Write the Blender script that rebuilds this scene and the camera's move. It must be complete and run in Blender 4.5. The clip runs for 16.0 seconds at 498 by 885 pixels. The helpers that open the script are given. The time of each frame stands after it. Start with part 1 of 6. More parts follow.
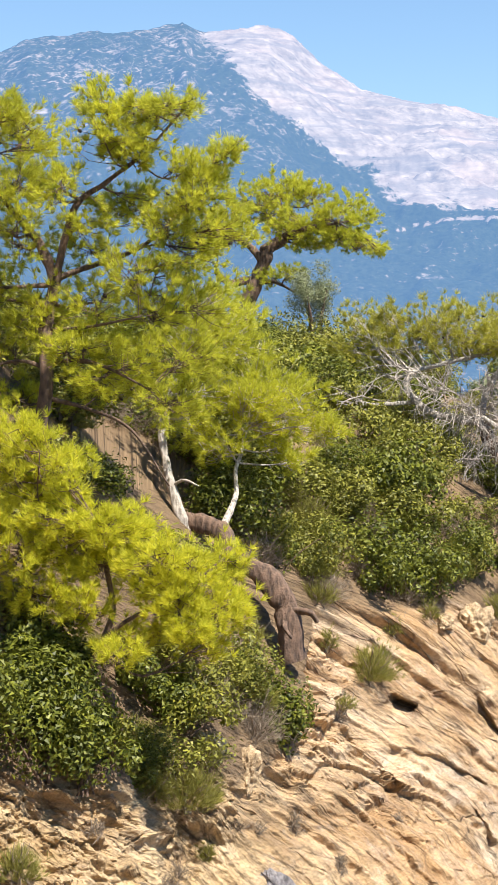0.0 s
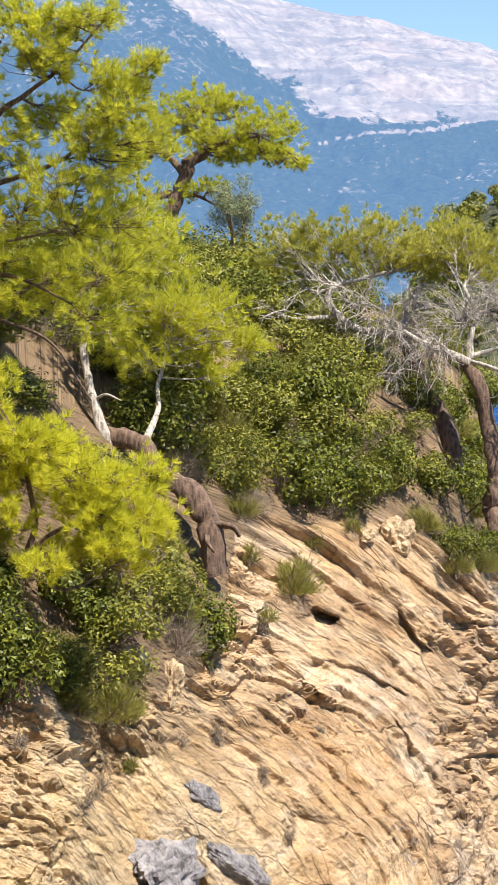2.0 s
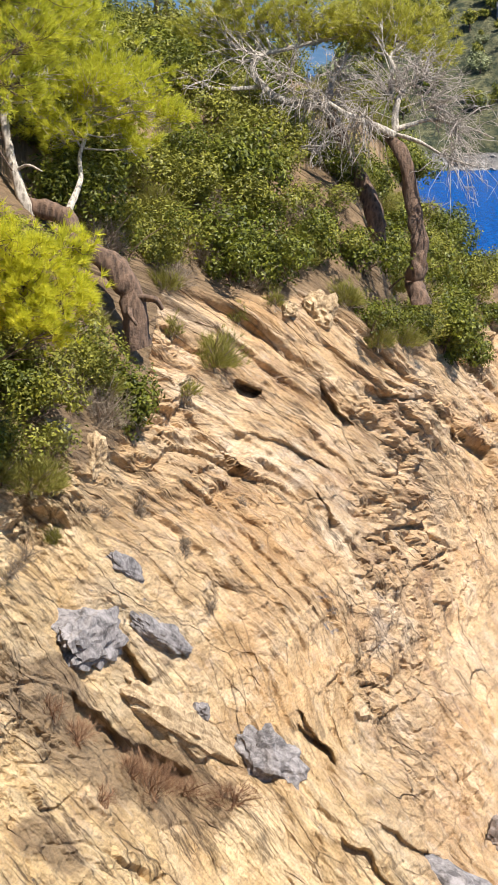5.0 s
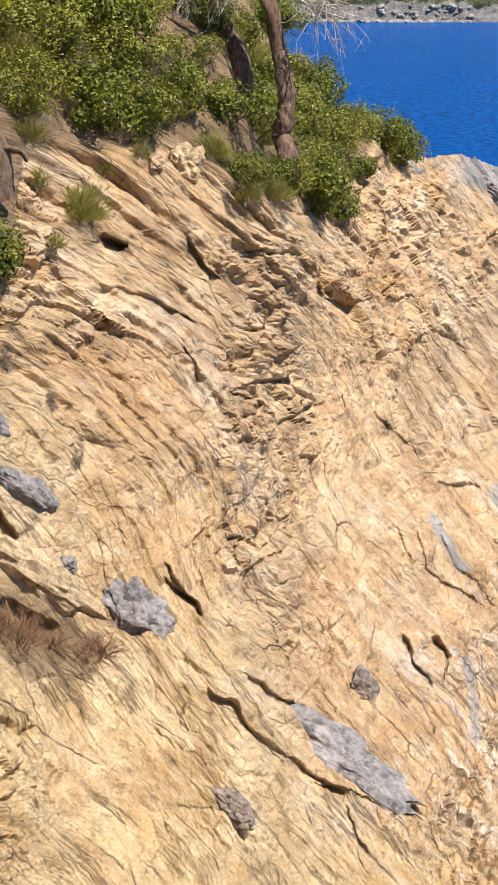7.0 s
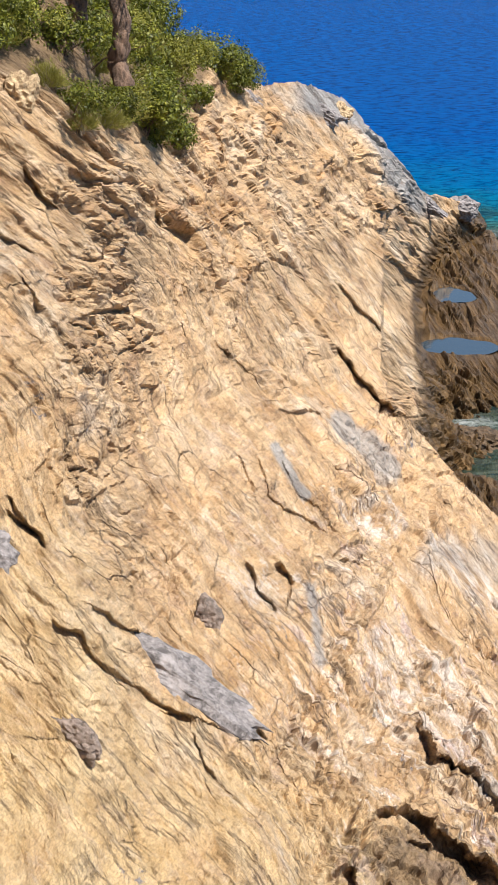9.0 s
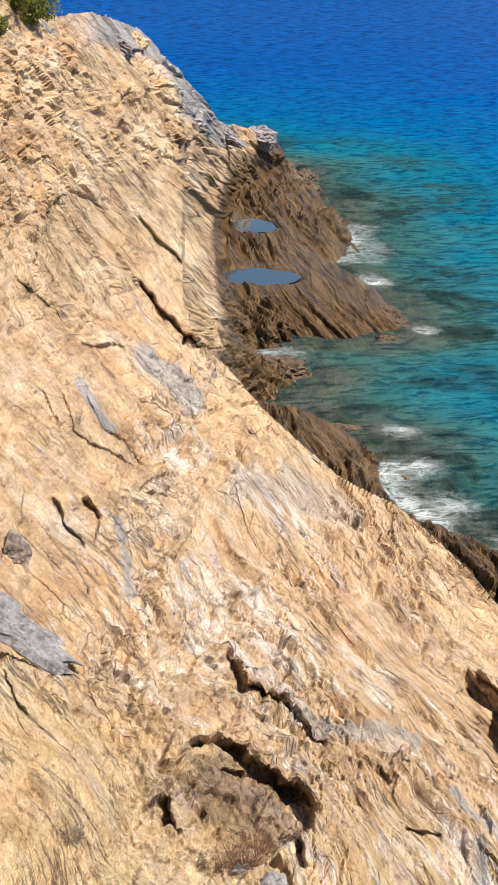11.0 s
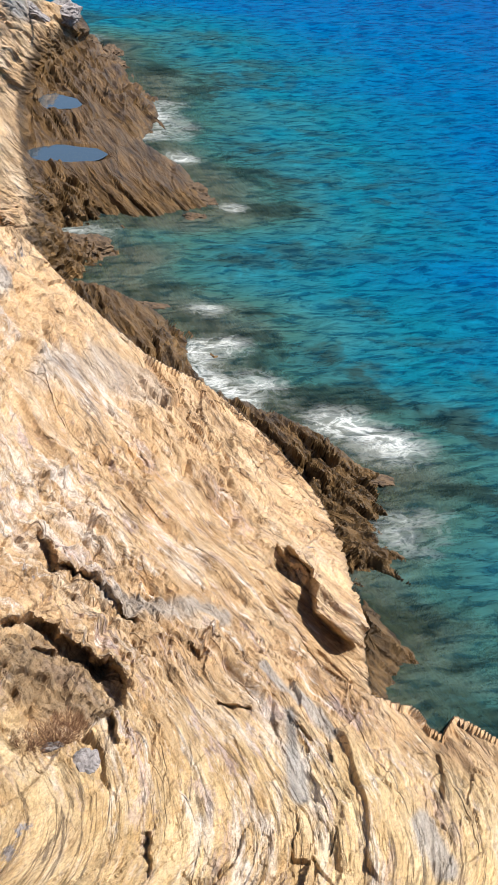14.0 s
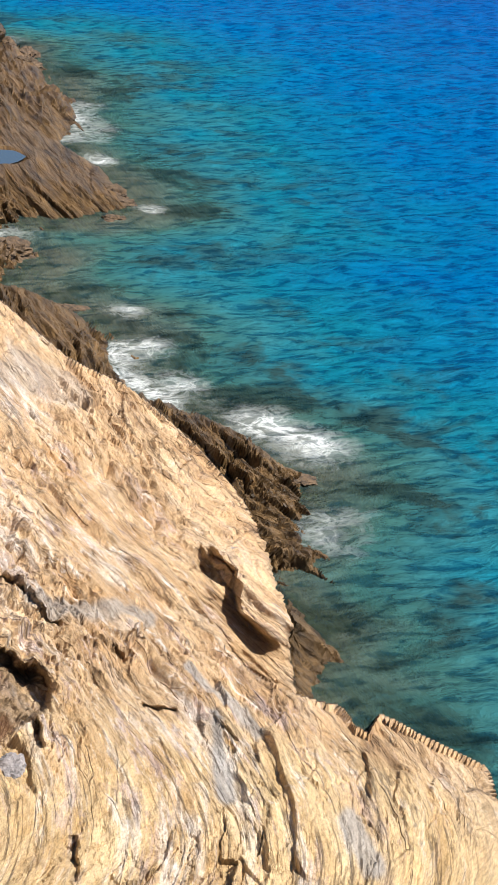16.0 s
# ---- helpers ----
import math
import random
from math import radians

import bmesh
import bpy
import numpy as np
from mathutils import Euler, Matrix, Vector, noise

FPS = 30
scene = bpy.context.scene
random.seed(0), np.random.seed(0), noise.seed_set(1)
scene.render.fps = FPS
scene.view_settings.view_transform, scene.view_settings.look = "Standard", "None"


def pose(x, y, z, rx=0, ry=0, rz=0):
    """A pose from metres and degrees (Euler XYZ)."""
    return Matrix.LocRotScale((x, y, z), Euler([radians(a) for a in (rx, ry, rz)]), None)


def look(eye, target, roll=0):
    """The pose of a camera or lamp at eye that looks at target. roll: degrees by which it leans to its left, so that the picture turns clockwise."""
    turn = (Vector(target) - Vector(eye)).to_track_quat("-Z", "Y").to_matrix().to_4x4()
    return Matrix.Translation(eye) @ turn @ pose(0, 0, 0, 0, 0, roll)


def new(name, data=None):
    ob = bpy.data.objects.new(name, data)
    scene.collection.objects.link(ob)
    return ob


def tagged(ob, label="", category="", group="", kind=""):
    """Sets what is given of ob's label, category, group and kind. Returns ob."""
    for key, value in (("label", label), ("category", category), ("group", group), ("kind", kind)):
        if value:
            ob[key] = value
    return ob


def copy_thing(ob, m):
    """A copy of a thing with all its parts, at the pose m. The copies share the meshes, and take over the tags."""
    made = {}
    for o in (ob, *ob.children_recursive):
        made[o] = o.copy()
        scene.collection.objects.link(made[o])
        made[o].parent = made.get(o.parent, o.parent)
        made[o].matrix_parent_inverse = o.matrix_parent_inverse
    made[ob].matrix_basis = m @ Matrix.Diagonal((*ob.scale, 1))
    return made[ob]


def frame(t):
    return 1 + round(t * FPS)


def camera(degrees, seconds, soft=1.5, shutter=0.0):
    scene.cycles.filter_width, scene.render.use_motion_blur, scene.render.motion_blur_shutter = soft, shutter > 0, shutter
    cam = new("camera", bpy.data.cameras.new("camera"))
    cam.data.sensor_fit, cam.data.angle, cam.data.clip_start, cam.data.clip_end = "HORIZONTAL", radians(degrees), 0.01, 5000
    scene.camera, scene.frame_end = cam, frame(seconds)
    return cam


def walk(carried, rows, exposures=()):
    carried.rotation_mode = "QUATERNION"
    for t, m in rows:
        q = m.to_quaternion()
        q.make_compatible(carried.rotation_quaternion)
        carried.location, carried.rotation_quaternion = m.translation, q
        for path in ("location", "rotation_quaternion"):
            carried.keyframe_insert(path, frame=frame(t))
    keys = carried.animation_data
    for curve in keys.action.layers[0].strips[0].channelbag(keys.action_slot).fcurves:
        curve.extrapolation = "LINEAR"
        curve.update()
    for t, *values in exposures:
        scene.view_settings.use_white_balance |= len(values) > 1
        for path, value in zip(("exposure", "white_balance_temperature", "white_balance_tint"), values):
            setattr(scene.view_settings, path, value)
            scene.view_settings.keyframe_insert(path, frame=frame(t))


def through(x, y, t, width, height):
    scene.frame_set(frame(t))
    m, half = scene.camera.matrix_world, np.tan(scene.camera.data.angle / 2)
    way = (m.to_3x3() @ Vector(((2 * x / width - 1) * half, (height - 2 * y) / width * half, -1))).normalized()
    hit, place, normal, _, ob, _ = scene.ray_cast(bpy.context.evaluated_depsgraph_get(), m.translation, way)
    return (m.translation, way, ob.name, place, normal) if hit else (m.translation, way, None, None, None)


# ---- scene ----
from mathutils.bvhtree import BVHTree

cam = camera(13.5, 16.0, 1.0)
EYE = Vector((0, 0, 20))
# seconds, heading to the right of the y axis, tilt, lean to the left, in degrees
ROWS = [(0.0, -7.76, -1.74, -1.29),
        (0.5, -7.28, -2.21, -1.21),
        (1.0, -6.78, -2.76, -1.23),
        (1.5, -6.27, -3.40, -1.31),
        (2.0, -5.69, -4.12, -1.28),
        (2.5, -5.07, -4.92, -1.31),
        (3.0, -4.56, -5.76, -1.26),
        (5.5, -3.31, -11.45, -0.57),
        (6.0, -2.55, -12.47, -0.43),
        (6.5, -1.37, -13.48, -0.18),
        (7.0, -0.00, -14.32, -0.00),
        (7.5, 1.41, -14.96, 0.17),
        (8.0, 2.71, -15.47, 0.32),
        (8.2, 3.11, -15.62, 0.35),
        (10.3, 7.61, -17.26, 0.24),
        (10.5, 8.34, -17.42, 0.31),
        (11.0, 10.05, -18.03, 0.49),
        (11.5, 11.44, -19.02, 0.84),
        (12.0, 12.67, -20.16, 1.21),
        (12.5, 13.76, -20.95, 1.59),
        (13.0, 14.56, -21.23, 1.80),
        (13.5, 15.12, -21.27, 1.83),
        (14.0, 15.65, -21.23, 1.85),
        (14.5, 16.18, -21.16, 1.87),
        (15.0, 16.69, -21.09, 1.87),
        (15.5, 17.28, -21.06, 1.90),
        (16.0, 17.92, -21.14, 1.92)]


def aim(heading, tilt, lean):
    h, e = radians(heading), radians(tilt)
    way = Vector((math.sin(h) * math.cos(e), math.cos(h) * math.cos(e), math.sin(e)))
    return look(EYE, EYE + way * 30, lean)


walk(cam, [(t, aim(h, e, lean)) for t, h, e, lean in ROWS], [(0.0, 1.27), (3.0, 1.20), (5.5, 1.08), (8.0, 0.95), (11.0, 0.92), (16.0, 1.04)])

# ---- light ----
SUN_HIGH, SUN_FROM = 57, 133      # elevation; compass bearing of the sun, clockwise from +y
sky_world = bpy.data.worlds.new("sky")
scene.world = sky_world
sky_world.use_nodes = True
wt = sky_world.node_tree
sky = wt.nodes.new("ShaderNodeTexSky")
sky.sky_type = "NISHITA"
sky.sun_disc = False
sky.sun_elevation = radians(SUN_HIGH)
sky.sun_rotation = radians(SUN_FROM)
sky.altitude = 20
sky.air_density, sky.dust_density, sky.ozone_density = 1.0, 0.0, 6.0
wt.links.new(sky.outputs[0], wt.nodes["Background"].inputs[0])
wt.nodes["Background"].inputs[1].default_value = 0.066
sun = new("sun", bpy.data.lights.new("sun", "SUN"))
sun.data.energy, sun.data.angle, sun.data.color = 4.8, radians(0.5), (1.0, 0.95, 0.87)
b, e = radians(SUN_FROM), radians(SUN_HIGH)
sun.matrix_world = look(Vector((math.sin(b) * math.cos(e), math.cos(b) * math.cos(e), math.sin(e))) * 50, (0, 0, 0))


# ---- node helpers ----
def material(name):
    m = bpy.data.materials.new(name)
    m.use_nodes = True
    nt = m.node_tree
    return m, nt, nt.nodes["Principled BSDF"]


def node(nt, kind, **given):
    n = nt.nodes.new(kind)
    for key, value in given.items():
        if key in n.inputs:
            n.inputs[key].default_value = value
    return n


def tex(nt, scale, detail=6.0, rough=0.6, vec=None, distort=0.0, out="Fac"):
    n = node(nt, "ShaderNodeTexNoise", Scale=scale, Detail=detail, Roughness=rough, Distortion=distort)
    nt.links.new(vec if vec else place(nt), n.inputs["Vector"])
    return n.outputs[out]


def place(nt):
    for n in nt.nodes:
        if n.bl_idname == "ShaderNodeNewGeometry":
            return n.outputs["Position"]
    return nt.nodes.new("ShaderNodeNewGeometry").outputs["Position"]


def island(nt):
    place(nt)
    for n in nt.nodes:
        if n.bl_idname == "ShaderNodeNewGeometry":
            return n.outputs["Random Per Island"]


def attr(nt, name):
    n = nt.nodes.new("ShaderNodeAttribute")
    n.attribute_name = name
    return n.outputs["Fac"]


def ramp(nt, fac, *stops):
    n = nt.nodes.new("ShaderNodeValToRGB")
    el = n.color_ramp.elements
    while len(el) < len(stops):
        el.new(0.5)
    for k, (at, c) in zip(el, stops):
        k.position = at
        k.color = (*c, 1) if isinstance(c, tuple) else (c, c, c, 1)
    nt.links.new(fac, n.inputs[0])
    return n.outputs[0]


def blend(nt, fac, a, b, mode="MIX"):
    n = nt.nodes.new("ShaderNodeMix")
    n.data_type, n.blend_type = "RGBA", mode
    for value, slot in ((fac, n.inputs[0]), (a, n.inputs[6]), (b, n.inputs[7])):
        if isinstance(value, bpy.types.NodeSocket):
            nt.links.new(value, slot)
        else:
            slot.default_value = (*value, 1) if isinstance(value, tuple) else value
    return n.outputs[2]


def calc(nt, op, a, b=0.0, clamp=False):
    n = nt.nodes.new("ShaderNodeMath")
    n.operation, n.use_clamp = op, clamp
    for value, slot in ((a, n.inputs[0]), (b, n.inputs[1])):
        if isinstance(value, bpy.types.NodeSocket):
            nt.links.new(value, slot)
        else:
            slot.default_value = value
    return n.outputs[0]


def height(nt):
    n = nt.nodes.new("ShaderNodeSeparateXYZ")
    nt.links.new(place(nt), n.inputs[0])
    return n.outputs["Z"]


def bump(nt, bsdf, fac, strength, distance):
    n = node(nt, "ShaderNodeBump", Strength=strength, Distance=distance)
    nt.links.new(fac, n.inputs["Height"])
    nt.links.new(n.outputs[0], bsdf.inputs["Normal"])


# ---- array noise ----
def lattice(i, seed):
    h = (i[:, 0].astype(np.int64) * 374761393 + i[:, 1].astype(np.int64) * 668265263 + i[:, 2].astype(np.int64) * 2147483647 + seed * 974634777)
    h = (h ^ (h >> 13)) * 1274126177
    h = h ^ (h >> 16)
    return (h & 0xFFFF) / 32767.5 - 1.0


def soft_noise(p, seed=0):
    i = np.floor(p)
    f = p - i
    u = f * f * f * (f * (f * 6 - 15) + 10)
    total = 0
    for dx in (0, 1):
        wx = u[:, 0] if dx else 1 - u[:, 0]
        for dy in (0, 1):
            wy = u[:, 1] if dy else 1 - u[:, 1]
            for dz in (0, 1):
                wz = u[:, 2] if dz else 1 - u[:, 2]
                total = total + wx * wy * wz * lattice(i + np.array((dx, dy, dz)), seed)
    return total


def fractal(p, octaves=4, gain=0.5, seed=0):
    total, a = 0, 1.0
    for k in range(octaves):
        total = total + a * soft_noise(p * 2.03 ** k + 17.3 * k, seed + k)
        a *= gain
    return total


def cells(u, v, seed):
    """Cells of broken stone in the plane u, v: how near the next cell's edge is, the cell's own three numbers, and the place in it."""
    iu, iv = np.floor(u), np.floor(v)
    best, second = np.full(len(u), 9.0), np.full(len(u), 9.0)
    own = np.zeros((len(u), 2))
    at = np.zeros((len(u), 2))
    for du in (-1, 0, 1):
        for dv in (-1, 0, 1):
            k = np.stack([iu + du, iv + dv, iu * 0], 1)
            pu = iu + du + 0.5 + 0.42 * lattice(k, seed) - u
            pv = iv + dv + 0.5 + 0.42 * lattice(k, seed + 1) - v
            d = np.hypot(pu, pv)
            near = d < best
            second = np.where(near, best, np.minimum(second, d))
            best = np.where(near, d, best)
            own[near] = k[near, :2]
            at[near, 0], at[near, 1] = -pu[near], -pv[near]
    k = np.c_[own, own[:, 0] * 0]
    return second - best, lattice(k, seed + 2), lattice(k, seed + 3), lattice(k, seed + 4), at[:, 0], at[:, 1]


def smooth(a, b, x):
    t = np.clip((x - a) / (b - a), 0, 1)
    return t * t * (3 - 2 * t)


# ---- lie of the land ----
# heights above the sea, smoothly carried between these places
HILL = [(-5.9, 25.3, 19), (-4.7, 22.7, 16.2), (-5.3, 21.3, 15.2), (-3.5, 29.1, 16.7), (-3.5, 24.8, 15.3), (-0.9, 33.1, 16), (-4.9, 29, 18), (-0.2, 36.4, 17.4), (0.6, 35.3, 16.7), (-4.7, 45.3, 20.3), (-6.5, 47, 20.7), (-4.8, 39.7, 19.8), (-5.6, 39.6, 19.9), (1.9, 44.8, 16.3), (4.7, 55.5, 13.8), (6.4, 61.3, 13.3), (-14, 34, 21), (-16, 22, 20.5), (-10, 12, 11.5), (-14, 50, 20), (-5, 62, 14), (-30, 30, 26), (-25, 70, 12)]
SPUR = [(2.5, 44.1, 14.7), (4.3, 51.4, 13.8), (6.8, 61.2, 12.5), (2.3, 41, 14), (3.9, 46.3, 13.1), (6, 54.1, 12), (2.1, 37.9, 13.4), (3.5, 42.2, 12.6), (5.4, 49, 11.4), (1.9, 35.2, 12.9), (3.2, 39.1, 12.1), (4.9, 44.3, 11), (1.8, 33.6, 12.3)]
FACE = [(-0, 34.2, 15.4), (1.5, 36.6, 14.7), (-1.9, 31.1, 15.2), (2.3, 39.4, 13.7), (2, 36.3, 13.2), (0.5, 31.7, 12.7), (-1.4, 25.9, 10.8), (-3.1, 24.8, 11.8), (1.5, 26.1, 10), (-0.5, 25.3, 10.5), (-2.2, 22.1, 9.6), (2.5, 24.3, 9), (-4, 27.3, 16.4), (-3, 28.5, 15.4), (-1.9, 29.1, 14.1), (-0.4, 29.6, 12.8), (3.2, 34.4, 12), (2.1, 29.6, 11), (-0.3, 20.6, 8.7), (-4.3, 24.1, 14.1)]
SADDLE = [(3, 36.4, 11.6), (4.4, 40.7, 10.6), (1.7, 32.2, 11.7), (2.8, 34.6, 11.1), (4.1, 38, 10.2), (1.6, 30.7, 11.2), (2.6, 32.6, 10.7), (3.8, 35.4, 9.8), (1.5, 29.2, 10.8), (2.5, 30.7, 10.3), (3.5, 32.7, 9.6), (1.4, 28, 10.4), (3.3, 30.8, 9.3)]
NEAR = [(5, 14, 5), (10, 13, 3), (0, 11, 8), (-6, 11, 13), (0, 0, 18.3), (0, -8, 19.5), (-6, 4, 18.6), (3, 5, 13), (8, 3, 10), (12, -6, 12), (25, -10, 3)]
DEEP = [(21, 36, -1.6), (22, 46, -2.4), (21, 56, -2.6), (19, 64, -1.8), (26, 74, -2.6), (29, 90, -5), (34, 60, -6), (32, 40, -4), (48, 90, -11), (30, 115, -9), (35, 20, -4), (8, 118, -4), (-10, 105, -3), (60, 40, -12), (20, 150, -14), (-30, 120, -5), (70, 130, -16)]
KNOWN = np.array(HILL + SPUR + FACE + SADDLE + NEAR + DEEP)


def plate(r2):
    return 0.5 * r2 * np.log(r2 + 1e-9)


def carry(known, loose=0.3):
    k = known[:, :2]
    n = len(k)
    m = np.zeros((n + 3, n + 3))
    m[:n, :n] = plate(((k[:, None] - k[None]) ** 2).sum(2)) + np.eye(n) * loose
    m[:n, n:] = np.c_[np.ones(n), k]
    m[n:, :n] = m[:n, n:].T
    return np.linalg.solve(m, np.r_[known[:, 2], 0, 0, 0])


WEIGHTS = carry(KNOWN)


# the bare slope below the look-out: heading, tilt of the sight line, distance along the level
SLOPE = [(-3, -8.2, 32), (-3, -12.8, 29), (-3, -17.3, 27), (-3, -21.8, 25), (-3, -26.3, 22.3), (0.5, -8.1, 34), (2.8, -9.6, 36), (0.5, -12.6, 31.6), (2.8, -14.2, 32.2), (0.4, -17.2, 28), (5.2, -11.1, 39.5), (5.3, -17.2, 32.6),
         (2.9, -20.3, 26.8), (7, -21.8, 28.7), (4.7, -9.1, 41.5), (4.9, -6.5, 46.5), (3.1, -5.5, 42), (7.1, -6.9, 56.5), (7, -9.1, 51), (7.5, -13.3, 45),
         (8.6, -17.6, 38), (9.4, -16, 43), (10.5, -17.2, 42.5), (12.6, -18.9, 41), (15.4, -20.4, 39)]
BANK = [(10.2, -19.8, 35.6), (13.5, -21.3, 35.5), (10.3, -24.4, 28.2), (14.5, -25, 29.6), (7.7, -27.4, 23.2), (12.9, -28.1, 24.6), (4.3, -28.1, 21.8), (17.7, -22.6, 37),
        (18.8, -24.4, 34.6), (17.4, -26.7, 28.5), (19.8, -27.1, 29.6), (21.8, -28.8, 26.4), (24.1, -29, 26.2), (19.3, -29.7, 23.6), (22.8, -30.2, 23.4), (17.7, -32.6, 21), (23.9, -32.2, 21.4), (10.5, -32.7, 20.3), (4, -33, 19.5), (24, -38, 18), (8, -39, 17)]
HEADLAND = [(5, -8, 44), (7, -12, 48), (7, -9.1, 51), (8.6, -15, 53), (8.6, -13.2, 55), (8.6, -10.6, 60), (8.4, -8.4, 67), (7.1, -6.9, 56.5), (9.7, -9.5, 79), (10.9, -9.9, 89), (11.3, -10.7, 95),
            (9.4, -15.4, 58), (10, -15.2, 63), (11.6, -16, 68), (9.5, -14, 67), (10.2, -13.4, 78), (10.1, -12.2, 85), (9.15, -11.2, 72), (9.5, -12.2, 85), (9.55, -13.4, 78.5), (12, -11.4, 98), (12.8, -12.8, 87), (13.6, -14.1, 79), (14.4, -15.1, 73.6), (11, -14.8, 73)]
# where the slope breaks off against the sea or a gully, and the skyline of the headland: heading, tilt
BROW = [(-3, -2), (0, -3.4), (1.2, -4.6), (2.25, -5.5), (3.1, -6.0), (3.4, -6.1), (4.9, -6.5), (5.7, -6.4), (7.1, -6.95), (8.2, -8.15), (8.38, -15.1), (8.6, -15.4), (9.4, -15.97), (10.5, -17.2), (12.6, -18.9), (13.2, -19.2), (14.3, -19.65), (15.3, -20.4), (16.4, -21.3), (17.7, -22.6),
        (18.4, -23.6), (18.9, -24.9), (19.3, -26.2), (19.8, -27.1), (20.8, -27.9), (21.5, -28.75), (21.9, -28.9), (22.2, -28.35), (22.7, -28.5), (23.4, -28.8), (24.1, -29.05), (27, -30)]
SKY = [(7, -6.9), (7.3, -7.0), (8.4, -8.4), (9.1, -9.1), (9.7, -9.45), (10.9, -9.8), (11.15, -10.5), (12.0, -11.3), (12.8, -12.6), (13.6, -13.95), (14.4, -15.0), (16, -17)]
# the water's edge on the plan, from near to far, land to its left
COAST = [(20, 2), (17, 12), (16, 20), (14.5, 26), (13.4, 31), (13.0, 34.4), (13.9, 37.8), (13.6, 40.6), (14.7, 42.9), (16.6, 46.3), (15.9, 49.3), (15.0, 51.5), (14.4, 53.2), (13.9, 55.4), (14.4, 58.2), (14.0, 60.6), (13.2, 62.8), (11.6, 64), (13.9, 67.6), (12.4, 70.6), (14, 72.0), (16.8, 71.8),
         (18.7, 72.4), (19.0, 78.4), (18.4, 83.3), (19.9, 87.5), (20.8, 98), (20.7, 104.7), (16, 111), (6, 116), (-10, 112), (-30, 118), (-70, 120)]
CLEFTS = [([(9.9, 31.8), (10.5, 31.5), (10.6, 29.3)], 0.9, 1.3)]
HEADS, REACH = np.arange(-3, 27.01, 0.05), np.geomspace(14, 130, 1500)


def profiles(known, top, fall):
    """Heights along each heading: up the slope that the known places give as far as its top, then down behind it."""
    known = np.array(known, float)
    wts = carry(np.c_[known[:, :2], np.log(known[:, 2])], 0.15)
    tilts = np.arange(-44, -4, 0.1)
    out = np.empty((len(HEADS), len(REACH)))
    for k, h in enumerate(HEADS):
        ln = wts[-3] + wts[-2] * h + wts[-1] * tilts
        for (kh, ke, _), w in zip(known, wts):
            ln = ln + w * plate((h - kh) ** 2 + (tilts - ke) ** 2)
        ln = np.maximum.accumulate(ln) + (tilts + 44) * 0.004
        e_top = np.interp(h, [p[0] for p in top], [p[1] for p in top])
        r_top = math.exp(np.interp(e_top, tilts, ln))
        e = np.interp(np.log(REACH), ln, tilts)
        z = 20 + REACH * np.tan(np.radians(np.minimum(e, e_top)))
        z_top = 20 + r_top * math.tan(radians(e_top))
        beyond = np.maximum(REACH - r_top, 0)
        out[k] = np.where(beyond > 0, z_top - fall * beyond * (0.35 + np.minimum(beyond, 2.0) * 0.325), z)
    return out


SLOPE_Z, HEADLAND_Z = profiles(SLOPE + BANK, BROW, 0.9), profiles(HEADLAND, SKY, 0.7)


def looked_up(table, h, r):
    u = np.clip((h + 3) / 0.05, 0, len(HEADS) - 1.001)
    v = np.clip((np.log(np.maximum(r, 1)) - math.log(14)) / (math.log(130 / 14) / (len(REACH) - 1)), 0, len(REACH) - 1.001)
    i, j = u.astype(int), v.astype(int)
    a, b = u - i, v - j
    return (table[i, j] * (1 - a) + table[i + 1, j] * a) * (1 - b) + (table[i, j + 1] * (1 - a) + table[i + 1, j + 1] * a) * b


def off_line(x, y, line):
    best = np.full(np.shape(x), 1e9)
    for (ax, ay), (bx, by) in zip(line, line[1:]):
        dx, dy = bx - ax, by - ay
        t = np.clip(((x - ax) * dx + (y - ay) * dy) / (dx * dx + dy * dy), 0, 1)
        best = np.minimum(best, np.hypot(x - ax - t * dx, y - ay - t * dy))
    return best


def inland(x, y):
    """How far a place lies behind the water's edge; negative at sea."""
    ring = COAST + [(-400, 120), (-400, -400), (20, -400)]
    inside = np.zeros(np.shape(x), bool)
    for (ax, ay), (bx, by) in zip(ring, ring[1:] + ring[:1]):
        if ay != by:
            inside ^= ((ay > y) != (by > y)) & (x < ax + (y - ay) * (bx - ax) / (by - ay))
    d = off_line(x, y, [(20, -400)] + COAST)
    return np.where(inside, d, -d)


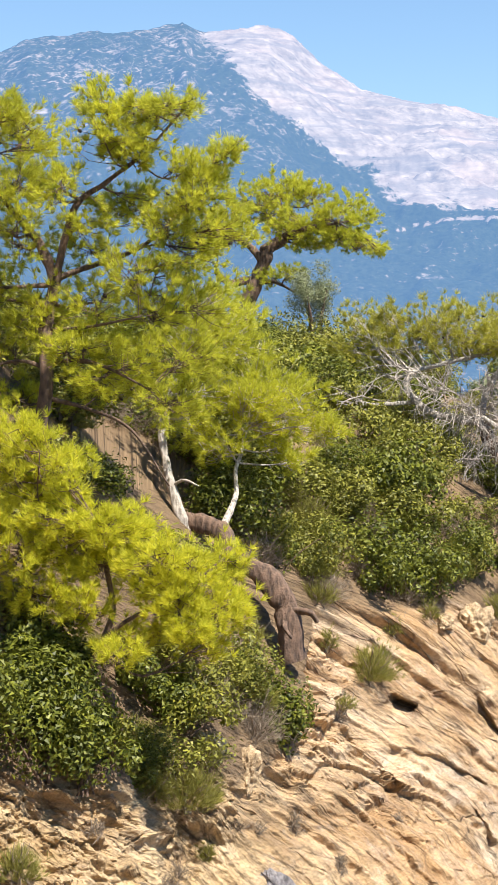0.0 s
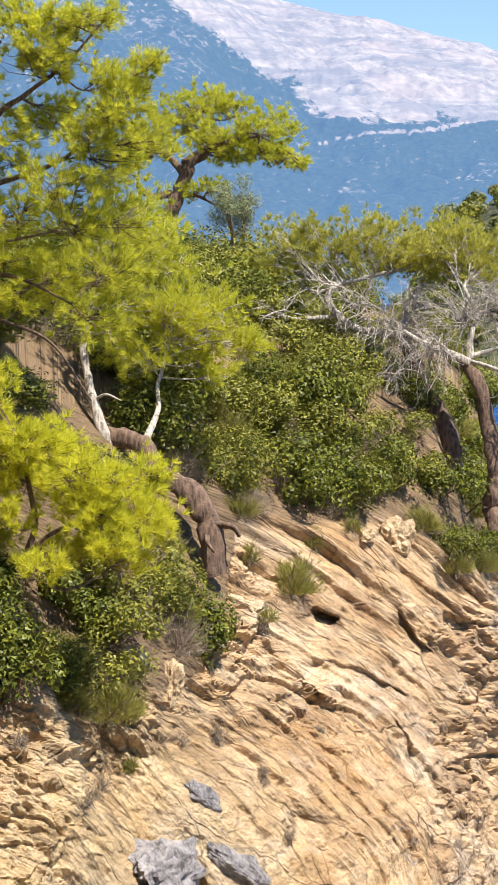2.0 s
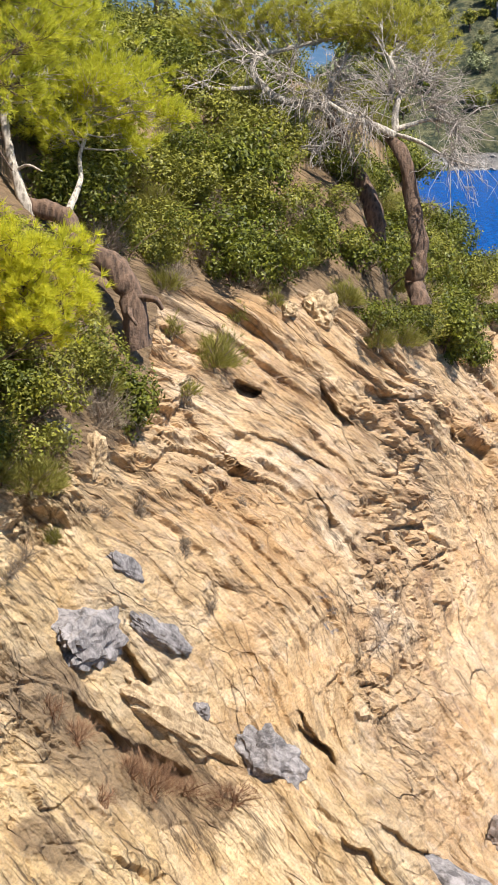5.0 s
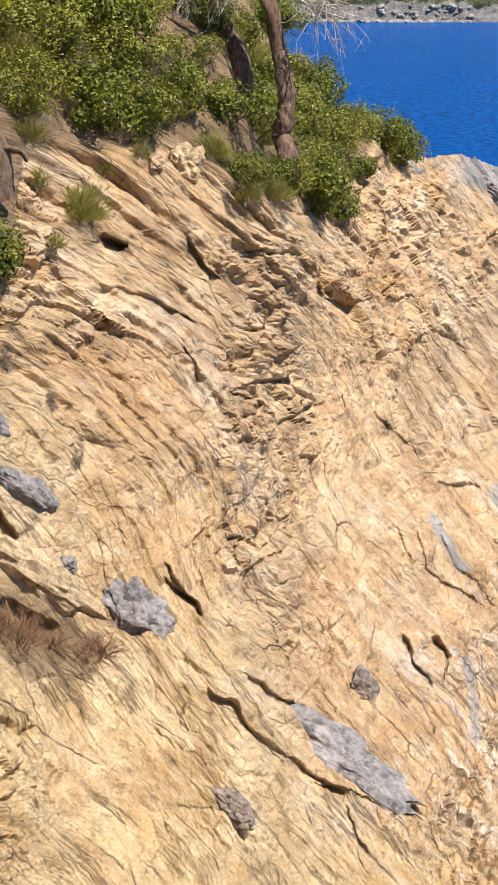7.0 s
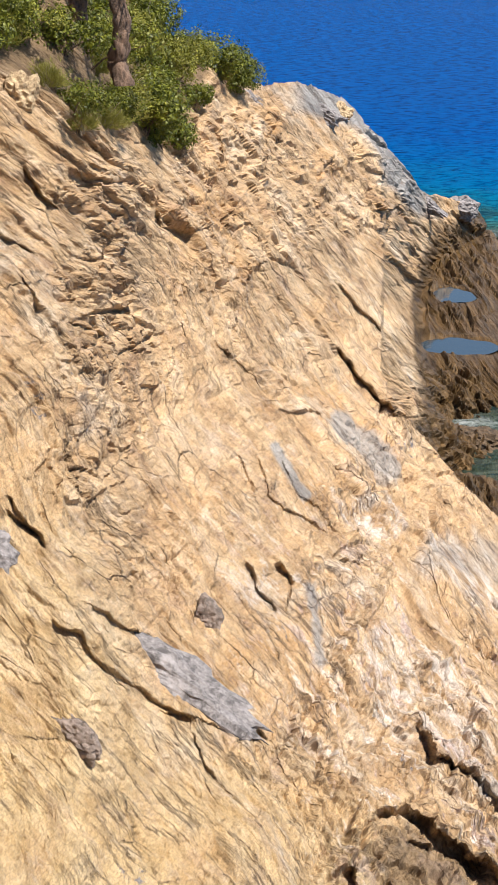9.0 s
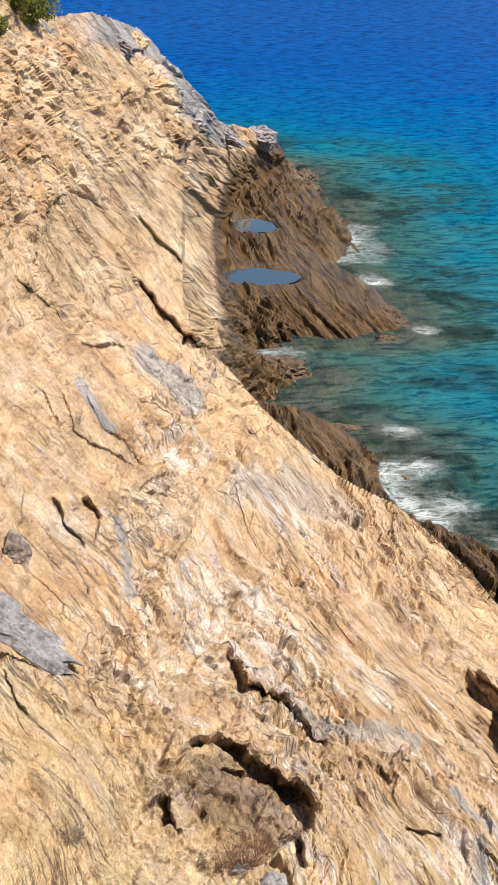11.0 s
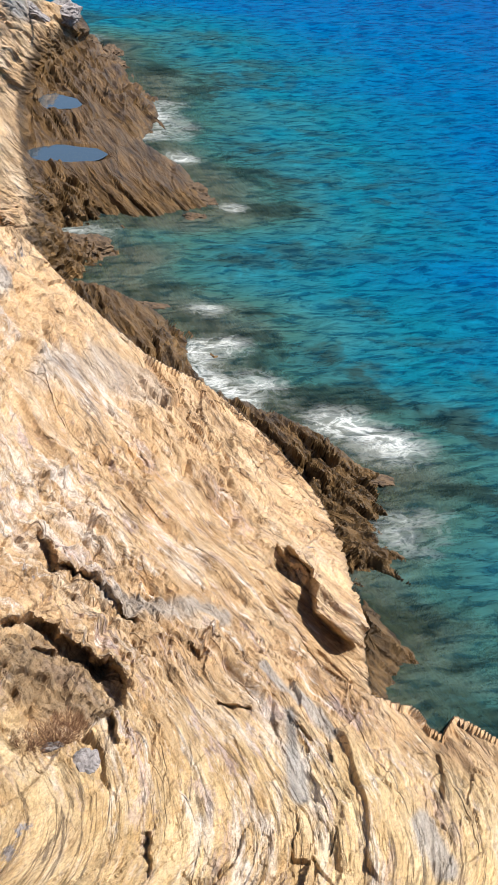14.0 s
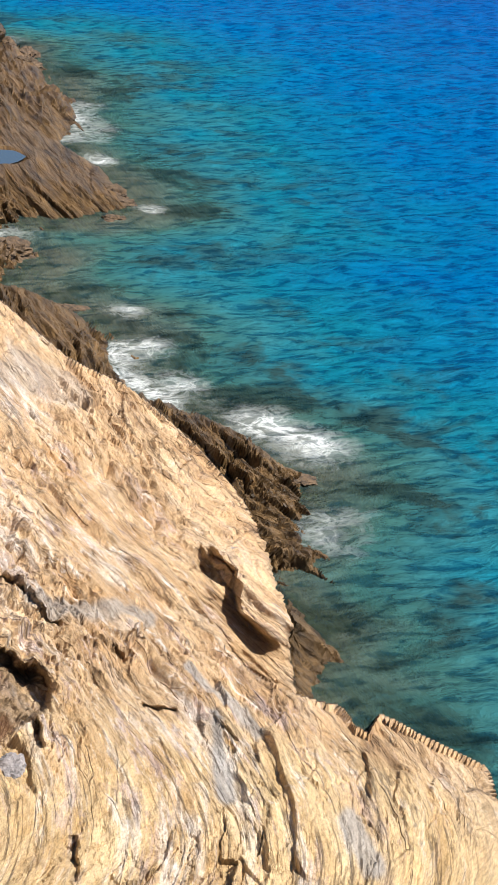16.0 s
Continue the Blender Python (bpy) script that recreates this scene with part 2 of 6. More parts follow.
def lie(x, y):
    x, y = np.asarray(x, float), np.asarray(y, float)
    shape = x.shape
    x, y = x.ravel(), y.ravel()
    z = WEIGHTS[-3] + WEIGHTS[-2] * x + WEIGHTS[-1] * y
    for (kx, ky, _), w in zip(KNOWN, WEIGHTS):
        z = z + w * plate((x - kx) ** 2 + (y - ky) ** 2)
    h, r = np.degrees(np.arctan2(x, y)), np.hypot(x, y)
    rock = looked_up(SLOPE_Z, h, r)
    t = smooth(7.2, 8.2, h) * smooth(46, 50, r)
    rock = rock * (1 - t) + np.maximum(rock - 30 * smooth(8.15, 8.35, h) * smooth(50, 54, r), looked_up(HEADLAND_Z, h, r)) * t
    w = smooth(-1.0, 2.4, h) * (1 - smooth(25.5, 27, h)) * smooth(14.5, 19, r) * (1 - smooth(108, 125, r))
    z = z * (1 - w) + np.maximum(rock, -4) * w
    for line, wide, deep in CLEFTS:
        z = z - deep * np.exp(-(off_line(x, y, line) / wide) ** 2)
    d = inland(x, y)
    shelf = np.where(d > 0, 0.9 * (1 - np.exp(-d / 0.9)), np.maximum(d * 0.42 - 0.05, -2.2) + np.minimum(d + 6, 0) * 0.30)
    z = np.where(d > 0, shelf + np.maximum(z - shelf, 0) * smooth(0.1, 1.6, d), shelf)
    far = smooth(110, 300, r) + smooth(45, 75, x) + smooth(0, 60, -y - 20)
    far = np.clip(far, 0, 1)
    z = np.clip(z, -18, 30)
    return (z * (1 - far) + far * np.where(y < -20, 15.0, -18.0)).reshape(shape)


def ground_at(x, y):
    return float(lie(x, y))


# ---- meshes from arrays ----
def mesh_of(name, verts, faces, mat=None, flat=False, **attributes):
    me = bpy.data.meshes.new(name)
    verts, faces = np.asarray(verts, np.float32), np.asarray(faces, np.int32)
    me.vertices.add(len(verts))
    me.vertices.foreach_set("co", verts.ravel())
    k = faces.shape[1]
    me.loops.add(faces.size)
    me.loops.foreach_set("vertex_index", faces.ravel())
    me.polygons.add(len(faces))
    me.polygons.foreach_set("loop_start", np.arange(0, faces.size, k, dtype=np.int32))
    me.polygons.foreach_set("loop_total", np.full(len(faces), k, np.int32))
    me.polygons.foreach_set("use_smooth", np.full(len(faces), not flat))
    for key, value in attributes.items():
        a = me.attributes.new(key, "FLOAT", "POINT")
        a.data.foreach_set("value", np.asarray(value, np.float32))
    if mat:
        me.materials.append(mat)
    me.update(calc_edges=True)
    return me


def sheet_faces(rows, cols):
    i = np.arange(rows * cols).reshape(rows, cols)
    return np.stack([i[:-1, :-1], i[:-1, 1:], i[1:, 1:], i[1:, :-1]], -1).reshape(-1, 4)


def fan(headings, ranges):
    a, r = np.meshgrid(np.radians(headings), ranges)
    return (r * np.sin(a)).ravel(), (r * np.cos(a)).ravel(), len(ranges), len(headings)


# ---- rock material ----
def rock_material():
    m, nt, s = material("bedded_limestone")
    bed, run = attr(nt, "bed"), attr(nt, "run")

    def along(a, b):
        v = node(nt, "ShaderNodeCombineXYZ")
        nt.links.new(calc(nt, "MULTIPLY", bed, a), v.inputs[0])
        nt.links.new(calc(nt, "MULTIPLY", run, b), v.inputs[1])
        return v.outputs[0]

    flat = along(1.0, 1.0)

    def speckle(scale, detail=6.0, rough=0.6, vec=None, distort=0.0, out="Fac"):
        return tex(nt, scale, detail, rough, vec if vec else flat, distort, out)

    def cracks(v, scale, width, jitter=1.0):
        w = blend(nt, 0.16 * jitter, v, speckle(2.6, 5, 0.65, v, 0.0, "Color"), "ADD")
        n = node(nt, "ShaderNodeTexVoronoi", Scale=scale)
        n.feature = "DISTANCE_TO_EDGE"
        nt.links.new(w, n.inputs["Vector"])
        return ramp(nt, n.outputs["Distance"], (0.0, 1.0), (width, 0.0))

    def chips(v, scale):
        w = blend(nt, 0.2, v, speckle(3.5, 5, 0.7, v, 0.0, "Color"), "ADD")
        n = node(nt, "ShaderNodeTexVoronoi", Scale=scale)
        nt.links.new(w, n.inputs["Vector"])
        return calc(nt, "ADD", n.outputs["Distance"], 0.0), calc(nt, "ADD", n.outputs["Color"], 0.0)

    lay = along(2.3, 0.75)
    bands = speckle(1.0, 10, 0.74, lay, 0.3)
    tan = ramp(nt, bands, (0.34, (0.28, 0.165, 0.09)), (0.43, (0.48, 0.305, 0.16)), (0.52, (0.60, 0.405, 0.225)), (0.66, (0.70, 0.515, 0.34)))
    # broad patches of rusty, paler and pinker stone
    tan = blend(nt, ramp(nt, speckle(0.35, 8, 0.7, None, 0.3), (0.5, 0.0), (0.64, 0.65)), tan, (0.54, 0.30, 0.12))
    tan = blend(nt, ramp(nt, speckle(0.7, 9, 0.74, along(0.8, 0.5), 0.4), (0.55, 0.0), (0.64, 0.6)), tan, (0.74, 0.62, 0.48))
    cream = calc(nt, "MULTIPLY", attr(nt, "yellow"), ramp(nt, speckle(0.8, 8, 0.7), (0.36, 0.35), (0.56, 0.9)))
    tan = blend(nt, cream, tan, ramp(nt, bands, (0.38, (0.56, 0.37, 0.165)), (0.6, (0.76, 0.565, 0.32))))
    chip, own = chips(along(1.3, 0.36), 6.0)
    flake, tint = chips(along(1.3, 0.42), 20.0)
    tan = blend(nt, 0.30, tan, ramp(nt, own, (0.0, 0.35), (1.0, 1.25)), "MULTIPLY")
    tan = blend(nt, 0.28, tan, ramp(nt, tint, (0.0, 0.3), (1.0, 1.3)), "MULTIPLY")
    streak = speckle(1.0, 10, 0.78, along(6.5, 2.2), 0.2)
    some = ramp(nt, speckle(0.6, 8, 0.7), (0.40, 0.1), (0.6, 1.0))
    some = calc(nt, "MULTIPLY", some, calc(nt, "SUBTRACT", 1.0, calc(nt, "MULTIPLY", attr(nt, "yellow"), 0.6)))
    tan = blend(nt, calc(nt, "MULTIPLY", ramp(nt, streak, (0.37, 0.75), (0.45, 0.0)), some), tan, (0.16, 0.09, 0.053))
    tan = blend(nt, calc(nt, "MULTIPLY", ramp(nt, streak, (0.56, 0.0), (0.63, 0.6)), some), tan, (0.74, 0.62, 0.48))
    # white and lilac calcite, thickest low on the slope
    pale = attr(nt, "pale")
    vein = ramp(nt, speckle(1.5, 10, 0.78, along(4.2, 0.9), 0.3), (0.56, 0.0), (0.62, 0.55))
    lilac = ramp(nt, speckle(1.1, 10, 0.78, along(2.8, 0.8), 0.3), (0.54, 0.0), (0.60, 0.75))
    tan = blend(nt, calc(nt, "MULTIPLY", lilac, pale), tan, ramp(nt, streak, (0.4, (0.25, 0.17, 0.15)), (0.56, (0.58, 0.44, 0.38))))
    tan = blend(nt, calc(nt, "MULTIPLY", vein, pale), tan, (0.82, 0.76, 0.70))
    stripe = ramp(nt, speckle(1.0, 7, 0.62, along(2.3, 0.22), 0.25), (0.56, 0.0), (0.60, 0.22))
    stripe = calc(nt, "MULTIPLY", stripe, ramp(nt, speckle(1.1, 7, 0.7), (0.40, 0.2), (0.52, 1.0)))
    low = calc(nt, "MULTIPLY", calc(nt, "SUBTRACT", pale, 0.22), attr(nt, "yellow"))
    tan = blend(nt, calc(nt, "MULTIPLY", stripe, calc(nt, "ADD", pale, calc(nt, "MULTIPLY", low, 1.5)), True), tan, ramp(nt, streak, (0.42, (0.52, 0.44, 0.38)), (0.52, (0.82, 0.77, 0.71))))
    tan = blend(nt, calc(nt, "MULTIPLY", attr(nt, "white"), ramp(nt, speckle(1.5, 9, 0.78, along(4.0, 0.8), 0.2), (0.44, 0.0), (0.56, 0.85))), tan, ramp(nt, streak, (0.40, (0.42, 0.33, 0.28)), (0.54, (0.76, 0.69, 0.62))))
    # slate-grey lenses
    grey = ramp(nt, speckle(0.8, 9, 0.72, along(1.4, 0.6), 0.4), (0.65, 0.0), (0.67, 0.9))
    tan = blend(nt, grey, tan, ramp(nt, streak, (0.4, (0.15, 0.135, 0.14)), (0.60, (0.38, 0.35, 0.35))))
    tan = blend(nt, attr(nt, "soil"), tan, ramp(nt, speckle(5, 8, 0.7), (0.3, (0.13, 0.085, 0.045)), (0.7, (0.31, 0.205, 0.115))))
    tan = blend(nt, attr(nt, "greyrock"), tan, ramp(nt, bands, (0.3, (0.12, 0.115, 0.115)), (0.6, (0.40, 0.37, 0.34))))
    part_line = speckle(1.0, 8, 0.62, along(4.6, 0.24), 0.05)
    part_line = ramp(nt, calc(nt, "ABSOLUTE", calc(nt, "SUBTRACT", part_line, 0.5)), (0.0, 1.0), (0.015, 0.0))
    part_line = calc(nt, "MULTIPLY", part_line, ramp(nt, speckle(0.5, 7, 0.7, None, 0.3), (0.44, 0.0), (0.56, 0.6)))
    tan = blend(nt, part_line, tan, (0.14, 0.08, 0.048))
    joint = calc(nt, "MULTIPLY", cracks(along(1.5, 0.28), 1.5, 0.016, 0.8), ramp(nt, speckle(0.9, 6, 0.7, None, 0.2), (0.46, 0.0), (0.56, 1.0)))
    split = calc(nt, "MULTIPLY", cracks(along(1.5, 0.32), 4.5, 0.035, 0.5), some)
    tan = blend(nt, calc(nt, "MULTIPLY", joint, 0.45), tan, (0.10, 0.06, 0.037))
    tan = blend(nt, calc(nt, "MULTIPLY", split, 0.6), tan, (0.17, 0.105, 0.065))
    grain = speckle(30, 8, 0.8)
    tan = blend(nt, 0.45, tan, ramp(nt, grain, (0.36, 0.15), (0.54, 1.05)), "MULTIPLY")
    # algae and wet stone along the wash of the waves
    wet = calc(nt, "SUBTRACT", calc(nt, "ADD", height(nt), calc(nt, "MULTIPLY", speckle(0.8, 5), -2.4)), attr(nt, "wash"))
    wet = ramp(nt, calc(nt, "MULTIPLY", calc(nt, "ADD", wet, 1.6), 0.4), (0.22, 1.0), (0.55, 0.0))
    dark = ramp(nt, streak, (0.38, (0.022, 0.013, 0.006)), (0.62, (0.17, 0.10, 0.04)))
    tan = blend(nt, wet, tan, dark)
    nt.links.new(tan, s.inputs["Base Color"])
    nt.links.new(ramp(nt, wet, (0.0, 0.85), (1.0, 0.42)), s.inputs["Roughness"])
    s.inputs["Specular IOR Level"].default_value = 0.3
    relief = calc(nt, "ADD", calc(nt, "MULTIPLY", speckle(6, 10, 0.78), 0.8), calc(nt, "MULTIPLY", streak, 0.8))
    relief = calc(nt, "ADD", relief, calc(nt, "ADD", calc(nt, "MULTIPLY", own, 0.45), calc(nt, "MULTIPLY", tint, 0.2)))
    relief = calc(nt, "SUBTRACT", relief, calc(nt, "ADD", calc(nt, "MULTIPLY", chip, 0.5), calc(nt, "MULTIPLY", flake, 0.3)))
    relief = calc(nt, "SUBTRACT", relief, calc(nt, "ADD", calc(nt, "MULTIPLY", calc(nt, "ADD", joint, part_line), 0.8), calc(nt, "MULTIPLY", split, 0.4)))
    bump(nt, s, relief, 1.0, 0.09)
    return m


ROCK = rock_material()

def saw(s, run, seed, often, steep=6.0):
    """Beds of uneven thickness that crop out here and there: each begins with a step and falls away slowly."""
    i = np.floor(s)
    f = s - i

    def bed(k):
        own = lattice(np.stack([k, k * 0, k * 0], 1), seed)
        out = smooth(-0.15, 0.4, soft_noise(np.stack([k * 7.31 + 0.5, run * often, k * 0], 1), seed + 1))
        return (0.7 + 0.5 * own) * out, (0.3 * own - 0.35 * (0.7 + 0.5 * own)) * out

    (tall, level), (_, before) = bed(i), bed(i - 1)
    return tall * np.minimum(1 - f, f * steep) + before + (level - before) * smooth(0, 0.25, f)


# ledges with a recess under them: their line by heading and tilt, half width, depth
LEDGES_HILL = [([(-3.76, -8.59), (-3.14, -8.85)], 0.15, 0.3),
          ([(-2.20, -6.52), (-1.58, -7.06)], 0.16, 0.3),
          ([(-7.34, -15.61), (-6.42, -16.86)], 0.2, 0.35),
          ([(-8.95, -16.47), (-7.25, -18.20), (-5.18, -19.16)], 0.28, 0.4),
          ([(-2.43, -17.52), (-1.47, -18.74)], 0.1, 0.2),
          ([(-1.66, -8.67), (-0.52, -9.89)], 0.14, 0.28),
          ([(-4.14, -9.86), (-2.61, -10.18), (-1.07, -10.96)], 0.22, 0.2),
          ([(-4.17, -10.38), (-3.64, -11.08)], 0.15, 0.25),
          ([(-1.76, -11.55), (-1.21, -12.63)], 0.12, 0.15),
          ([(-0.50, -12.78), (0.60, -13.24)], 0.12, 0.2),
          ([(-2.45, -17.90), (-1.17, -18.92)], 0.1, 0.2),
          ([(-3.86, -8.48), (-3.25, -8.87)], 0.15, 0.25),
          ([(-0.19, -8.64), (1.05, -9.25)], 0.1, 0.15)]
LEDGES_FACE = ([([(7.30, -9.38), (8.09, -10.12)], 0.16, 0.28), ([(5.12, -8.35), (5.91, -9.33), (6.71, -10.30)], 0.12, 0.2), ([(3.42, -7.76), (3.89, -8.74)], 0.14, 0.25), ([(1.58, -9.59), (2.04, -10.35), (2.67, -10.58), (3.29, -10.34)], 0.25, 0.3), ([(8.22, -9.21), (9.01, -9.95)], 0.18, 0.3), ([(6.82, -11.75), (7.70, -12.65), (8.67, -13.58)], 0.3, 0.55), ([(6.78, -13.36), (7.93, -14.78), (8.90, -15.60)], 0.42, 1), ([(3.47, -13.41), (4.59, -14.31)], 0.12, 0.18), ([(5.24, -15.23), (6.52, -15.51)], 0.2, 0.25), ([(4.30, -16.32), (4.88, -17.54)], 0.1, 0.18), ([(4.78, -16.31), (5.29, -17.68), (6.93, -18.87)], 0.13, 0.22), ([(5.42, -16.45), (6.01, -17.67), (7.24, -18.71)], 0.12, 0.2)] +
     [([(4.42, -19.23), (5.17, -20.29), (5.35, -20.89)], 0.16, 0.3), ([(5.32, -19.37), (5.98, -19.97), (5.59, -20.89)], 0.16, 0.35)])
LEDGES_LOW = [([(-0.54, -20.38), (1.74, -21.31), (3.73, -22.74), (5.41, -24.37)], 0.1, 0.25),
          ([(-1.28, -20.67), (0.59, -22.22), (3.41, -23.73)], 0.15, 0.22),
          ([(1.75, -23.21), (3.24, -23.50), (4.74, -23.86)], 0.05, 0.12),
          ([(2.91, -23.81), (3.59, -25.30)], 0.05, 0.12),
          ([(9.50, -23.64), (10.09, -24.55), (11.28, -24.99)], 0.22, 0.5),
          ([(11.11, -25.00), (11.80, -25.74), (12.57, -26.05)], 0.22, 0.45),
          ([(16.43, -24.07), (16.96, -24.64), (17.47, -24.92)], 0.16, 0.4),
          ([(7.77, -27.49), (8.04, -28.61)], 0.2, 0.6),
          ([(11.51, -28.59), (12.02, -29.62)], 0.2, 0.5),
          ([(9.18, -26.97), (9.95, -27.12)], 0.12, 0.25)]
LEDGES_SHORE = [([(7.12, -19.35), (7.76, -19.59)], 0.1, 0.2),
          ([(12.04, -21.17), (12.72, -22.07)], 0.1, 0.15),
          ([(16.60, -24.01), (17.64, -24.74), (17.89, -25.72), (19.19, -26.73)], 0.34, 0.9),
          ([(21.85, -29.07), (22.15, -30.55)], 0.18, 0.45),
          ([(12.83, -31.65), (13.07, -32.98)], 0.1, 0.3),
          ([(14.86, -28.17), (16.09, -28.48)], 0.12, 0.25),
          ([(13.96, -26.52), (14.57, -26.81)], 0.1, 0.2),
          ([(14.88, -22.52), (15.35, -22.69)], 0.1, 0.2),
          ([(18.29, -29.12), (18.58, -29.71)], 0.08, 0.2),
          ([(16.97, -28.72), (18.04, -29.29)], 0.12, 0.2)]
# veins of white calcite, and of slate-grey stone: line, half width, strength
WHITE = [([(9.93, -19.19), (11.71, -20.41)], 0.5, 0.75),
          ([(9.24, -23.31), (10.73, -23.63), (11.40, -24.39)], 0.35, 0.6),
          ([(18.29, -29.12), (17.71, -29.75), (17.21, -30.37)], 0.14, 1),
          ([(15.81, -30.56), (16.08, -32.93)], 0.16, 0.9),
          ([(16.78, -30.53), (16.62, -32.92)], 0.1, 0.8),
          ([(19.55, -31.16), (20.19, -32.76)], 0.12, 0.9),
          ([(14.53, -28.78), (17.18, -29.62)], 0.14, 0.7),
          ([(18.30, -29.27), (18.61, -30.24)], 0.08, 0.9),
          ([(13.07, -23.62), (13.93, -24.68)], 0.25, 0.6),
          ([(4.02, -19.54), (5.18, -20.74)], 0.22, 0.7),
          ([(8.16, -22.18), (9.49, -22.65)], 0.35, 0.9),
          ([(7.55, -18.09), (8.52, -18.44)], 0.25, 0.8),
          ([(6.73, -17.65), (7.23, -18.10)], 0.15, 0.6),
          ([(8.25, -22.27), (9.58, -22.58)], 0.3, 0.8),
          ([(10.24, -22.57), (11.26, -24.08)], 0.25, 0.8)]
SLATE = [([(5.26, -16.30), (6.09, -17.67)], 0.1, 0.9),
          ([(7.16, -15.65), (8.47, -16.91)], 0.28, 0.8),
          ([(6.31, -20.11), (6.68, -22.08)], 0.12, 0.8),
          ([(17.13, -28.56), (17.57, -30.51)], 0.14, 0.9),
          ([(16.22, -27.53), (18.53, -28.81)], 0.12, 0.8),
          ([(21.48, -31.04), (22.38, -32.24)], 0.14, 0.8),
          ([(9.88, -19.20), (11.35, -19.41), (12.66, -19.85)], 0.45, 0.45),
          ([(11.57, -25.46), (14.98, -26.19)], 0.15, 0.7)]
# a broad hollow, pushed back along the camera's sight: line, half width, depth
BOWL = ([(9.13, -27.08), (10.86, -28.14)], 0.52, 0.9)
# pockets of earth and dry litter in the rock: line, half width; the second also paints in the shade of the bowl
POCKETS = [([(-10.23, -16.73), (-8.53, -18.31), (-5.19, -19.84)], 0.42), ([(9.31, -27.39), (10.69, -28.22)], 0.34), ([(-9.89, -20.65), (-9.11, -21.28)], 0.2)]
POOLS = [(15.5, 86.7, 0.82, 1.4, 1.05), (14.25, 78.3, 1.4, 1.38, 0.85)]


# the fold of the beds, shaped to fit how they run in the camera's view: across the slope and along it, by heading and
# tilt from the look-out
ACROSS = [4.08, 0.86, 0.77, 0.12, -0.29, 4.76, 2.81, 1.58, 0.05, -0.27, 1.00, 1.57, 0.71, -0.07, 0.11, 0.19, -0.01, -0.06, -0.07, -0.01]
ALONG = [-4.54, -0.62, -0.30, -0.24, -0.25, 4.74, 1.13, -0.54, -1.84, -0.96, 0.49, 0.22, -2.33, -1.17, -0.65, -1.80, -1.18, -0.55, -0.82, -0.13]


def fold(c, a, b):
    powers = [(i, j) for i in range(6) for j in range(6) if 0 < i + j <= 5]
    return sum(k * a ** i * b ** j for k, (i, j) in zip(c, powers))


def beds(p):
    """Which bed crops out at p, and how far along it p lies."""
    r = np.hypot(p[:, 0], p[:, 1])
    across = (np.degrees(np.arctan2(p[:, 0], p[:, 1])) - 8) / 10
    a = np.clip(across, -1.6, 1.7)
    b = np.clip((np.degrees(np.arctan2(p[:, 2] - 20, r)) + 18) / 10, -1.6, 1.5)
    s, run = fold(ACROSS, a, b) + 2.8 * (across - a), fold(ALONG, a, b) + 2.8 * (across - a)
    q = np.stack([s, run, s * 0], 1)
    s = s + 0.22 * fractal(q / 3.0, 2, 0.4, 3) + 0.035 * fractal(q * (0.9, 0.5, 1), 3, 0.5, 11)
    return s, run


def smooth_bed(p):
    """Where the slope is bare, smooth yellow stone."""
    calm = np.exp(-(((p[:, 0] + 0.5) / 8.0) ** 2 + ((p[:, 1] - 21) / 6.0) ** 2) ** 2) + np.exp(-(((p[:, 0] - 8.5) / 3.6) ** 2 + ((p[:, 1] - 20.5) / 4.5) ** 2) ** 2)
    return np.minimum(calm, 1)


def worn(p, gap):
    """How far the bare slope stands out at p, and its beds; gap: the reach of one face there."""
    s, run = beds(p)
    mid, small = smooth(0.5, 0.2, gap), smooth(0.17, 0.07, gap)
    q = np.stack([s, run, s * 0], 1)
    calm = smooth_bed(p)
    rough = smooth(-0.15, 0.5, fractal(q / 2.4, 3, 0.5, 23) + 0.15 * smooth(-1, -4, p[:, 0] - 0.02 * p[:, 1])) * (1 - 0.35 * calm)
    bent = s + 0.10 * fractal(q * (1.1, 0.35, 1), 2, 0.5, 4) + 0.02 * fractal(q * 3.0, 2, 0.5, 6)
    d = mid * 0.30 * saw(bent / 0.95, run, 5, 0.25, 9.0) + mid * 0.16 * saw(bent / 0.37 + 0.3, run, 7, 0.55, 7.0) + small * 0.10 * saw(bent / 0.155, run, 9, 1.3, 5.0)
    d = d * (1 - 0.7 * calm)
    for wide, long, high, tilt, groove, seed in ((0.62, 1.3, 0.10, 0.22, 0.07, 101), (0.26, 0.55, 0.055, 0.13, 0.04, 111), (0.12, 0.24, 0.028, 0.06, 0.018, 121)):
        u = bent / wide + 0.30 * fractal(q * (0.9 / wide) + 3, 2, 0.5, seed)
        v = run / long + 0.30 * fractal(q * (0.9 / wide) + 7, 2, 0.5, seed + 5)
        edge, a, b, c, du, dv = cells(u, v, seed)
        d += (mid if wide > 0.5 else small) * (0.2 + 0.9 * rough) * (smooth(0.0, 0.12, edge) * (high * (a + 0.3) + tilt * (b * du + c * dv)) - groove * (1 - smooth(0.0, 0.10, edge)))
    d += (0.10 + 0.08 * smooth(42, 30, p[:, 1])) * fractal(q / 2.2, 3, 0.5, 31) + small * (0.03 + 0.05 * rough) * fractal(q / (0.13, 0.25, 1), 3, 0.65, 37)
    return d, s, run


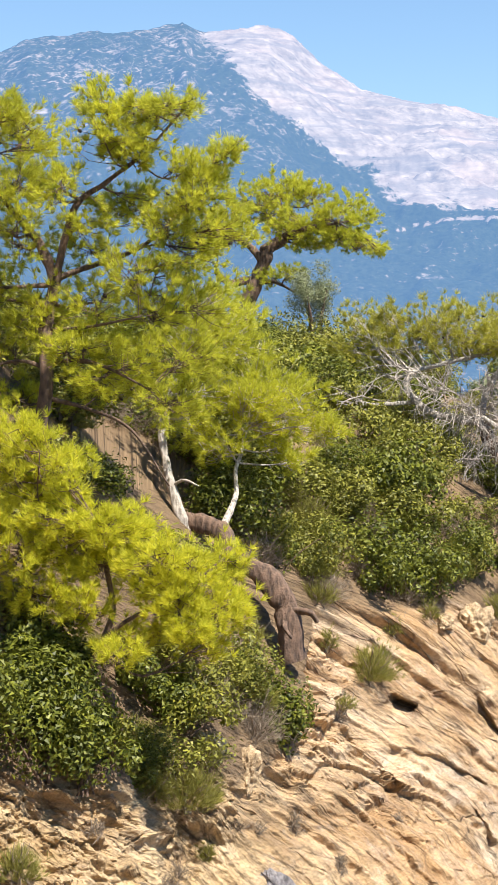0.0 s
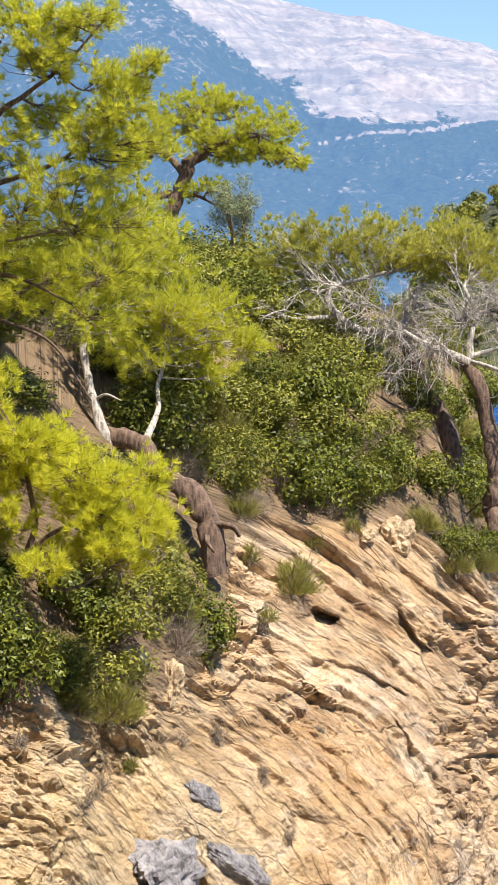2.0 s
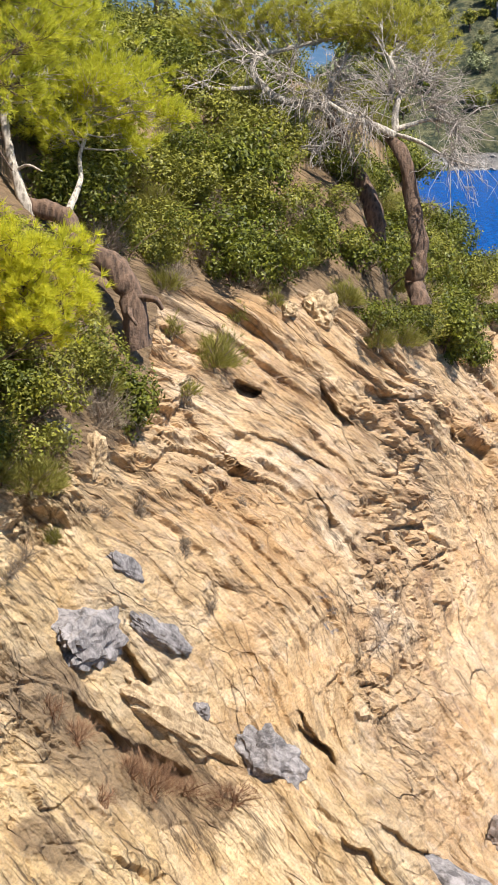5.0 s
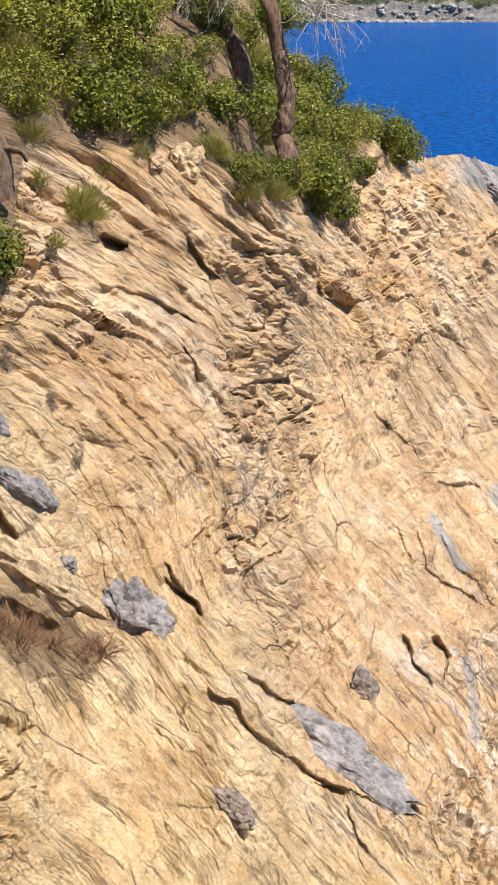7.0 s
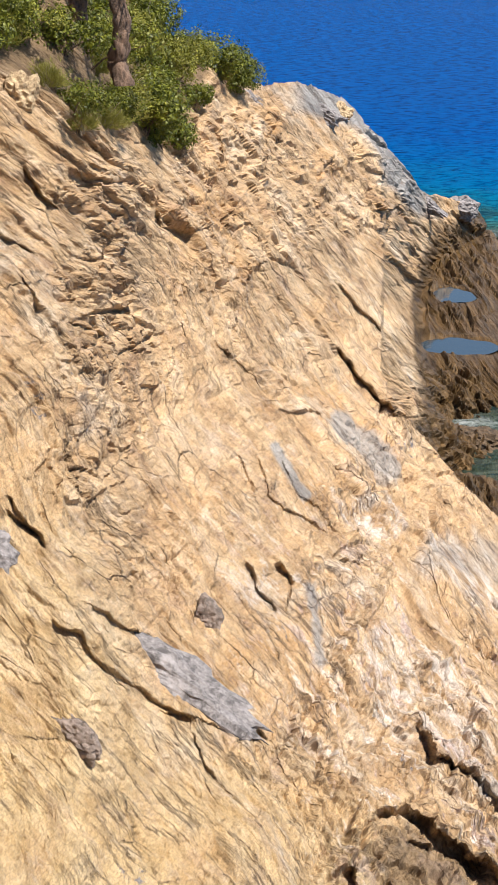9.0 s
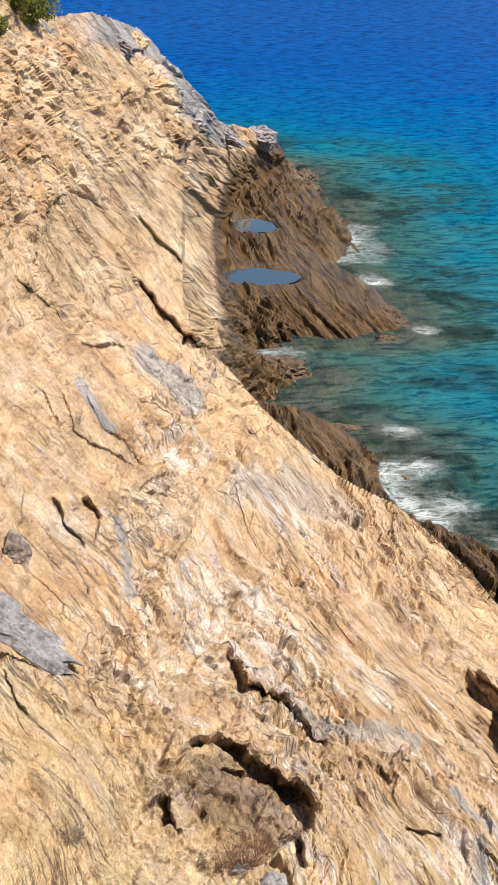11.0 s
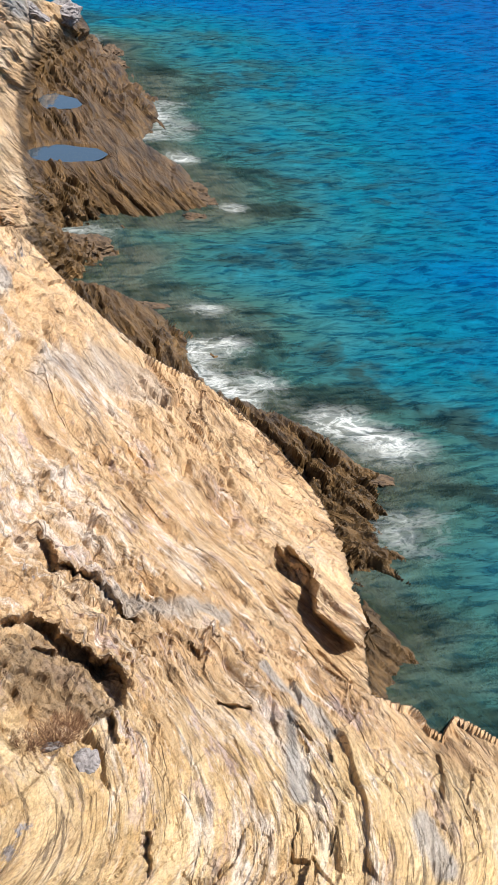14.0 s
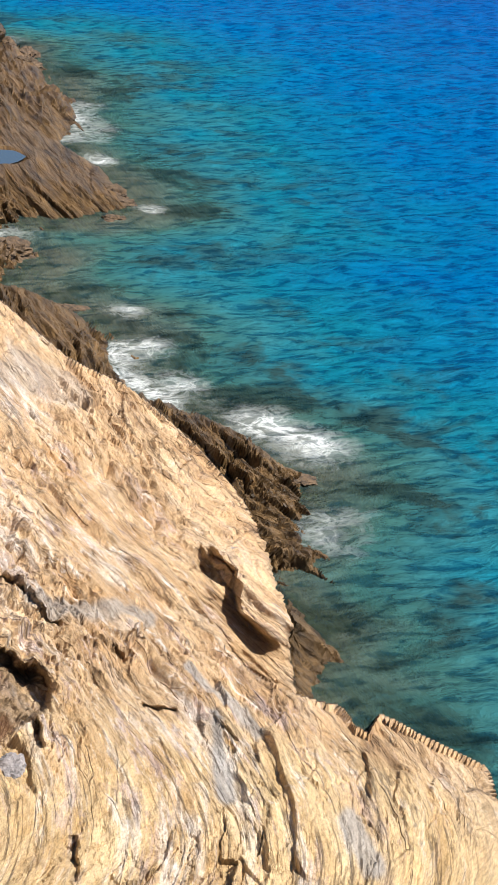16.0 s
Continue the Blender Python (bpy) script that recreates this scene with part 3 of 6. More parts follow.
def sight_fan(headings, tilts):
    """Places on the ground spaced evenly as seen from the look-out, then on down the far side."""
    a = np.radians(headings)
    r = np.geomspace(14, 108, 1100)
    e = np.radians(tilts)
    out = np.empty((len(e), len(a)))
    for k in range(len(a)):
        el = np.arctan2(lie(r * math.sin(a[k]), r * math.cos(a[k])) - 20, r)
        seen = np.maximum.accumulate(el) + np.arange(len(r)) * 1e-8
        at = np.interp(e, seen, r)
        crest = r[el.argmax()]
        behind = e > el.max()
        n = behind.sum()
        at[behind] = crest * (108 / crest) ** (np.arange(1, n + 1) / max(n, 1))
        low = e < seen[0]
        at[low] = np.linspace(13.2, 14, low.sum())
        out[:, k] = at
    near = np.linspace(0.01, 13, 12)
    far = np.geomspace(112, 4600, 26)
    rr = np.vstack([np.repeat(near[:, None], len(a), 1), out, np.repeat(far[:, None], len(a), 1)])
    return (rr * np.sin(a)).ravel(), (rr * np.cos(a)).ravel(), rr.shape[0], len(a)


def build_land(name, headings, tilts):
    x, y, rows, cols = sight_fan(headings, tilts)
    z = lie(x, y)
    h = 0.35
    gx, gy = (lie(x + h, y) - lie(x - h, y)) / (2 * h), (lie(x, y + h) - lie(x, y - h)) / (2 * h)
    out = np.stack([-gx, -gy, np.ones_like(gx)], 1)
    out /= np.linalg.norm(out, axis=1)[:, None]
    p = np.stack([x, y, z], 1)
    d, s, run = worn(p, np.hypot(x, y) * radians(STEP))
    soil = soil_mask(x, y, z, p)
    amount = (1 - 0.75 * soil) * smooth(-6, -3, z) * (1 + 0.8 * smooth(2.2, 0.8, z)) * smooth(6, 14, np.hypot(x, y)) * (1 - smooth(110, 140, np.hypot(x, y)))
    sees = np.hypot(x, y).reshape(rows, cols)
    leap = np.zeros((rows, cols))
    leap[1:] = np.abs(np.diff(sees, axis=0))
    leap[:-1] = np.maximum(leap[:-1], leap[1:])
    leap[:, 1:] = np.maximum(leap[:, 1:], np.abs(np.diff(sees, axis=1)))
    amount = amount * smooth(4.0, 1.2, leap).ravel()
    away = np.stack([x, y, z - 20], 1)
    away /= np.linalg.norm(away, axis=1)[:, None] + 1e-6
    lip = 0.6 * out - 0.6 * away     # beds pushed out towards the camera, shaped to fit its view
    q = np.stack([s, run, s * 0], 1)
    base = p
    # recesses pushed back along the sight line to hold their place in the view
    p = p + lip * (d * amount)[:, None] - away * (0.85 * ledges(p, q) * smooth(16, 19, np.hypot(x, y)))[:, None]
    sees = np.hypot(x, y)
    off, _, _ = from_line(np.degrees(np.arctan2(x, y)), np.degrees(np.arctan2(z - 20, sees)), sees, BOWL[0])
    g = smooth(BOWL[1], 0.72 * BOWL[1], off + 0.12 * fractal(q * 2.0, 3, 0.6, 161))
    p = p + away * (g * BOWL[2] * (1 + 0.25 * fractal(q * 1.5, 3, 0.6, 163)))[:, None]
    for px, py, rx, ry, level in POOLS:
        g = smooth(1.25, 0.95, np.hypot((p[:, 0] - px) / rx, (p[:, 1] - py) / ry) + 0.15 * soft_noise(p * 1.3, 9))
        p[:, 2] = p[:, 2] * (1 - g) + g * np.minimum(p[:, 2], level - 0.12)
        rim = smooth(2.2, 1.3, np.hypot((p[:, 0] - px) / rx, (p[:, 1] - py) / ry)) * (1 - g)
        p[:, 2] = p[:, 2] * (1 - rim) + rim * np.maximum(p[:, 2], level + 0.06)
    for trace, wide in POCKETS:
        off, _, _ = from_line(np.degrees(np.arctan2(x, y)), np.degrees(np.arctan2(z - 20, np.hypot(x, y))), np.hypot(x, y), trace)
        soil = np.maximum(soil, 0.8 * smooth(1.2, 0.7, off / wide + 0.4 * fractal(q * 2.2, 3, 0.6, 171)))
    pale = 1.1 * np.exp(-(((x - 6.8) / 4.2) ** 2 + ((y - 29) / 9) ** 2) ** 2) + 0.22
    h, e = np.degrees(np.arctan2(x, y)), np.degrees(np.arctan2(z - 20, np.hypot(x, y)))
    crest = np.interp(h, [k[0] for k in BROW[:9]] + [k[0] for k in SKY[2:6]], [k[1] for k in BROW[:9]] + [k[1] for k in SKY[2:6]])
    greyrock = smooth(-0.95, -0.55, e - crest + 0.3 * fractal(q / 1.5, 3, 0.5, 53)) * smooth(5.3, 6.1, h) * smooth(9.9, 9.0, h)
    me = mesh_of(name, p, sheet_faces(rows, cols)[:, ::-1], ROCK, True, bed=s, run=run, pale=np.clip(pale, 0, 1.2), soil=soil, wash=1.5 + 0.3 * smooth(50.5, 54, y + 0.6 * fractal(p / 2.0, 2, 0.5, 57)), greyrock=np.maximum(greyrock, vein(base, q, SLATE)), white=vein(base, q, WHITE), yellow=smooth_bed(p))
    return new(name, me)


def from_line(h, e, r, line):
    """How far places lie off a line drawn by heading and tilt, in metres across the sight; which side; and how far along, 0 to 1."""
    best, side, along = np.full(len(h), 1e9), np.ones(len(h)), np.zeros(len(h))
    c, n = math.cos(radians(line[0][1])), len(line) - 1
    for k, ((ah, ae), (bh, be)) in enumerate(zip(line, line[1:])):
        dh, de = (bh - ah) * c, be - ae
        ph, pe = (h - ah) * c, e - ae
        t = np.clip((ph * dh + pe * de) / (dh * dh + de * de), 0, 1)
        d = np.hypot(ph - t * dh, pe - t * de)
        near = d < best
        best = np.where(near, d, best)
        side = np.where(near, np.sign(dh * pe - de * ph), side)
        along = np.where(near, (k + t) / n, along)
    return best * r * math.pi / 180, side, along


def ledges(p, q):
    """Recesses under jutting beds, with the bed above each standing proud."""
    h, r = np.degrees(np.arctan2(p[:, 0], p[:, 1])), np.hypot(p[:, 0], p[:, 1])
    e = np.degrees(np.arctan2(p[:, 2] - 20, r))
    total = np.zeros(len(h))
    ragged = 0.05 * fractal(q * 2.5, 3, 0.6, 141)
    for line, wide, deep in LEDGES_HILL + LEDGES_FACE + LEDGES_LOW + LEDGES_SHORE:
        hs, es = [k[0] for k in line], [k[1] for k in line]
        at = np.where((h > min(hs) - 1.5) & (h < max(hs) + 1.5) & (e > min(es) - 1.5) & (e < max(es) + 1.5))[0]
        d, side, along = from_line(h[at], e[at], r[at], line)
        d = d * side + ragged[at]
        total[at] += smooth(0, 0.14, along) * smooth(1, 0.86, along) * np.where(d > 0, 0.35 * deep * np.exp(-(d / (1.3 * wide)) ** 2), 0.35 * deep - 1.35 * deep * smooth(0.0, 0.35 * wide, -d)) * np.where(d > 0, 1, np.exp(-(d / (1.2 * wide)) ** 2))
    return total


def vein(p, q, lines):
    h, r = np.degrees(np.arctan2(p[:, 0], p[:, 1])), np.hypot(p[:, 0], p[:, 1])
    e = np.degrees(np.arctan2(p[:, 2] - 20, r))
    total = np.zeros(len(h))
    ragged = 0.5 * fractal(q * (2.5, 0.8, 1), 3, 0.6, 151)
    for line, wide, much in lines:
        d, _, _ = from_line(h, e, r, line)
        total = np.maximum(total, much * smooth(1.25, 0.6, d / wide + ragged))
    return total


# the lower edge of the earth that trees and shrubs stand on: heading, tilt from the look-out
EARTH = [(-18, -11), (-11.3, -11), (-8.2, -11.2), (-6.5, -9.8), (-6.0, -6.3), (-2.1, -6.3), (-0.45, -7.6), (2.65, -8.0), (3.1, -7.0), (3.3, -5.9), (6, -5.5)]


def soil_mask(x, y, z, p):
    """Earth under the trees and shrubs, above the bare rock."""
    h, e = np.degrees(np.arctan2(x, y)), np.degrees(np.arctan2(z - 20, np.hypot(x, y)))
    line = np.interp(h, [k[0] for k in EARTH], [k[1] for k in EARTH])
    return smooth(-0.2, 0.5, e - line + 0.35 * fractal(p / 1.5, 2, 0.5, 51)) * smooth(62, 56, y) * smooth(15, 19, y)


STEP = 0.048   # degrees between the rays of the fan of vertices
headings = np.r_[np.arange(-180, -16.5, 3.0), np.arange(-16.5, 26.0, STEP), np.arange(26, 180.1, 3.0)]
tilts = np.r_[np.arange(-42, -34, 0.5), np.arange(-34, -1.5, STEP), np.arange(-1.5, 2.5, 0.1)]
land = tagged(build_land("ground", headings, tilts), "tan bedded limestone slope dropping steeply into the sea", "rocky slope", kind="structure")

bpy.context.view_layer.update()
LAND = BVHTree.FromObject(land, bpy.context.evaluated_depsgraph_get())


def seat(at):
    """Where the sight line from the look-out through a place meets the worn ground."""
    way = Vector(at) - EYE
    hit = LAND.ray_cast(EYE, way.normalized())[0]
    return tuple(hit) if hit and abs(math.log((hit - EYE).length / way.length)) < 0.5 else (at[0], at[1], footing(at[0], at[1]))


def footing(x, y):
    """The height of the worn ground at a place."""
    hit = LAND.ray_cast(Vector((x, y, 60)), Vector((0, 0, -1)))[0]
    return hit.z if hit else ground_at(x, y)


# ---- sea ----
def sea_material():
    m, nt, s = material("sea_water")
    depth = attr(nt, "depth")
    d = calc(nt, "ADD", depth, calc(nt, "MULTIPLY", calc(nt, "SUBTRACT", tex(nt, 0.10, 4), 0.5), 3.0))
    hue = ramp(nt, calc(nt, "MULTIPLY", d, 0.09), (0.02, (0.12, 0.14, 0.115)), (0.10, (0.045, 0.14, 0.13)), (0.22, (0.004, 0.122, 0.178)), (0.40, (0.0, 0.098, 0.25)), (0.75, (0.0, 0.078, 0.265)), (1.0, (0.0, 0.068, 0.265)))
    # weed and boulders on the bottom
    stones = calc(nt, "MULTIPLY", ramp(nt, tex(nt, 0.28, 7, 0.62, None, 0.4), (0.50, 0.0), (0.60, 0.8)), ramp(nt, calc(nt, "MULTIPLY", depth, 0.3), (0.55, 1.0), (1.0, 0.0)))
    hue = blend(nt, stones, hue, (0.022, 0.038, 0.034))
    ripple = node(nt, "ShaderNodeMapping")
    ripple.inputs["Scale"].default_value = (0.85, 1.9, 1)
    ripple.inputs["Rotation"].default_value = (0, 0, 0.2)
    nt.links.new(place(nt), ripple.inputs[0])
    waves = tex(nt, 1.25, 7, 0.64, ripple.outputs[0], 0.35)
    # light and shade of the ripples painted in: troughs darker, crests lighter
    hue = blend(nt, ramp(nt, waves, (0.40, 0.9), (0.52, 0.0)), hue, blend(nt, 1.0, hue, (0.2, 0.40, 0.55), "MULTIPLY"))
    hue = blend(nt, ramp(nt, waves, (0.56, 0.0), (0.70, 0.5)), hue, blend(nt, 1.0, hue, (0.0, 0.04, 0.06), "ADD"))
    curl = tex(nt, 1.3, 9, 0.66, None, 0.9)
    thread = calc(nt, "SUBTRACT", 1.0, calc(nt, "MULTIPLY", calc(nt, "ABSOLUTE", calc(nt, "SUBTRACT", curl, 0.5)), 11.0), True)
    whole = calc(nt, "ADD", calc(nt, "MULTIPLY", thread, 0.35), calc(nt, "MULTIPLY", tex(nt, 1.6, 9, 0.72), 1.15))
    froth = ramp(nt, calc(nt, "MULTIPLY", whole, attr(nt, "foam")), (0.16, 0.0), (0.38, 0.3), (0.66, 1.0))
    hue = blend(nt, froth, hue, (0.80, 0.83, 0.82))
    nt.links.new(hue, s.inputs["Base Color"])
    nt.links.new(ramp(nt, froth, (0.0, 0.15), (1.0, 0.8)), s.inputs["Roughness"])
    s.inputs["IOR"].default_value = 1.2
    s.inputs["Specular IOR Level"].default_value = 0.005
    bump(nt, s, waves, 0.8, 0.6)
    # shallow water lets the stones below show
    clear = node(nt, "ShaderNodeBsdfTransparent")
    clear.inputs[0].default_value = (0.55, 0.80, 0.72, 1)
    mix = node(nt, "ShaderNodeMixShader")
    see = calc(nt, "MULTIPLY", ramp(nt, calc(nt, "MULTIPLY", depth, 0.5), (0.0, 0.6), (1.0, 0.0)), calc(nt, "SUBTRACT", 1.0, froth))
    nt.links.new(see, mix.inputs[0])
    nt.links.new(s.outputs[0], mix.inputs[1])
    nt.links.new(clear.outputs[0], mix.inputs[2])
    nt.links.new(mix.outputs[0], nt.nodes["Material Output"].inputs[0])
    return m


def build_sea():
    x, y, rows, cols = fan(np.r_[np.arange(-180, -6, 6.0), np.arange(-6, 27, 0.2), np.arange(27, 181, 6.0)], np.r_[0.5, 15, np.geomspace(28, 170, 300), np.geomspace(176, 4700, 40)])
    depth = -lie(x, y)
    p = np.stack([x, y, x * 0], 1)
    q = np.stack([x * 0.35 + y * 0.05, y * 0.9 - x * 0.12, x * 0], 1)
    fade = 1 - smooth(110, 170, np.hypot(x, y))
    p[:, 2] = (0.10 * fractal(q, 3, 0.5, 61) + 0.05 * fractal(q * 3, 2, 0.5, 63)) * fade
    foam = smooth(1.6, 0.1, depth) * (0.12 + 0.42 * smooth(0.0, 0.5, fractal(p / 6.0 + 5, 2, 0.5, 71))) * smooth(-1, 0, depth)
    for cx, cy, r in ((17.6, 48.6, 1.2), (16.6, 50.6, 1.1), (15.4, 54.0, 0.9), (15.2, 57.4, 0.9), (15.6, 61, 0.7), (19.8, 88, 1.0), (19.4, 80.5, 0.8), (19.4, 72.6, 0.6)):
        foam += 0.5 * np.exp(-((x - cx) ** 2 + ((y - cy) / 1.3) ** 2) / r ** 2)
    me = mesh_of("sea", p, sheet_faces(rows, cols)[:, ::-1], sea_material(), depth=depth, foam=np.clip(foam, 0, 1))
    return new("sea", me)


tagged(build_sea(), "clear blue sea turning turquoise over shallow rocks", "sea", kind="structure")


# ---- distance: mountain and far shore ----
def far_material(name, haze, bare):
    m, nt, s = material(name)
    n1 = tex(nt, 0.03, 10, 0.72)
    wood = ramp(nt, tex(nt, 0.12, 9, 0.75), (0.3, (0.010, 0.018, 0.008)), (0.7, (0.06, 0.07, 0.035)))
    stone = ramp(nt, n1, (0.35, (0.17, 0.135, 0.105)), (0.65, (0.47, 0.385, 0.305)))
    stone = blend(nt, ramp(nt, tex(nt, 0.006, 4), (0.5, 0.0), (0.65, 0.35)), stone, (0.50, 0.36, 0.27))
    fall = node(nt, "ShaderNodeMapping")
    fall.inputs["Rotation"].default_value = (0, radians(38), 0)
    fall.inputs["Scale"].default_value = (0.12, 0.004, 1)
    nt.links.new(place(nt), fall.inputs[0])
    stone = blend(nt, ramp(nt, tex(nt, 0.035, 8, 0.7, fall.outputs[0], 0.5), (0.42, 0.7), (0.52, 0.0)), stone, (0.20, 0.17, 0.145))
    cover = calc(nt, "ADD", calc(nt, "ADD", attr(nt, "bare"), calc(nt, "MULTIPLY", calc(nt, "SUBTRACT", tex(nt, 0.008, 6, 0.6), 0.5), 0.7)), calc(nt, "MULTIPLY", calc(nt, "SUBTRACT", tex(nt, 0.07, 9, 0.8), 0.5), 2.1))
    hue = blend(nt, ramp(nt, cover, (0.5, 0.0), (0.62, 1.0)), wood, stone)
    nt.links.new(hue, s.inputs["Base Color"])
    s.inputs["Roughness"].default_value = 0.95
    s.inputs["Specular IOR Level"].default_value = 0.1
    # distance haze put in as a blue glow of the mountain's own surface
    haze_glow = node(nt, "ShaderNodeEmission", Strength=1.0)
    haze_glow.inputs[0].default_value = (0.095, 0.225, 0.48, 1)
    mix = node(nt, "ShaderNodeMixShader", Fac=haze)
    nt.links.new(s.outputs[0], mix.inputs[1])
    nt.links.new(haze_glow.outputs[0], mix.inputs[2])
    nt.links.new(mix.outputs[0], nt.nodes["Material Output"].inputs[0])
    return m


# skyline of the mountain: heading, elevation above the level, in degrees
SKYLINE = [(-40, 4), (-24, 6.5), (-18, 8.0), (-14.2, 8.85), (-13.5, 9.15), (-12.4, 9.2), (-11.8, 9.35), (-11.2, 9.2), (-9.3, 9.5), (-8.7, 9.25), (-8.1, 9.28), (-7.0, 9.42), (-6.3, 9.1), (-5.7, 8.5),
           (-4.5, 7.7), (-3.3, 7.35), (-2.1, 7.1), (-0.7, 6.72), (0.65, 6.36), (3, 5.4), (9, 3.5), (22, 1.5), (40, 0.8)]


def build_mountain():
    heads = np.r_[np.arange(-40, -15.5, 0.5), np.arange(-15.5, 4, 0.05), np.arange(4, 40, 0.6)]
    steps = np.linspace(0, 1, 190)
    a, v = np.meshgrid(heads, steps)
    a, v = a.ravel(), v.ravel()
    top = np.interp(a, [k[0] for k in SKYLINE], [k[1] for k in SKYLINE])
    r = 2600 + 1900 * v + 250 * smooth(-8.5, -6.0, a) * v
    e = np.radians(-0.6 + (top + 0.6) * np.sin(v * math.pi / 2) ** 0.9)
    x, y = r * np.sin(np.radians(a)), r * np.cos(np.radians(a))
    z = 20 + r * np.tan(e)
    q = np.stack([x, y, z * 0.6], 1)
    ridge = 1 - 2 * np.abs(fractal(q / 420.0, 5, 0.55, 81))
    z = z + (ridge * 26 + 8 * fractal(q / 60.0, 4, 0.6, 83)) * np.sin(np.clip(v, 0, 1) * math.pi) ** 0.6 + 2.5 * fractal(q / 30, 3, 0.6, 85)
    el = np.degrees(np.arctan2(z - 20, r))
    edge = np.interp(a, [-9, -8.6, -6.65, -4.85, -3.3, -0.9, 3], [9.8, 9.2, 7.3, 5.9, 4.95, 4.65, 4.2])
    bare = 0.62 * smooth(-0.35, 0.35, el - edge + 0.35 * fractal(q / 90, 4, 0.6, 87)) * smooth(-9.0, -8.5, a)
    bare += 0.30 + 0.14 * smooth(4, 9, el)
    road = np.exp(-((el - (3.97 + (a + 3.8) * 0.09 + 0.06 * np.sin(a * 2.1))) / 0.045) ** 2) * smooth(-4.6, -3.4, a)
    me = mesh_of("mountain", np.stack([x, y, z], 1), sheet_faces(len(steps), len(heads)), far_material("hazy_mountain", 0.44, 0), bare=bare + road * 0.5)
    return new("mountain", me)


tagged(build_mountain(), "hazy blue mountain with pale bare limestone scree", "mountain", kind="structure")


def far_scrub_material():
    m, nt, s = material("far_scrub")
    green = ramp(nt, tex(nt, 0.5, 8, 0.75), (0.42, (0.018, 0.028, 0.01)), (0.6, (0.15, 0.14, 0.065)))
    stone = ramp(nt, tex(nt, 0.9, 9, 0.75), (0.3, (0.08, 0.075, 0.07)), (0.7, (0.36, 0.33, 0.30)))
    cover = calc(nt, "ADD", attr(nt, "bare"), calc(nt, "MULTIPLY", calc(nt, "SUBTRACT", tex(nt, 0.25, 8, 0.7), 0.5), 1.4))
    nt.links.new(blend(nt, ramp(nt, cover, (0.5, 0.0), (0.6, 1.0)), green, stone), s.inputs["Base Color"])
    s.inputs["Roughness"].default_value = 0.95
    bump(nt, s, tex(nt, 0.8, 8, 0.75), 1.0, 1.2)
    return m


def far_lie(x, y):
    a, r = np.degrees(np.arctan2(x, y)), np.hypot(x, y)
    crest = np.interp(a, [-12, -2.5, -1.2, -0.4, 1.8, 2.4, 4, 9, 14, 20], [-6, -2, 20, 34, 41, 43.5, 50, 58, 30, -8])
    v = (r - 380) / 110
    z = -3 + 5.0 * smooth(0, 0.03, v) + (crest - 2) * np.sin(np.clip(v, 0, 1.0) * math.pi / 2)
    q = np.stack([x, y, x * 0], 1)
    return z + 2.2 * fractal(q / 16.0, 4, 0.55, 91) * smooth(-0.03, 0.1, v)


def build_far_coast():
    a, r = np.meshgrid(np.radians(np.arange(-12, 20, 0.08)), np.linspace(372, 560, 150))
    x, y = (r * np.sin(a)).ravel(), (r * np.cos(a)).ravel()
    z = far_lie(x, y)
    me = mesh_of("far_shore", np.stack([x, y, z], 1), sheet_faces(*a.shape), far_scrub_material(), bare=0.18 + 0.55 * smooth(4.5, 2.5, z))
    return new("far_shore", me)


tagged(build_far_coast(), "far scrub-covered hillside above a grey rocky shore", "hillside", kind="structure")


# ---- plants: materials ----
def leaf_material(name, dark, light, gloss=0.45, through=0.3):
    m, nt, s = material(name)
    hue = ramp(nt, island(nt), (0.0, dark), (1.0, light))
    hue = blend(nt, ramp(nt, tex(nt, 1.6, 3), (0.35, 0.0), (0.7, 0.5)), hue, tuple(0.7 * c for c in dark))
    nt.links.new(hue, s.inputs["Base Color"])
    s.inputs["Roughness"].default_value = gloss
    s.inputs["Specular IOR Level"].default_value = 0.3
    thin = node(nt, "ShaderNodeBsdfTranslucent")
    nt.links.new(hue, thin.inputs[0])
    mix = node(nt, "ShaderNodeMixShader", Fac=through)
    nt.links.new(s.outputs[0], mix.inputs[1])
    nt.links.new(thin.outputs[0], mix.inputs[2])
    nt.links.new(mix.outputs[0], nt.nodes["Material Output"].inputs[0])
    return m


def bark_material(name, dark, light, fine=30):
    m, nt, s = material(name)
    scale = node(nt, "ShaderNodeMapping")
    scale.inputs["Scale"].default_value = (1, 1, 0.28)
    nt.links.new(place(nt), scale.inputs[0])
    plates = node(nt, "ShaderNodeTexVoronoi", Scale=fine * 0.6)
    nt.links.new(scale.outputs[0], plates.inputs["Vector"])
    f = calc(nt, "ADD", calc(nt, "MULTIPLY", plates.outputs["Distance"], 0.5), calc(nt, "MULTIPLY", tex(nt, fine, 6, 0.7), 0.6))
    nt.links.new(ramp(nt, f, (0.25, dark), (0.7, light)), s.inputs["Base Color"])
    s.inputs["Roughness"].default_value = 0.9
    bump(nt, s, f, 0.9, 0.04)
    return m


NEEDLES = leaf_material("pine_needles", (0.38, 0.40, 0.035), (0.84, 0.79, 0.08), 0.5, 0.6)
NEEDLES_YOUNG = leaf_material("young_pine_needles", (0.46, 0.47, 0.03), (0.90, 0.83, 0.08), 0.5, 0.6)
NEEDLES_DULL = leaf_material("dull_pine_needles", (0.29, 0.29, 0.04), (0.66, 0.60, 0.09), 0.5, 0.45)
MASTIC = leaf_material("mastic_leaves", (0.042, 0.054, 0.007), (0.215, 0.225, 0.021), 0.5, 0.25)
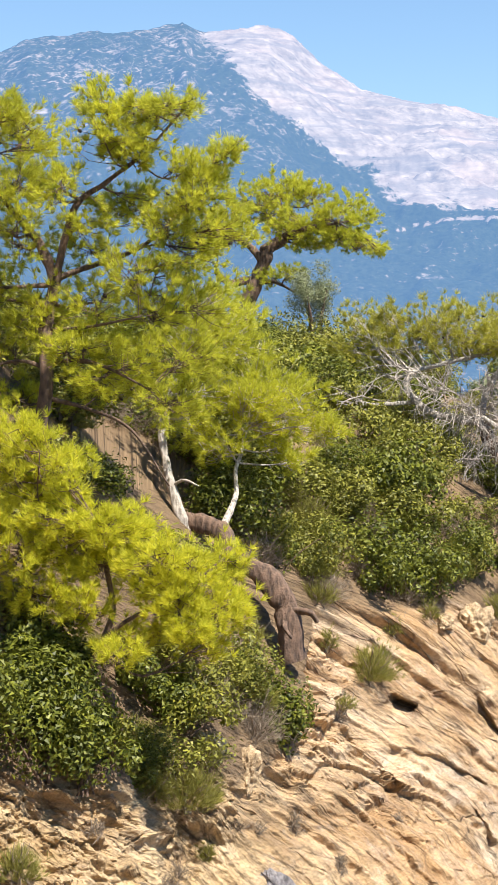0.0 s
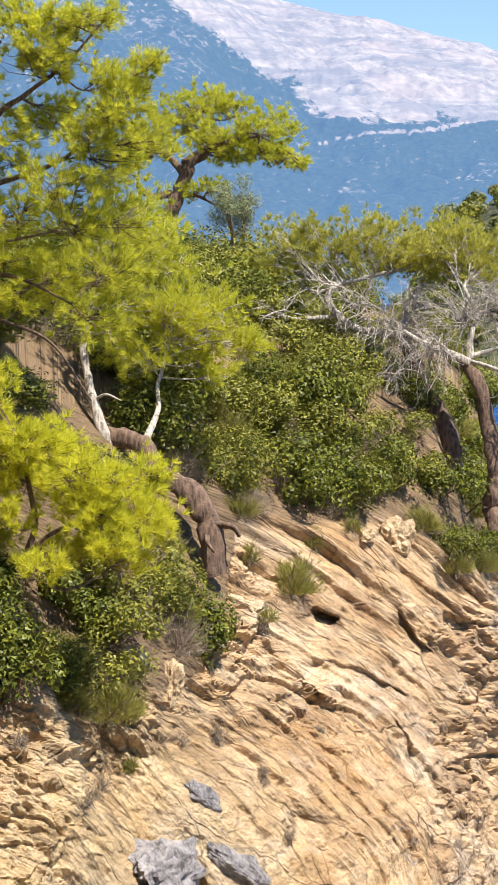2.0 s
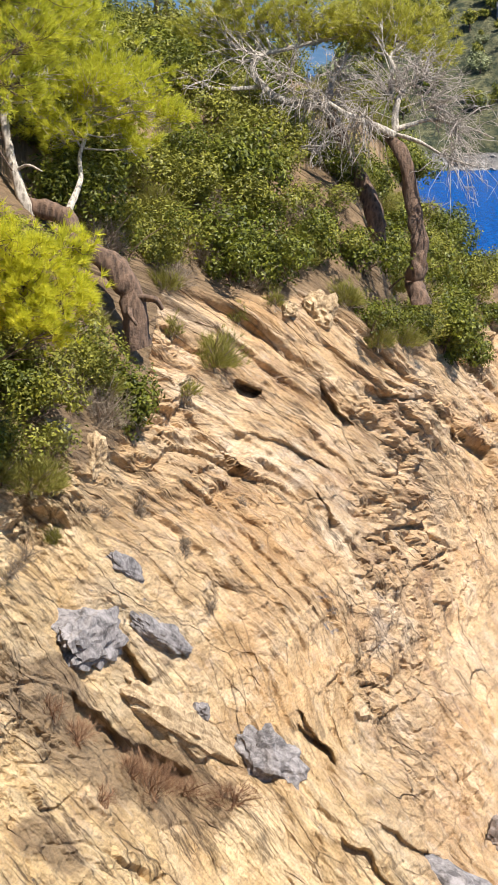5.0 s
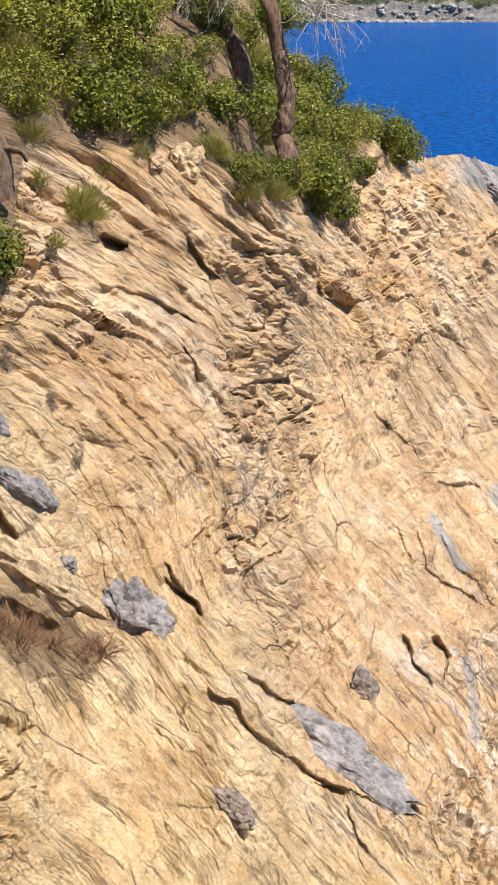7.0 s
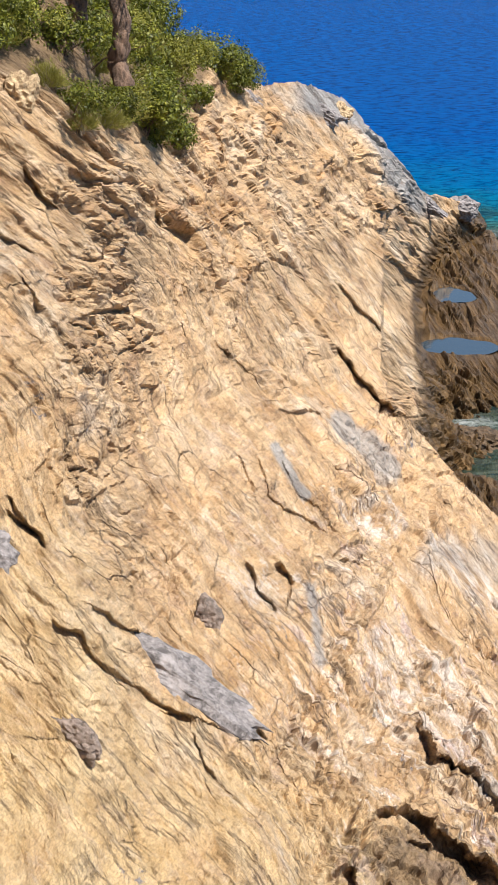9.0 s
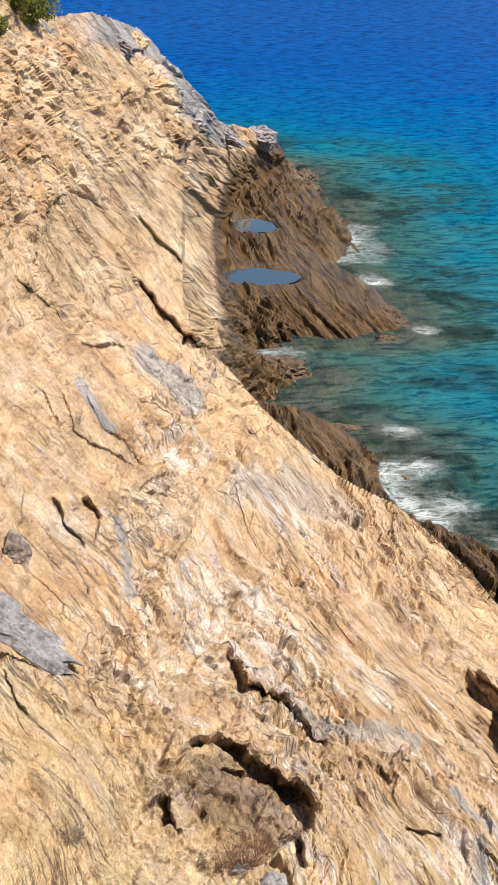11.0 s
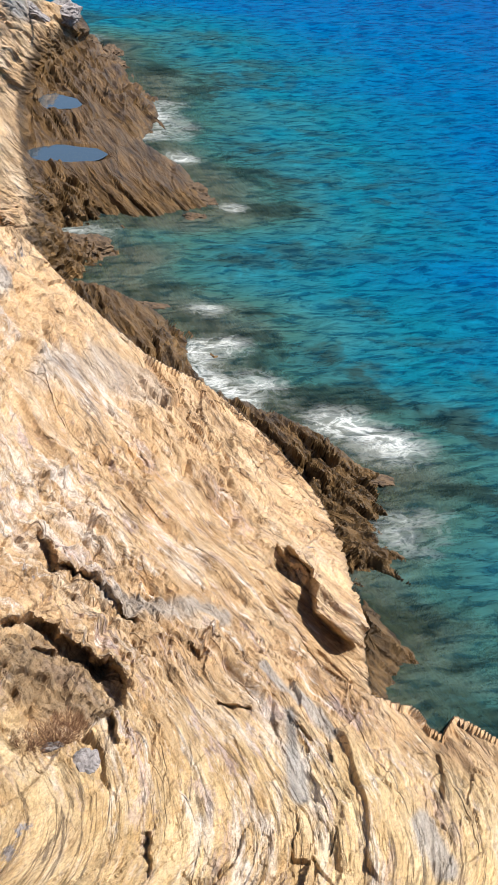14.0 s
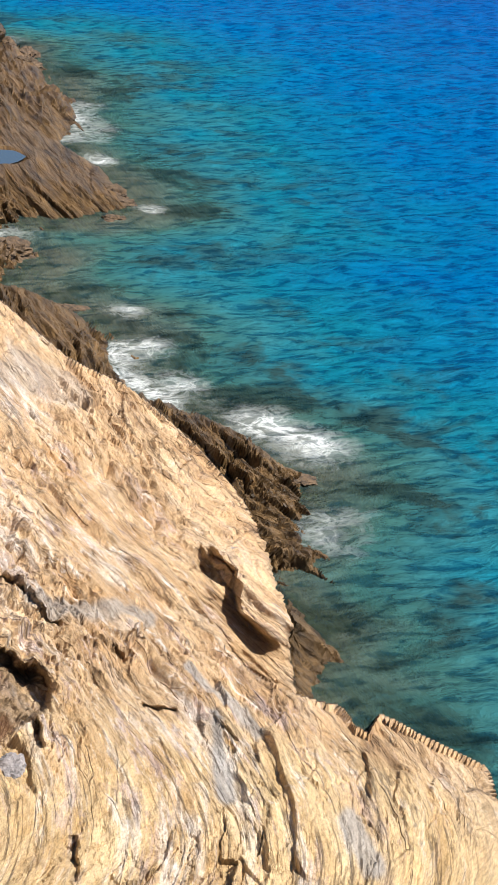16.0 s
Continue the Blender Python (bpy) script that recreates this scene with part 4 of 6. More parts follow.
SCRUB = leaf_material("scrub_leaves", (0.095, 0.10, 0.015), (0.33, 0.31, 0.042), 0.5, 0.25)
BROOM = leaf_material("broom_stems", (0.15, 0.145, 0.03), (0.38, 0.34, 0.075), 0.6, 0.25)
OLIVE = leaf_material("olive_leaves", (0.13, 0.15, 0.06), (0.36, 0.37, 0.20), 0.45, 0.25)
DRY = leaf_material("dry_grey_twigs", (0.15, 0.11, 0.075), (0.34, 0.27, 0.20), 0.8, 0.1)
DRY_RED = leaf_material("dry_reddish_twigs", (0.12, 0.055, 0.03), (0.34, 0.20, 0.11), 0.8, 0.1)
BARK = bark_material("pine_bark", (0.025, 0.016, 0.012), (0.17, 0.105, 0.07))
BARK_GREY = bark_material("weathered_grey_wood", (0.16, 0.135, 0.11), (0.50, 0.44, 0.37), 45)
DEAD_WOOD = bark_material("dead_grey_twigs", (0.17, 0.145, 0.125), (0.46, 0.40, 0.35), 60)
CONE = bark_material("pine_cone_scales", (0.02, 0.013, 0.008), (0.07, 0.045, 0.03), 80)


# ---- plants: parts ----
def part(name, me, parent, label=""):
    ob = new(name, me)
    ob.parent = parent
    if label:
        ob["label"] = label
    return ob


def stand(name, at, label, category, group="", kind=""):
    ob = new(name)
    ob.empty_display_size = 0.2
    ob.location = at
    return tagged(ob, label, category, group, kind)


def glide(points, n):
    """A smooth run of n points through the given ones."""
    p = np.array(points, float)
    p = np.vstack([2 * p[0] - p[1], p, 2 * p[-1] - p[-2]])
    u = np.linspace(0, len(p) - 3 - 1e-6, n)
    i = u.astype(int)
    t = (u - i)[:, None]
    a, b, c, d = p[i], p[i + 1], p[i + 2], p[i + 3]
    return 0.5 * (2 * b + (c - a) * t + (2 * a - 5 * b + 4 * c - d) * t ** 2 + (3 * b - a - 3 * c + d) * t ** 3)


def tube(path, r0, r1, sides=7, knobs=0.0):
    """A tapered limb round a path: vertices and quads."""
    p = np.asarray(path, float)
    n = len(p)
    t = np.gradient(p, axis=0)
    t /= np.linalg.norm(t, axis=1)[:, None] + 1e-9
    side = np.cross(t, (0.31, 0.22, 0.92))
    side /= np.linalg.norm(side, axis=1)[:, None] + 1e-9
    other = np.cross(t, side)
    r = np.linspace(r0, r1, n)
    a = np.linspace(0, 2 * math.pi, sides, endpoint=False)
    ring = side[:, None] * np.cos(a)[None, :, None] + other[:, None] * np.sin(a)[None, :, None]
    rr = r[:, None] * np.ones(sides)[None]
    if knobs:
        rr = rr * (1 + knobs * soft_noise((p[:, None] + ring * 0.05).reshape(-1, 3) * 9, 2).reshape(n, sides) + 0.6 * knobs * np.cos(a * 3 + 0.7)[None])
    v = (p[:, None] + ring * rr[:, :, None]).reshape(-1, 3)
    i = np.arange(n * sides).reshape(n, sides)
    j = np.roll(i, -1, axis=1)
    f = np.stack([i[:-1], j[:-1], j[1:], i[1:]], -1).reshape(-1, 4)
    tip = len(v)
    v = np.vstack([v, p[-1] + t[-1] * r1])
    cap = np.stack([i[-1], j[-1], np.full(sides, tip), np.full(sides, tip)], -1)
    return v, np.vstack([f, cap])


def gather(name, pieces, mat, flat=False):
    verts, faces, at = [], [], 0
    for v, f in pieces:
        verts.append(v)
        faces.append(f + at)
        at += len(v)
    v, f = np.vstack(verts), np.vstack(faces)
    if f.shape[1] == 4 and (f[:, 2] == f[:, 3]).any():
        flat_tri = f[:, 2] == f[:, 3]
        tri = np.vstack([f[:, :3], f[~flat_tri][:, [0, 2, 3]]])
        return mesh_of(name, v, tri, mat, flat)
    return mesh_of(name, v, f, mat, flat)


def unit(v):
    return v / (np.linalg.norm(v, axis=-1, keepdims=True) + 1e-9)


def tufts(rng, at, axis, count, length, width, spread):
    """Needles round each place: one thin triangle each."""
    n = len(at)
    way = unit(axis[:, None] + spread * rng.normal(size=(n, count, 3)))
    side = unit(np.cross(way, rng.normal(size=(n, count, 3)))) * width / 2
    ln = length * rng.uniform(0.7, 1.15, (n, count, 1))
    root = at[:, None] + way * ln * 0.05
    v = np.stack([root - side, root + side, root + way * ln], 2).reshape(-1, 3)
    return v, np.arange(len(v)).reshape(-1, 3)


def small_leaves(rng, at, facing, size, slim=0.5):
    """Leaves too small to fold: one triangle each."""
    n = len(at)
    f = unit(facing + 0.6 * rng.normal(size=(n, 3)))
    a = unit(np.cross(f, rng.normal(size=(n, 3))))
    b = np.cross(f, a) * size * slim
    a = a * size * rng.uniform(0.7, 1.3, (n, 1))
    v = np.stack([at - a + b, at - a - b, at + a * 1.2], 1).reshape(-1, 3)
    return v, np.arange(len(v)).reshape(-1, 3)


def leaves(rng, at, facing, size, slim=0.5):
    """Small folded leaves: a kite of two triangles each."""
    n = len(at)
    f = unit(facing + 0.55 * rng.normal(size=(n, 3)))
    a = unit(np.cross(f, rng.normal(size=(n, 3))))
    b = np.cross(f, a)
    s = size * rng.uniform(0.6, 1.25, (n, 1))
    v = np.stack([at - a * s, at + b * s * slim + f * s * 0.12, at + a * s, at - b * s * slim + f * s * 0.12], 1).reshape(-1, 3)
    return v, np.arange(len(v)).reshape(-1, 4)


def cone_mesh(size):
    base = np.array([(0, 0, 1.25), (0.62, 0, 0.3), (0, 0.62, 0.3), (-0.62, 0, 0.3), (0, -0.62, 0.3), (0.5, 0.1, -0.6), (0, 0.5, -0.6), (-0.5, 0, -0.6), (0, -0.5, -0.6), (0, 0, -0.95)])
    f = np.array([(0, 1, 2), (0, 2, 3), (0, 3, 4), (0, 4, 1), (1, 5, 2), (2, 5, 6), (2, 6, 3), (3, 6, 7), (3, 7, 4), (4, 7, 8), (4, 8, 1), (1, 8, 5), (9, 6, 5), (9, 7, 6), (9, 8, 7), (9, 5, 8)])
    return mesh_of("cone", base * size, f, CONE)


def pine(name, label, seed, trunks, clouds, needles=NEEDLES, length=0.125, width=0.0085, thick=1.0, cones=30, bare=0, bark=BARK, limb_bark=BARK):
    """A pine. trunks: (points, radius at the foot, radius at the end); clouds of needles: (place, half width, half height)."""
    rng = np.random.default_rng(seed)
    tree = stand(name, trunks[0][0][0], label, "pine tree")
    foot = np.array(trunks[0][0][0])
    wood = []
    for k, (pts, r0, r1, *own) in enumerate(trunks):
        pts = [tuple(np.array(pts[0]) - (0, 0, 0.5))] + list(pts) if k == 0 else pts
        path = glide(pts, 8 * len(pts))
        path = path + 0.35 * r0 * fractal(path * 1.7 + seed, 2, 0.5, seed)[:, None] * rng.normal(size=3)
        v, f = tube(path - foot, r0, r1, 14, 0.2)
        part("trunk" if k == 0 else "limb", gather("wood", [(v, f)], bark if k == 0 or own else limb_bark), tree)
        keep = path[len(path) // 3:] if k == 0 else path
        wood.append(np.c_[keep, np.linspace(r0, r1, len(path))[-len(keep):]])
    wood = np.vstack(wood)
    thin, at, axis, hang = [], [], [], []
    for (c, rx, rz) in clouds:
        c, rx, rz = np.array(c), rx * 1.18, rz * 1.18
        gap = np.linalg.norm((wood[:, :3] - c) * (1, 1, 1.3), axis=1) + 0.8 * np.maximum(wood[:, 2] - c[2], 0)
        w = wood[gap.argmin()]
        a, r = w[:3], min(w[3] * 0.55, 0.035)
        reach = np.linalg.norm(c - a)
        mid = (a + c) / 2 + rng.normal(size=3) * 0.10 * reach - np.array((0, 0, 0.08 * reach))
        branch = glide([a, mid, c], 9)
        v, f = tube(branch - foot, r, 0.007, 6, 0.1)
        part("branch", gather("wood", [(v, f)], limb_bark), tree)
        twigs = int((15 + 40 * rx * rz) * thick)
        for _ in range(twigs):
            d = unit(rng.normal(size=3)) * (rng.uniform(0.3, 1.0) ** 0.5 if rng.random() < 0.75 else rng.uniform(1.0, 1.45))
            end = c + d * (rx, rx, rz) + (0, 0, 0.12 * rz)
            start = branch[rng.integers(4, 9)]
            bend = (start + end) / 2 + rng.normal(size=3) * 0.06 - (0, 0, 0.04)
            path = glide([start, bend, end], 6)
            thin.append(tube(path - foot, 0.006, 0.002, 3))
            k = rng.integers(3, 6)
            u = rng.uniform(0.78, 1.0, k)
            u[0] = 1.0
            spot = path[(u * 5).astype(int)] + rng.normal(size=(k, 3)) * 0.045
            at.append(spot - foot)
            axis.append(unit(np.repeat([end - start], k, 0)) * 0.8 + (0, 0, 0.45))
            if rng.random() < cones / 1000:
                hang.append(path[rng.integers(2, 5)] - foot)
    at, axis = np.vstack(at), unit(np.vstack(axis))
    tagged(part("twig", gather("twig", thin, limb_bark), tree), kind="stuff")
    v, f = tufts(rng, at, axis, 28, length, width, 0.5)
    tagged(part("foliage", mesh_of("foliage", v, f, needles, True), tree), kind="stuff")
    if hang:
        shape = cone_mesh(0.036)
        for spot in hang[:60]:
            cone = part("cone", shape, tree)
            cone.location = spot
            cone.rotation_euler = rng.uniform(-1.3, 1.3, 3)
    return tree


def dead_spray(rng, start, way, reach, count, droop):
    """Bare forked twigs that spread from a limb's end."""
    out = []
    for _ in range(count):
        w = unit(np.array(way) + rng.normal(size=3) * 0.75)
        n = rng.uniform(0.5, 1.0) * reach
        s = np.array(start) + rng.normal(size=3) * 0.12 * reach
        pts = [s, s + w * n * 0.5 + rng.normal(size=3) * 0.07 * reach, s + w * n + (0, 0, -droop * n * rng.uniform(0.2, 1)) + rng.normal(size=3) * 0.08 * reach]
        path = glide(pts, 7)
        out.append(tube(path, 0.012, 0.004, 4))
        for _ in range(4):
            q = path[rng.integers(2, 7)]
            w2 = unit(w + rng.normal(size=3) * 0.9)
            m = n * rng.uniform(0.2, 0.45)
            out.append(tube(glide([q, q + w2 * m * 0.5 + rng.normal(size=3) * 0.03, q + w2 * m - (0, 0, droop * m * 0.6)], 5), 0.005, 0.002, 3))
    return out


def shrub(name, label, at, rx, rz, seed, kind="mastic", dense=1.0):
    """A shrub on the ground at a place: stems from the foot, foliage in uneven lobes."""
    rng = np.random.default_rng(seed)
    at = tuple(Vector(seat(at)) - Vector((0, 0, 0.04)))
    bush = stand(name, at, label, "shrub")
    lobes = [(0, 0, rz * 0.55, 0.75)] + [(*(rng.normal(size=2) * 0.45 * rx), rz * rng.uniform(0.35, 0.95), rng.uniform(0.35, 0.6)) for _ in range(8)]
    stems = []
    for x, y, z, r in lobes:
        stems.append(tube(glide([(rng.normal() * 0.06, rng.normal() * 0.06, -0.08), (x * 0.4 + rng.normal() * 0.05, y * 0.4, z * 0.45), (x, y, z)], 6), 0.02 * min(1, rx * 1.6), 0.004, 5))
    if kind in ("mastic", "scrub", "olive"):
        spots, out = [], []
        size = {"mastic": 0.030, "scrub": 0.028, "olive": 0.024}[kind]
        for x, y, z, r in lobes:
            n = int(1500 * dense * r * max(0.25, rx * rz * 1.6))
            d = unit(rng.normal(size=(n, 3)))
            rad = rng.uniform(0.35, 1.0, (n, 1)) ** 0.4
            rad = rad * (1 + 0.42 * soft_noise(d * 3.2 + seed + x * 9, seed)[:, None])
            p = d * rad * (rx * r, rx * r, rz * r * 0.8) + (x, y, z)
            spots.append(p)
            out.append(d + (0, 0, 0.5))
        p, o = np.vstack(spots), np.vstack(out)
        keep = p[:, 2] > -0.02
        v, f = small_leaves(rng, p[keep], o[keep], size, 0.62 if kind != "olive" else 0.35)
        mat = {"mastic": MASTIC, "scrub": SCRUB, "olive": OLIVE}[kind]
        tagged(part("stem", gather("stem", stems, BARK), bush), kind="stuff")
        tagged(part("foliage", mesh_of("foliage", v, f, mat, True), bush), kind="stuff")
    else:
        n = int((900 if kind == "broom" else 500) * dense * max(0.15, rx * rz * 3))
        d = unit(rng.normal(size=(n, 3)) * (1, 1, 0.75) + (0, 0, 0.55))
        d[:, 2] = np.abs(d[:, 2])
        lump = 1 + 0.35 * soft_noise(d * 2.6 + seed, seed)[:, None]
        tip = d * (rx, rx, rz) * lump * rng.uniform(0.55, 1.0, (n, 1))
        mat = {"broom": BROOM, "dry": DRY, "dry_red": DRY_RED}[kind]
        blade_at = tip * rng.uniform(0.5, 0.95, (n, 1))
        count = 7 if kind == "broom" else 4
        v, f = tufts(rng, blade_at, unit(tip + (0, 0, 0.4 * rz)), count, (0.13 if kind == "broom" else 0.16) * min(1, rx * 1.8 + 0.25), 0.006 if kind == "broom" else 0.005, 0.35 if kind == "broom" else 0.6)
        tagged(part("stem", gather("stem", stems + [tube(glide([(0, 0, -0.04), t * 0.5 + rng.normal(size=3) * 0.02, t], 4), 0.005, 0.002, 3) for t in tip[:24]], DRY if kind != "dry_red" else DRY_RED), bush), kind="stuff")
        tagged(part("foliage", mesh_of("foliage", v, f, mat, True), bush), kind="stuff")
    return bush


def olive_tree(at, wide, tall):
    rng = np.random.default_rng(401)
    tree = stand("olive_tree", at, "small grey-green olive tree on the ridge", "olive tree")
    for k in range(4):
        x, y = rng.normal(size=2) * 0.3 * wide
        part("trunk", gather("wood", [tube(glide([(x * 0.1, y * 0.1, -0.5), (x * 0.5, y * 0.5, tall * 0.3), (x * 1.4, y, tall * 0.7)], 10), 0.07, 0.015, 7, 0.1)], BARK), tree)
    spots, out = [], []
    for k in range(26):
        d = unit(rng.normal(size=3)) * rng.uniform(0.3, 1.0)
        c = np.array((d[0] * wide * 0.75, d[1] * wide * 0.75, tall * 0.68 + d[2] * tall * 0.3))
        e = unit(rng.normal(size=(420, 3)))
        spots.append(c + e * rng.uniform(0.3, 1.0, (420, 1)) * wide * 0.34)
        out.append(e + (0, 0, 0.5))
    v, f = leaves(rng, np.vstack(spots), np.vstack(out), 0.028, 0.3)
    tagged(part("foliage", mesh_of("foliage", v, f, OLIVE, True), tree), kind="stuff")
    return tree


# ---- the trees and shrubs ----
pine("pine_tree", "tall young pine with yellow-green needles and dark cones", 3, ([([(-5.99, 25.27, 18.74), (-5.99, 25.30, 19.92), (-5.90, 25.31, 20.82), (-5.80, 25.31, 21.24), (-5.97, 25.25, 21.72)], 0.100, 0.060), ([(-5.97, 25.25, 21.72), (-6.16, 25.18, 21.96), (-6.36, 24.89, 22.32), (-6.57, 24.68, 22.85)], 0.055, 0.020), ([(-5.82, 25.31, 21.24), (-5.55, 25.31, 22.12), (-5.13, 25.37, 22.45), (-4.68, 25.42, 22.79), (-4.11, 25.45, 23.34)], 0.050, 0.012), ([(-5.80, 25.31, 21.27), (-5.28, 25.62, 21.48), (-4.76, 25.91, 21.72), (-4.28, 26.06, 22.18), (-3.78, 26.19, 22.70)], 0.040, 0.012), ([(-5.91, 25.31, 20.65), (-5.34, 25.13, 20.67), (-4.73, 25.05, 20.78)], 0.030, 0.010), ([(-5.94, 25.31, 20.27), (-5.44, 25.22, 20.26), (-5.07, 25.09, 20.14), (-4.62, 25.08, 19.89)], 0.035, 0.010)] +
     [([(-5.95, 25.31, 19.82), (-5.43, 25.12, 19.69), (-4.86, 25.03, 19.42), (-4.39, 24.99, 18.73)], 0.030, 0.010), ([(-5.97, 25.30, 20.20), (-6.29, 25.23, 20.28), (-6.89, 25.07, 20.15)], 0.030, 0.010)]),
     ([((-6.35, 25.51, 23.21), 0.39, 0.28), ((-5.87, 24.67, 22.89), 0.37, 0.30), ((-5.56, 24.75, 22.35), 0.40, 0.27), ((-5.11, 24.98, 22.97), 0.37, 0.26), ((-4.89, 25.65, 23.28), 0.35, 0.22), ((-4.41, 25.55, 23.31), 0.33, 0.15), ((-5.10, 24.96, 23.27), 0.15, 0.20), ((-4.64, 25.21, 22.87), 0.34, 0.20), ((-4.05, 25.16, 22.54), 0.30, 0.20), ((-3.79, 25.54, 22.63), 0.19, 0.15), ((-3.97, 25.04, 22.19), 0.40, 0.23), ((-4.58, 25.75, 22.06), 0.49, 0.26), ((-5.10, 25.89, 22.15), 0.39, 0.25), ((-6.34, 25.65, 22.53), 0.42, 0.35), ((-6.37, 25.44, 21.74), 0.49, 0.38), ((-5.55, 25.91, 21.75), 0.42, 0.25), ((-4.73, 24.94, 21.39), 0.54, 0.30), ((-4.17, 25.36, 21.53), 0.51, 0.31)] +
     [((-3.94, 26.19, 21.93), 0.39, 0.25), ((-6.14, 25.58, 20.98), 0.49, 0.35), ((-5.30, 25.33, 20.95), 0.48, 0.31), ((-4.74, 26.09, 20.81), 0.53, 0.32), ((-4.12, 25.80, 20.93), 0.52, 0.31), ((-6.38, 25.59, 20.49), 0.42, 0.28), ((-5.42, 25.17, 20.46), 0.37, 0.20), ((-4.87, 25.16, 20.24), 0.47, 0.26), ((-4.24, 25.58, 20.30), 0.55, 0.31), ((-4.46, 25.17, 19.69), 0.47, 0.24), ((-5.26, 25.32, 19.91), 0.38, 0.19), ((-6.44, 25.76, 19.72), 0.42, 0.28), ((-6.67, 24.89, 21.24), 0.41, 0.41), ((-6.53, 24.46, 22.23), 0.40, 0.40), ((-6.23, 24.47, 23.24), 0.28, 0.20), ((-5.94, 24.72, 23.04), 0.28, 0.23), ((-5.97, 25.53, 22.48), 0.31, 0.21), ((-4.94, 25.20, 22.86), 0.28, 0.19)] +
     [((-4.64, 25.11, 23.31), 0.25, 0.16), ((-4.28, 24.93, 23.32), 0.24, 0.11), ((-5.44, 25.77, 23.55), 0.12, 0.16), ((-4.81, 25.31, 22.71), 0.26, 0.15), ((-3.89, 25.24, 22.42), 0.23, 0.15), ((-3.57, 25.07, 22.71), 0.14, 0.11), ((-4.07, 25.05, 22.14), 0.30, 0.18), ((-4.36, 25.16, 21.86), 0.35, 0.19), ((-4.85, 25.66, 22.30), 0.29, 0.18), ((-6.06, 24.74, 22.37), 0.30, 0.25), ((-6.16, 24.62, 21.82), 0.35, 0.28), ((-5.44, 25.34, 21.88), 0.31, 0.18), ((-4.56, 25.26, 21.25), 0.41, 0.23), ((-4.28, 26.20, 21.67), 0.40, 0.24), ((-3.59, 25.23, 21.82), 0.28, 0.18), ((-5.89, 25.35, 20.82), 0.36, 0.26), ((-5.39, 25.75, 21.00), 0.37, 0.24), ((-4.58, 25.47, 20.82), 0.38, 0.23)] +
     [((-4.37, 26.20, 21.03), 0.40, 0.24), ((-6.11, 25.23, 20.67), 0.31, 0.21), ((-5.64, 25.06, 20.41), 0.28, 0.15), ((-5.03, 25.40, 20.23), 0.36, 0.19), ((-4.17, 25.10, 20.36), 0.40, 0.23), ((-4.26, 25.55, 19.80), 0.36, 0.18), ((-5.27, 25.15, 20.03), 0.28, 0.14), ((-6.35, 25.69, 19.81), 0.32, 0.21), ((-6.90, 25.45, 21.17), 0.31, 0.31), ((-6.77, 25.00, 22.25), 0.31, 0.31)]), cones=60)
pine("pine_tree", "leaning pine with thick furrowed trunk sprawling along the ground", 5, [([(-3.38, 28.40, 16.65), (-3.54, 28.43, 17.07), (-3.81, 28.43, 17.38), (-4.07, 28.41, 17.58), (-4.33, 28.60, 17.92), (-4.82, 28.73, 18.03), (-5.33, 28.85, 18.11)], 0.190, 0.110), ([(-4.82, 28.72, 17.91), (-4.91, 28.73, 18.23), (-5.06, 28.83, 18.66), (-5.16, 28.93, 19.17), (-5.09, 29.16, 19.79), (-4.87, 29.40, 20.42)], 0.085, 0.030), ([(-5.03, 28.83, 18.52), (-4.83, 28.66, 18.62), (-4.61, 28.59, 18.54)], 0.030, 0.008), ([(-4.29, 28.61, 17.92), (-4.17, 28.95, 18.28), (-4.21, 29.47, 18.73), (-4.09, 30.02, 19.44)], 0.050, 0.020), ([(-3.43, 28.42, 16.84), (-3.23, 28.34, 16.83), (-3.06, 28.26, 16.81), (-2.99, 28.25, 16.70)], 0.060, 0.030, True), ([(-3.41, 28.41, 16.76), (-3.41, 28.20, 16.63), (-3.32, 28.09, 16.49)], 0.040, 0.020, True)],
     ([((-4.27, 29.16, 20.57), 0.47, 0.32), ((-4.09, 30.11, 20.25), 0.49, 0.33), ((-3.78, 30.20, 19.92), 0.53, 0.33), ((-3.24, 29.02, 19.60), 0.47, 0.27), ((-3.22, 30.28, 19.25), 0.37, 0.23), ((-3.87, 30.19, 19.35), 0.49, 0.26), ((-4.29, 29.73, 19.77), 0.48, 0.31), ((-4.55, 28.81, 19.86), 0.47, 0.30), ((-4.91, 29.95, 19.29), 0.45, 0.24), ((-4.27, 28.95, 19.15), 0.35, 0.20), ((-3.63, 30.22, 19.01), 0.33, 0.16), ((-4.10, 29.74, 20.89), 0.36, 0.24), ((-4.76, 28.78, 20.73), 0.43, 0.27), ((-4.39, 28.98, 21.19), 0.39, 0.28), ((-3.96, 29.73, 19.76), 0.40, 0.28), ((-4.61, 29.53, 20.70), 0.36, 0.24), ((-4.21, 29.85, 20.39), 0.36, 0.24), ((-3.94, 30.14, 19.74), 0.40, 0.24)] +
     [((-3.47, 29.20, 19.81), 0.35, 0.21), ((-2.83, 28.96, 19.25), 0.26, 0.16), ((-3.56, 30.18, 19.39), 0.37, 0.20), ((-3.92, 28.85, 19.70), 0.35, 0.22), ((-4.56, 29.98, 19.73), 0.37, 0.23), ((-4.73, 28.87, 19.51), 0.32, 0.18), ((-4.59, 29.86, 18.94), 0.27, 0.15), ((-3.36, 29.98, 18.81), 0.24, 0.12), ((-4.24, 30.02, 20.83), 0.27, 0.18), ((-4.70, 29.49, 20.67), 0.33, 0.21), ((-4.34, 29.99, 21.22), 0.31, 0.21), ((-3.79, 29.13, 19.68), 0.30, 0.21)]), cones=50, limb_bark=BARK_GREY)
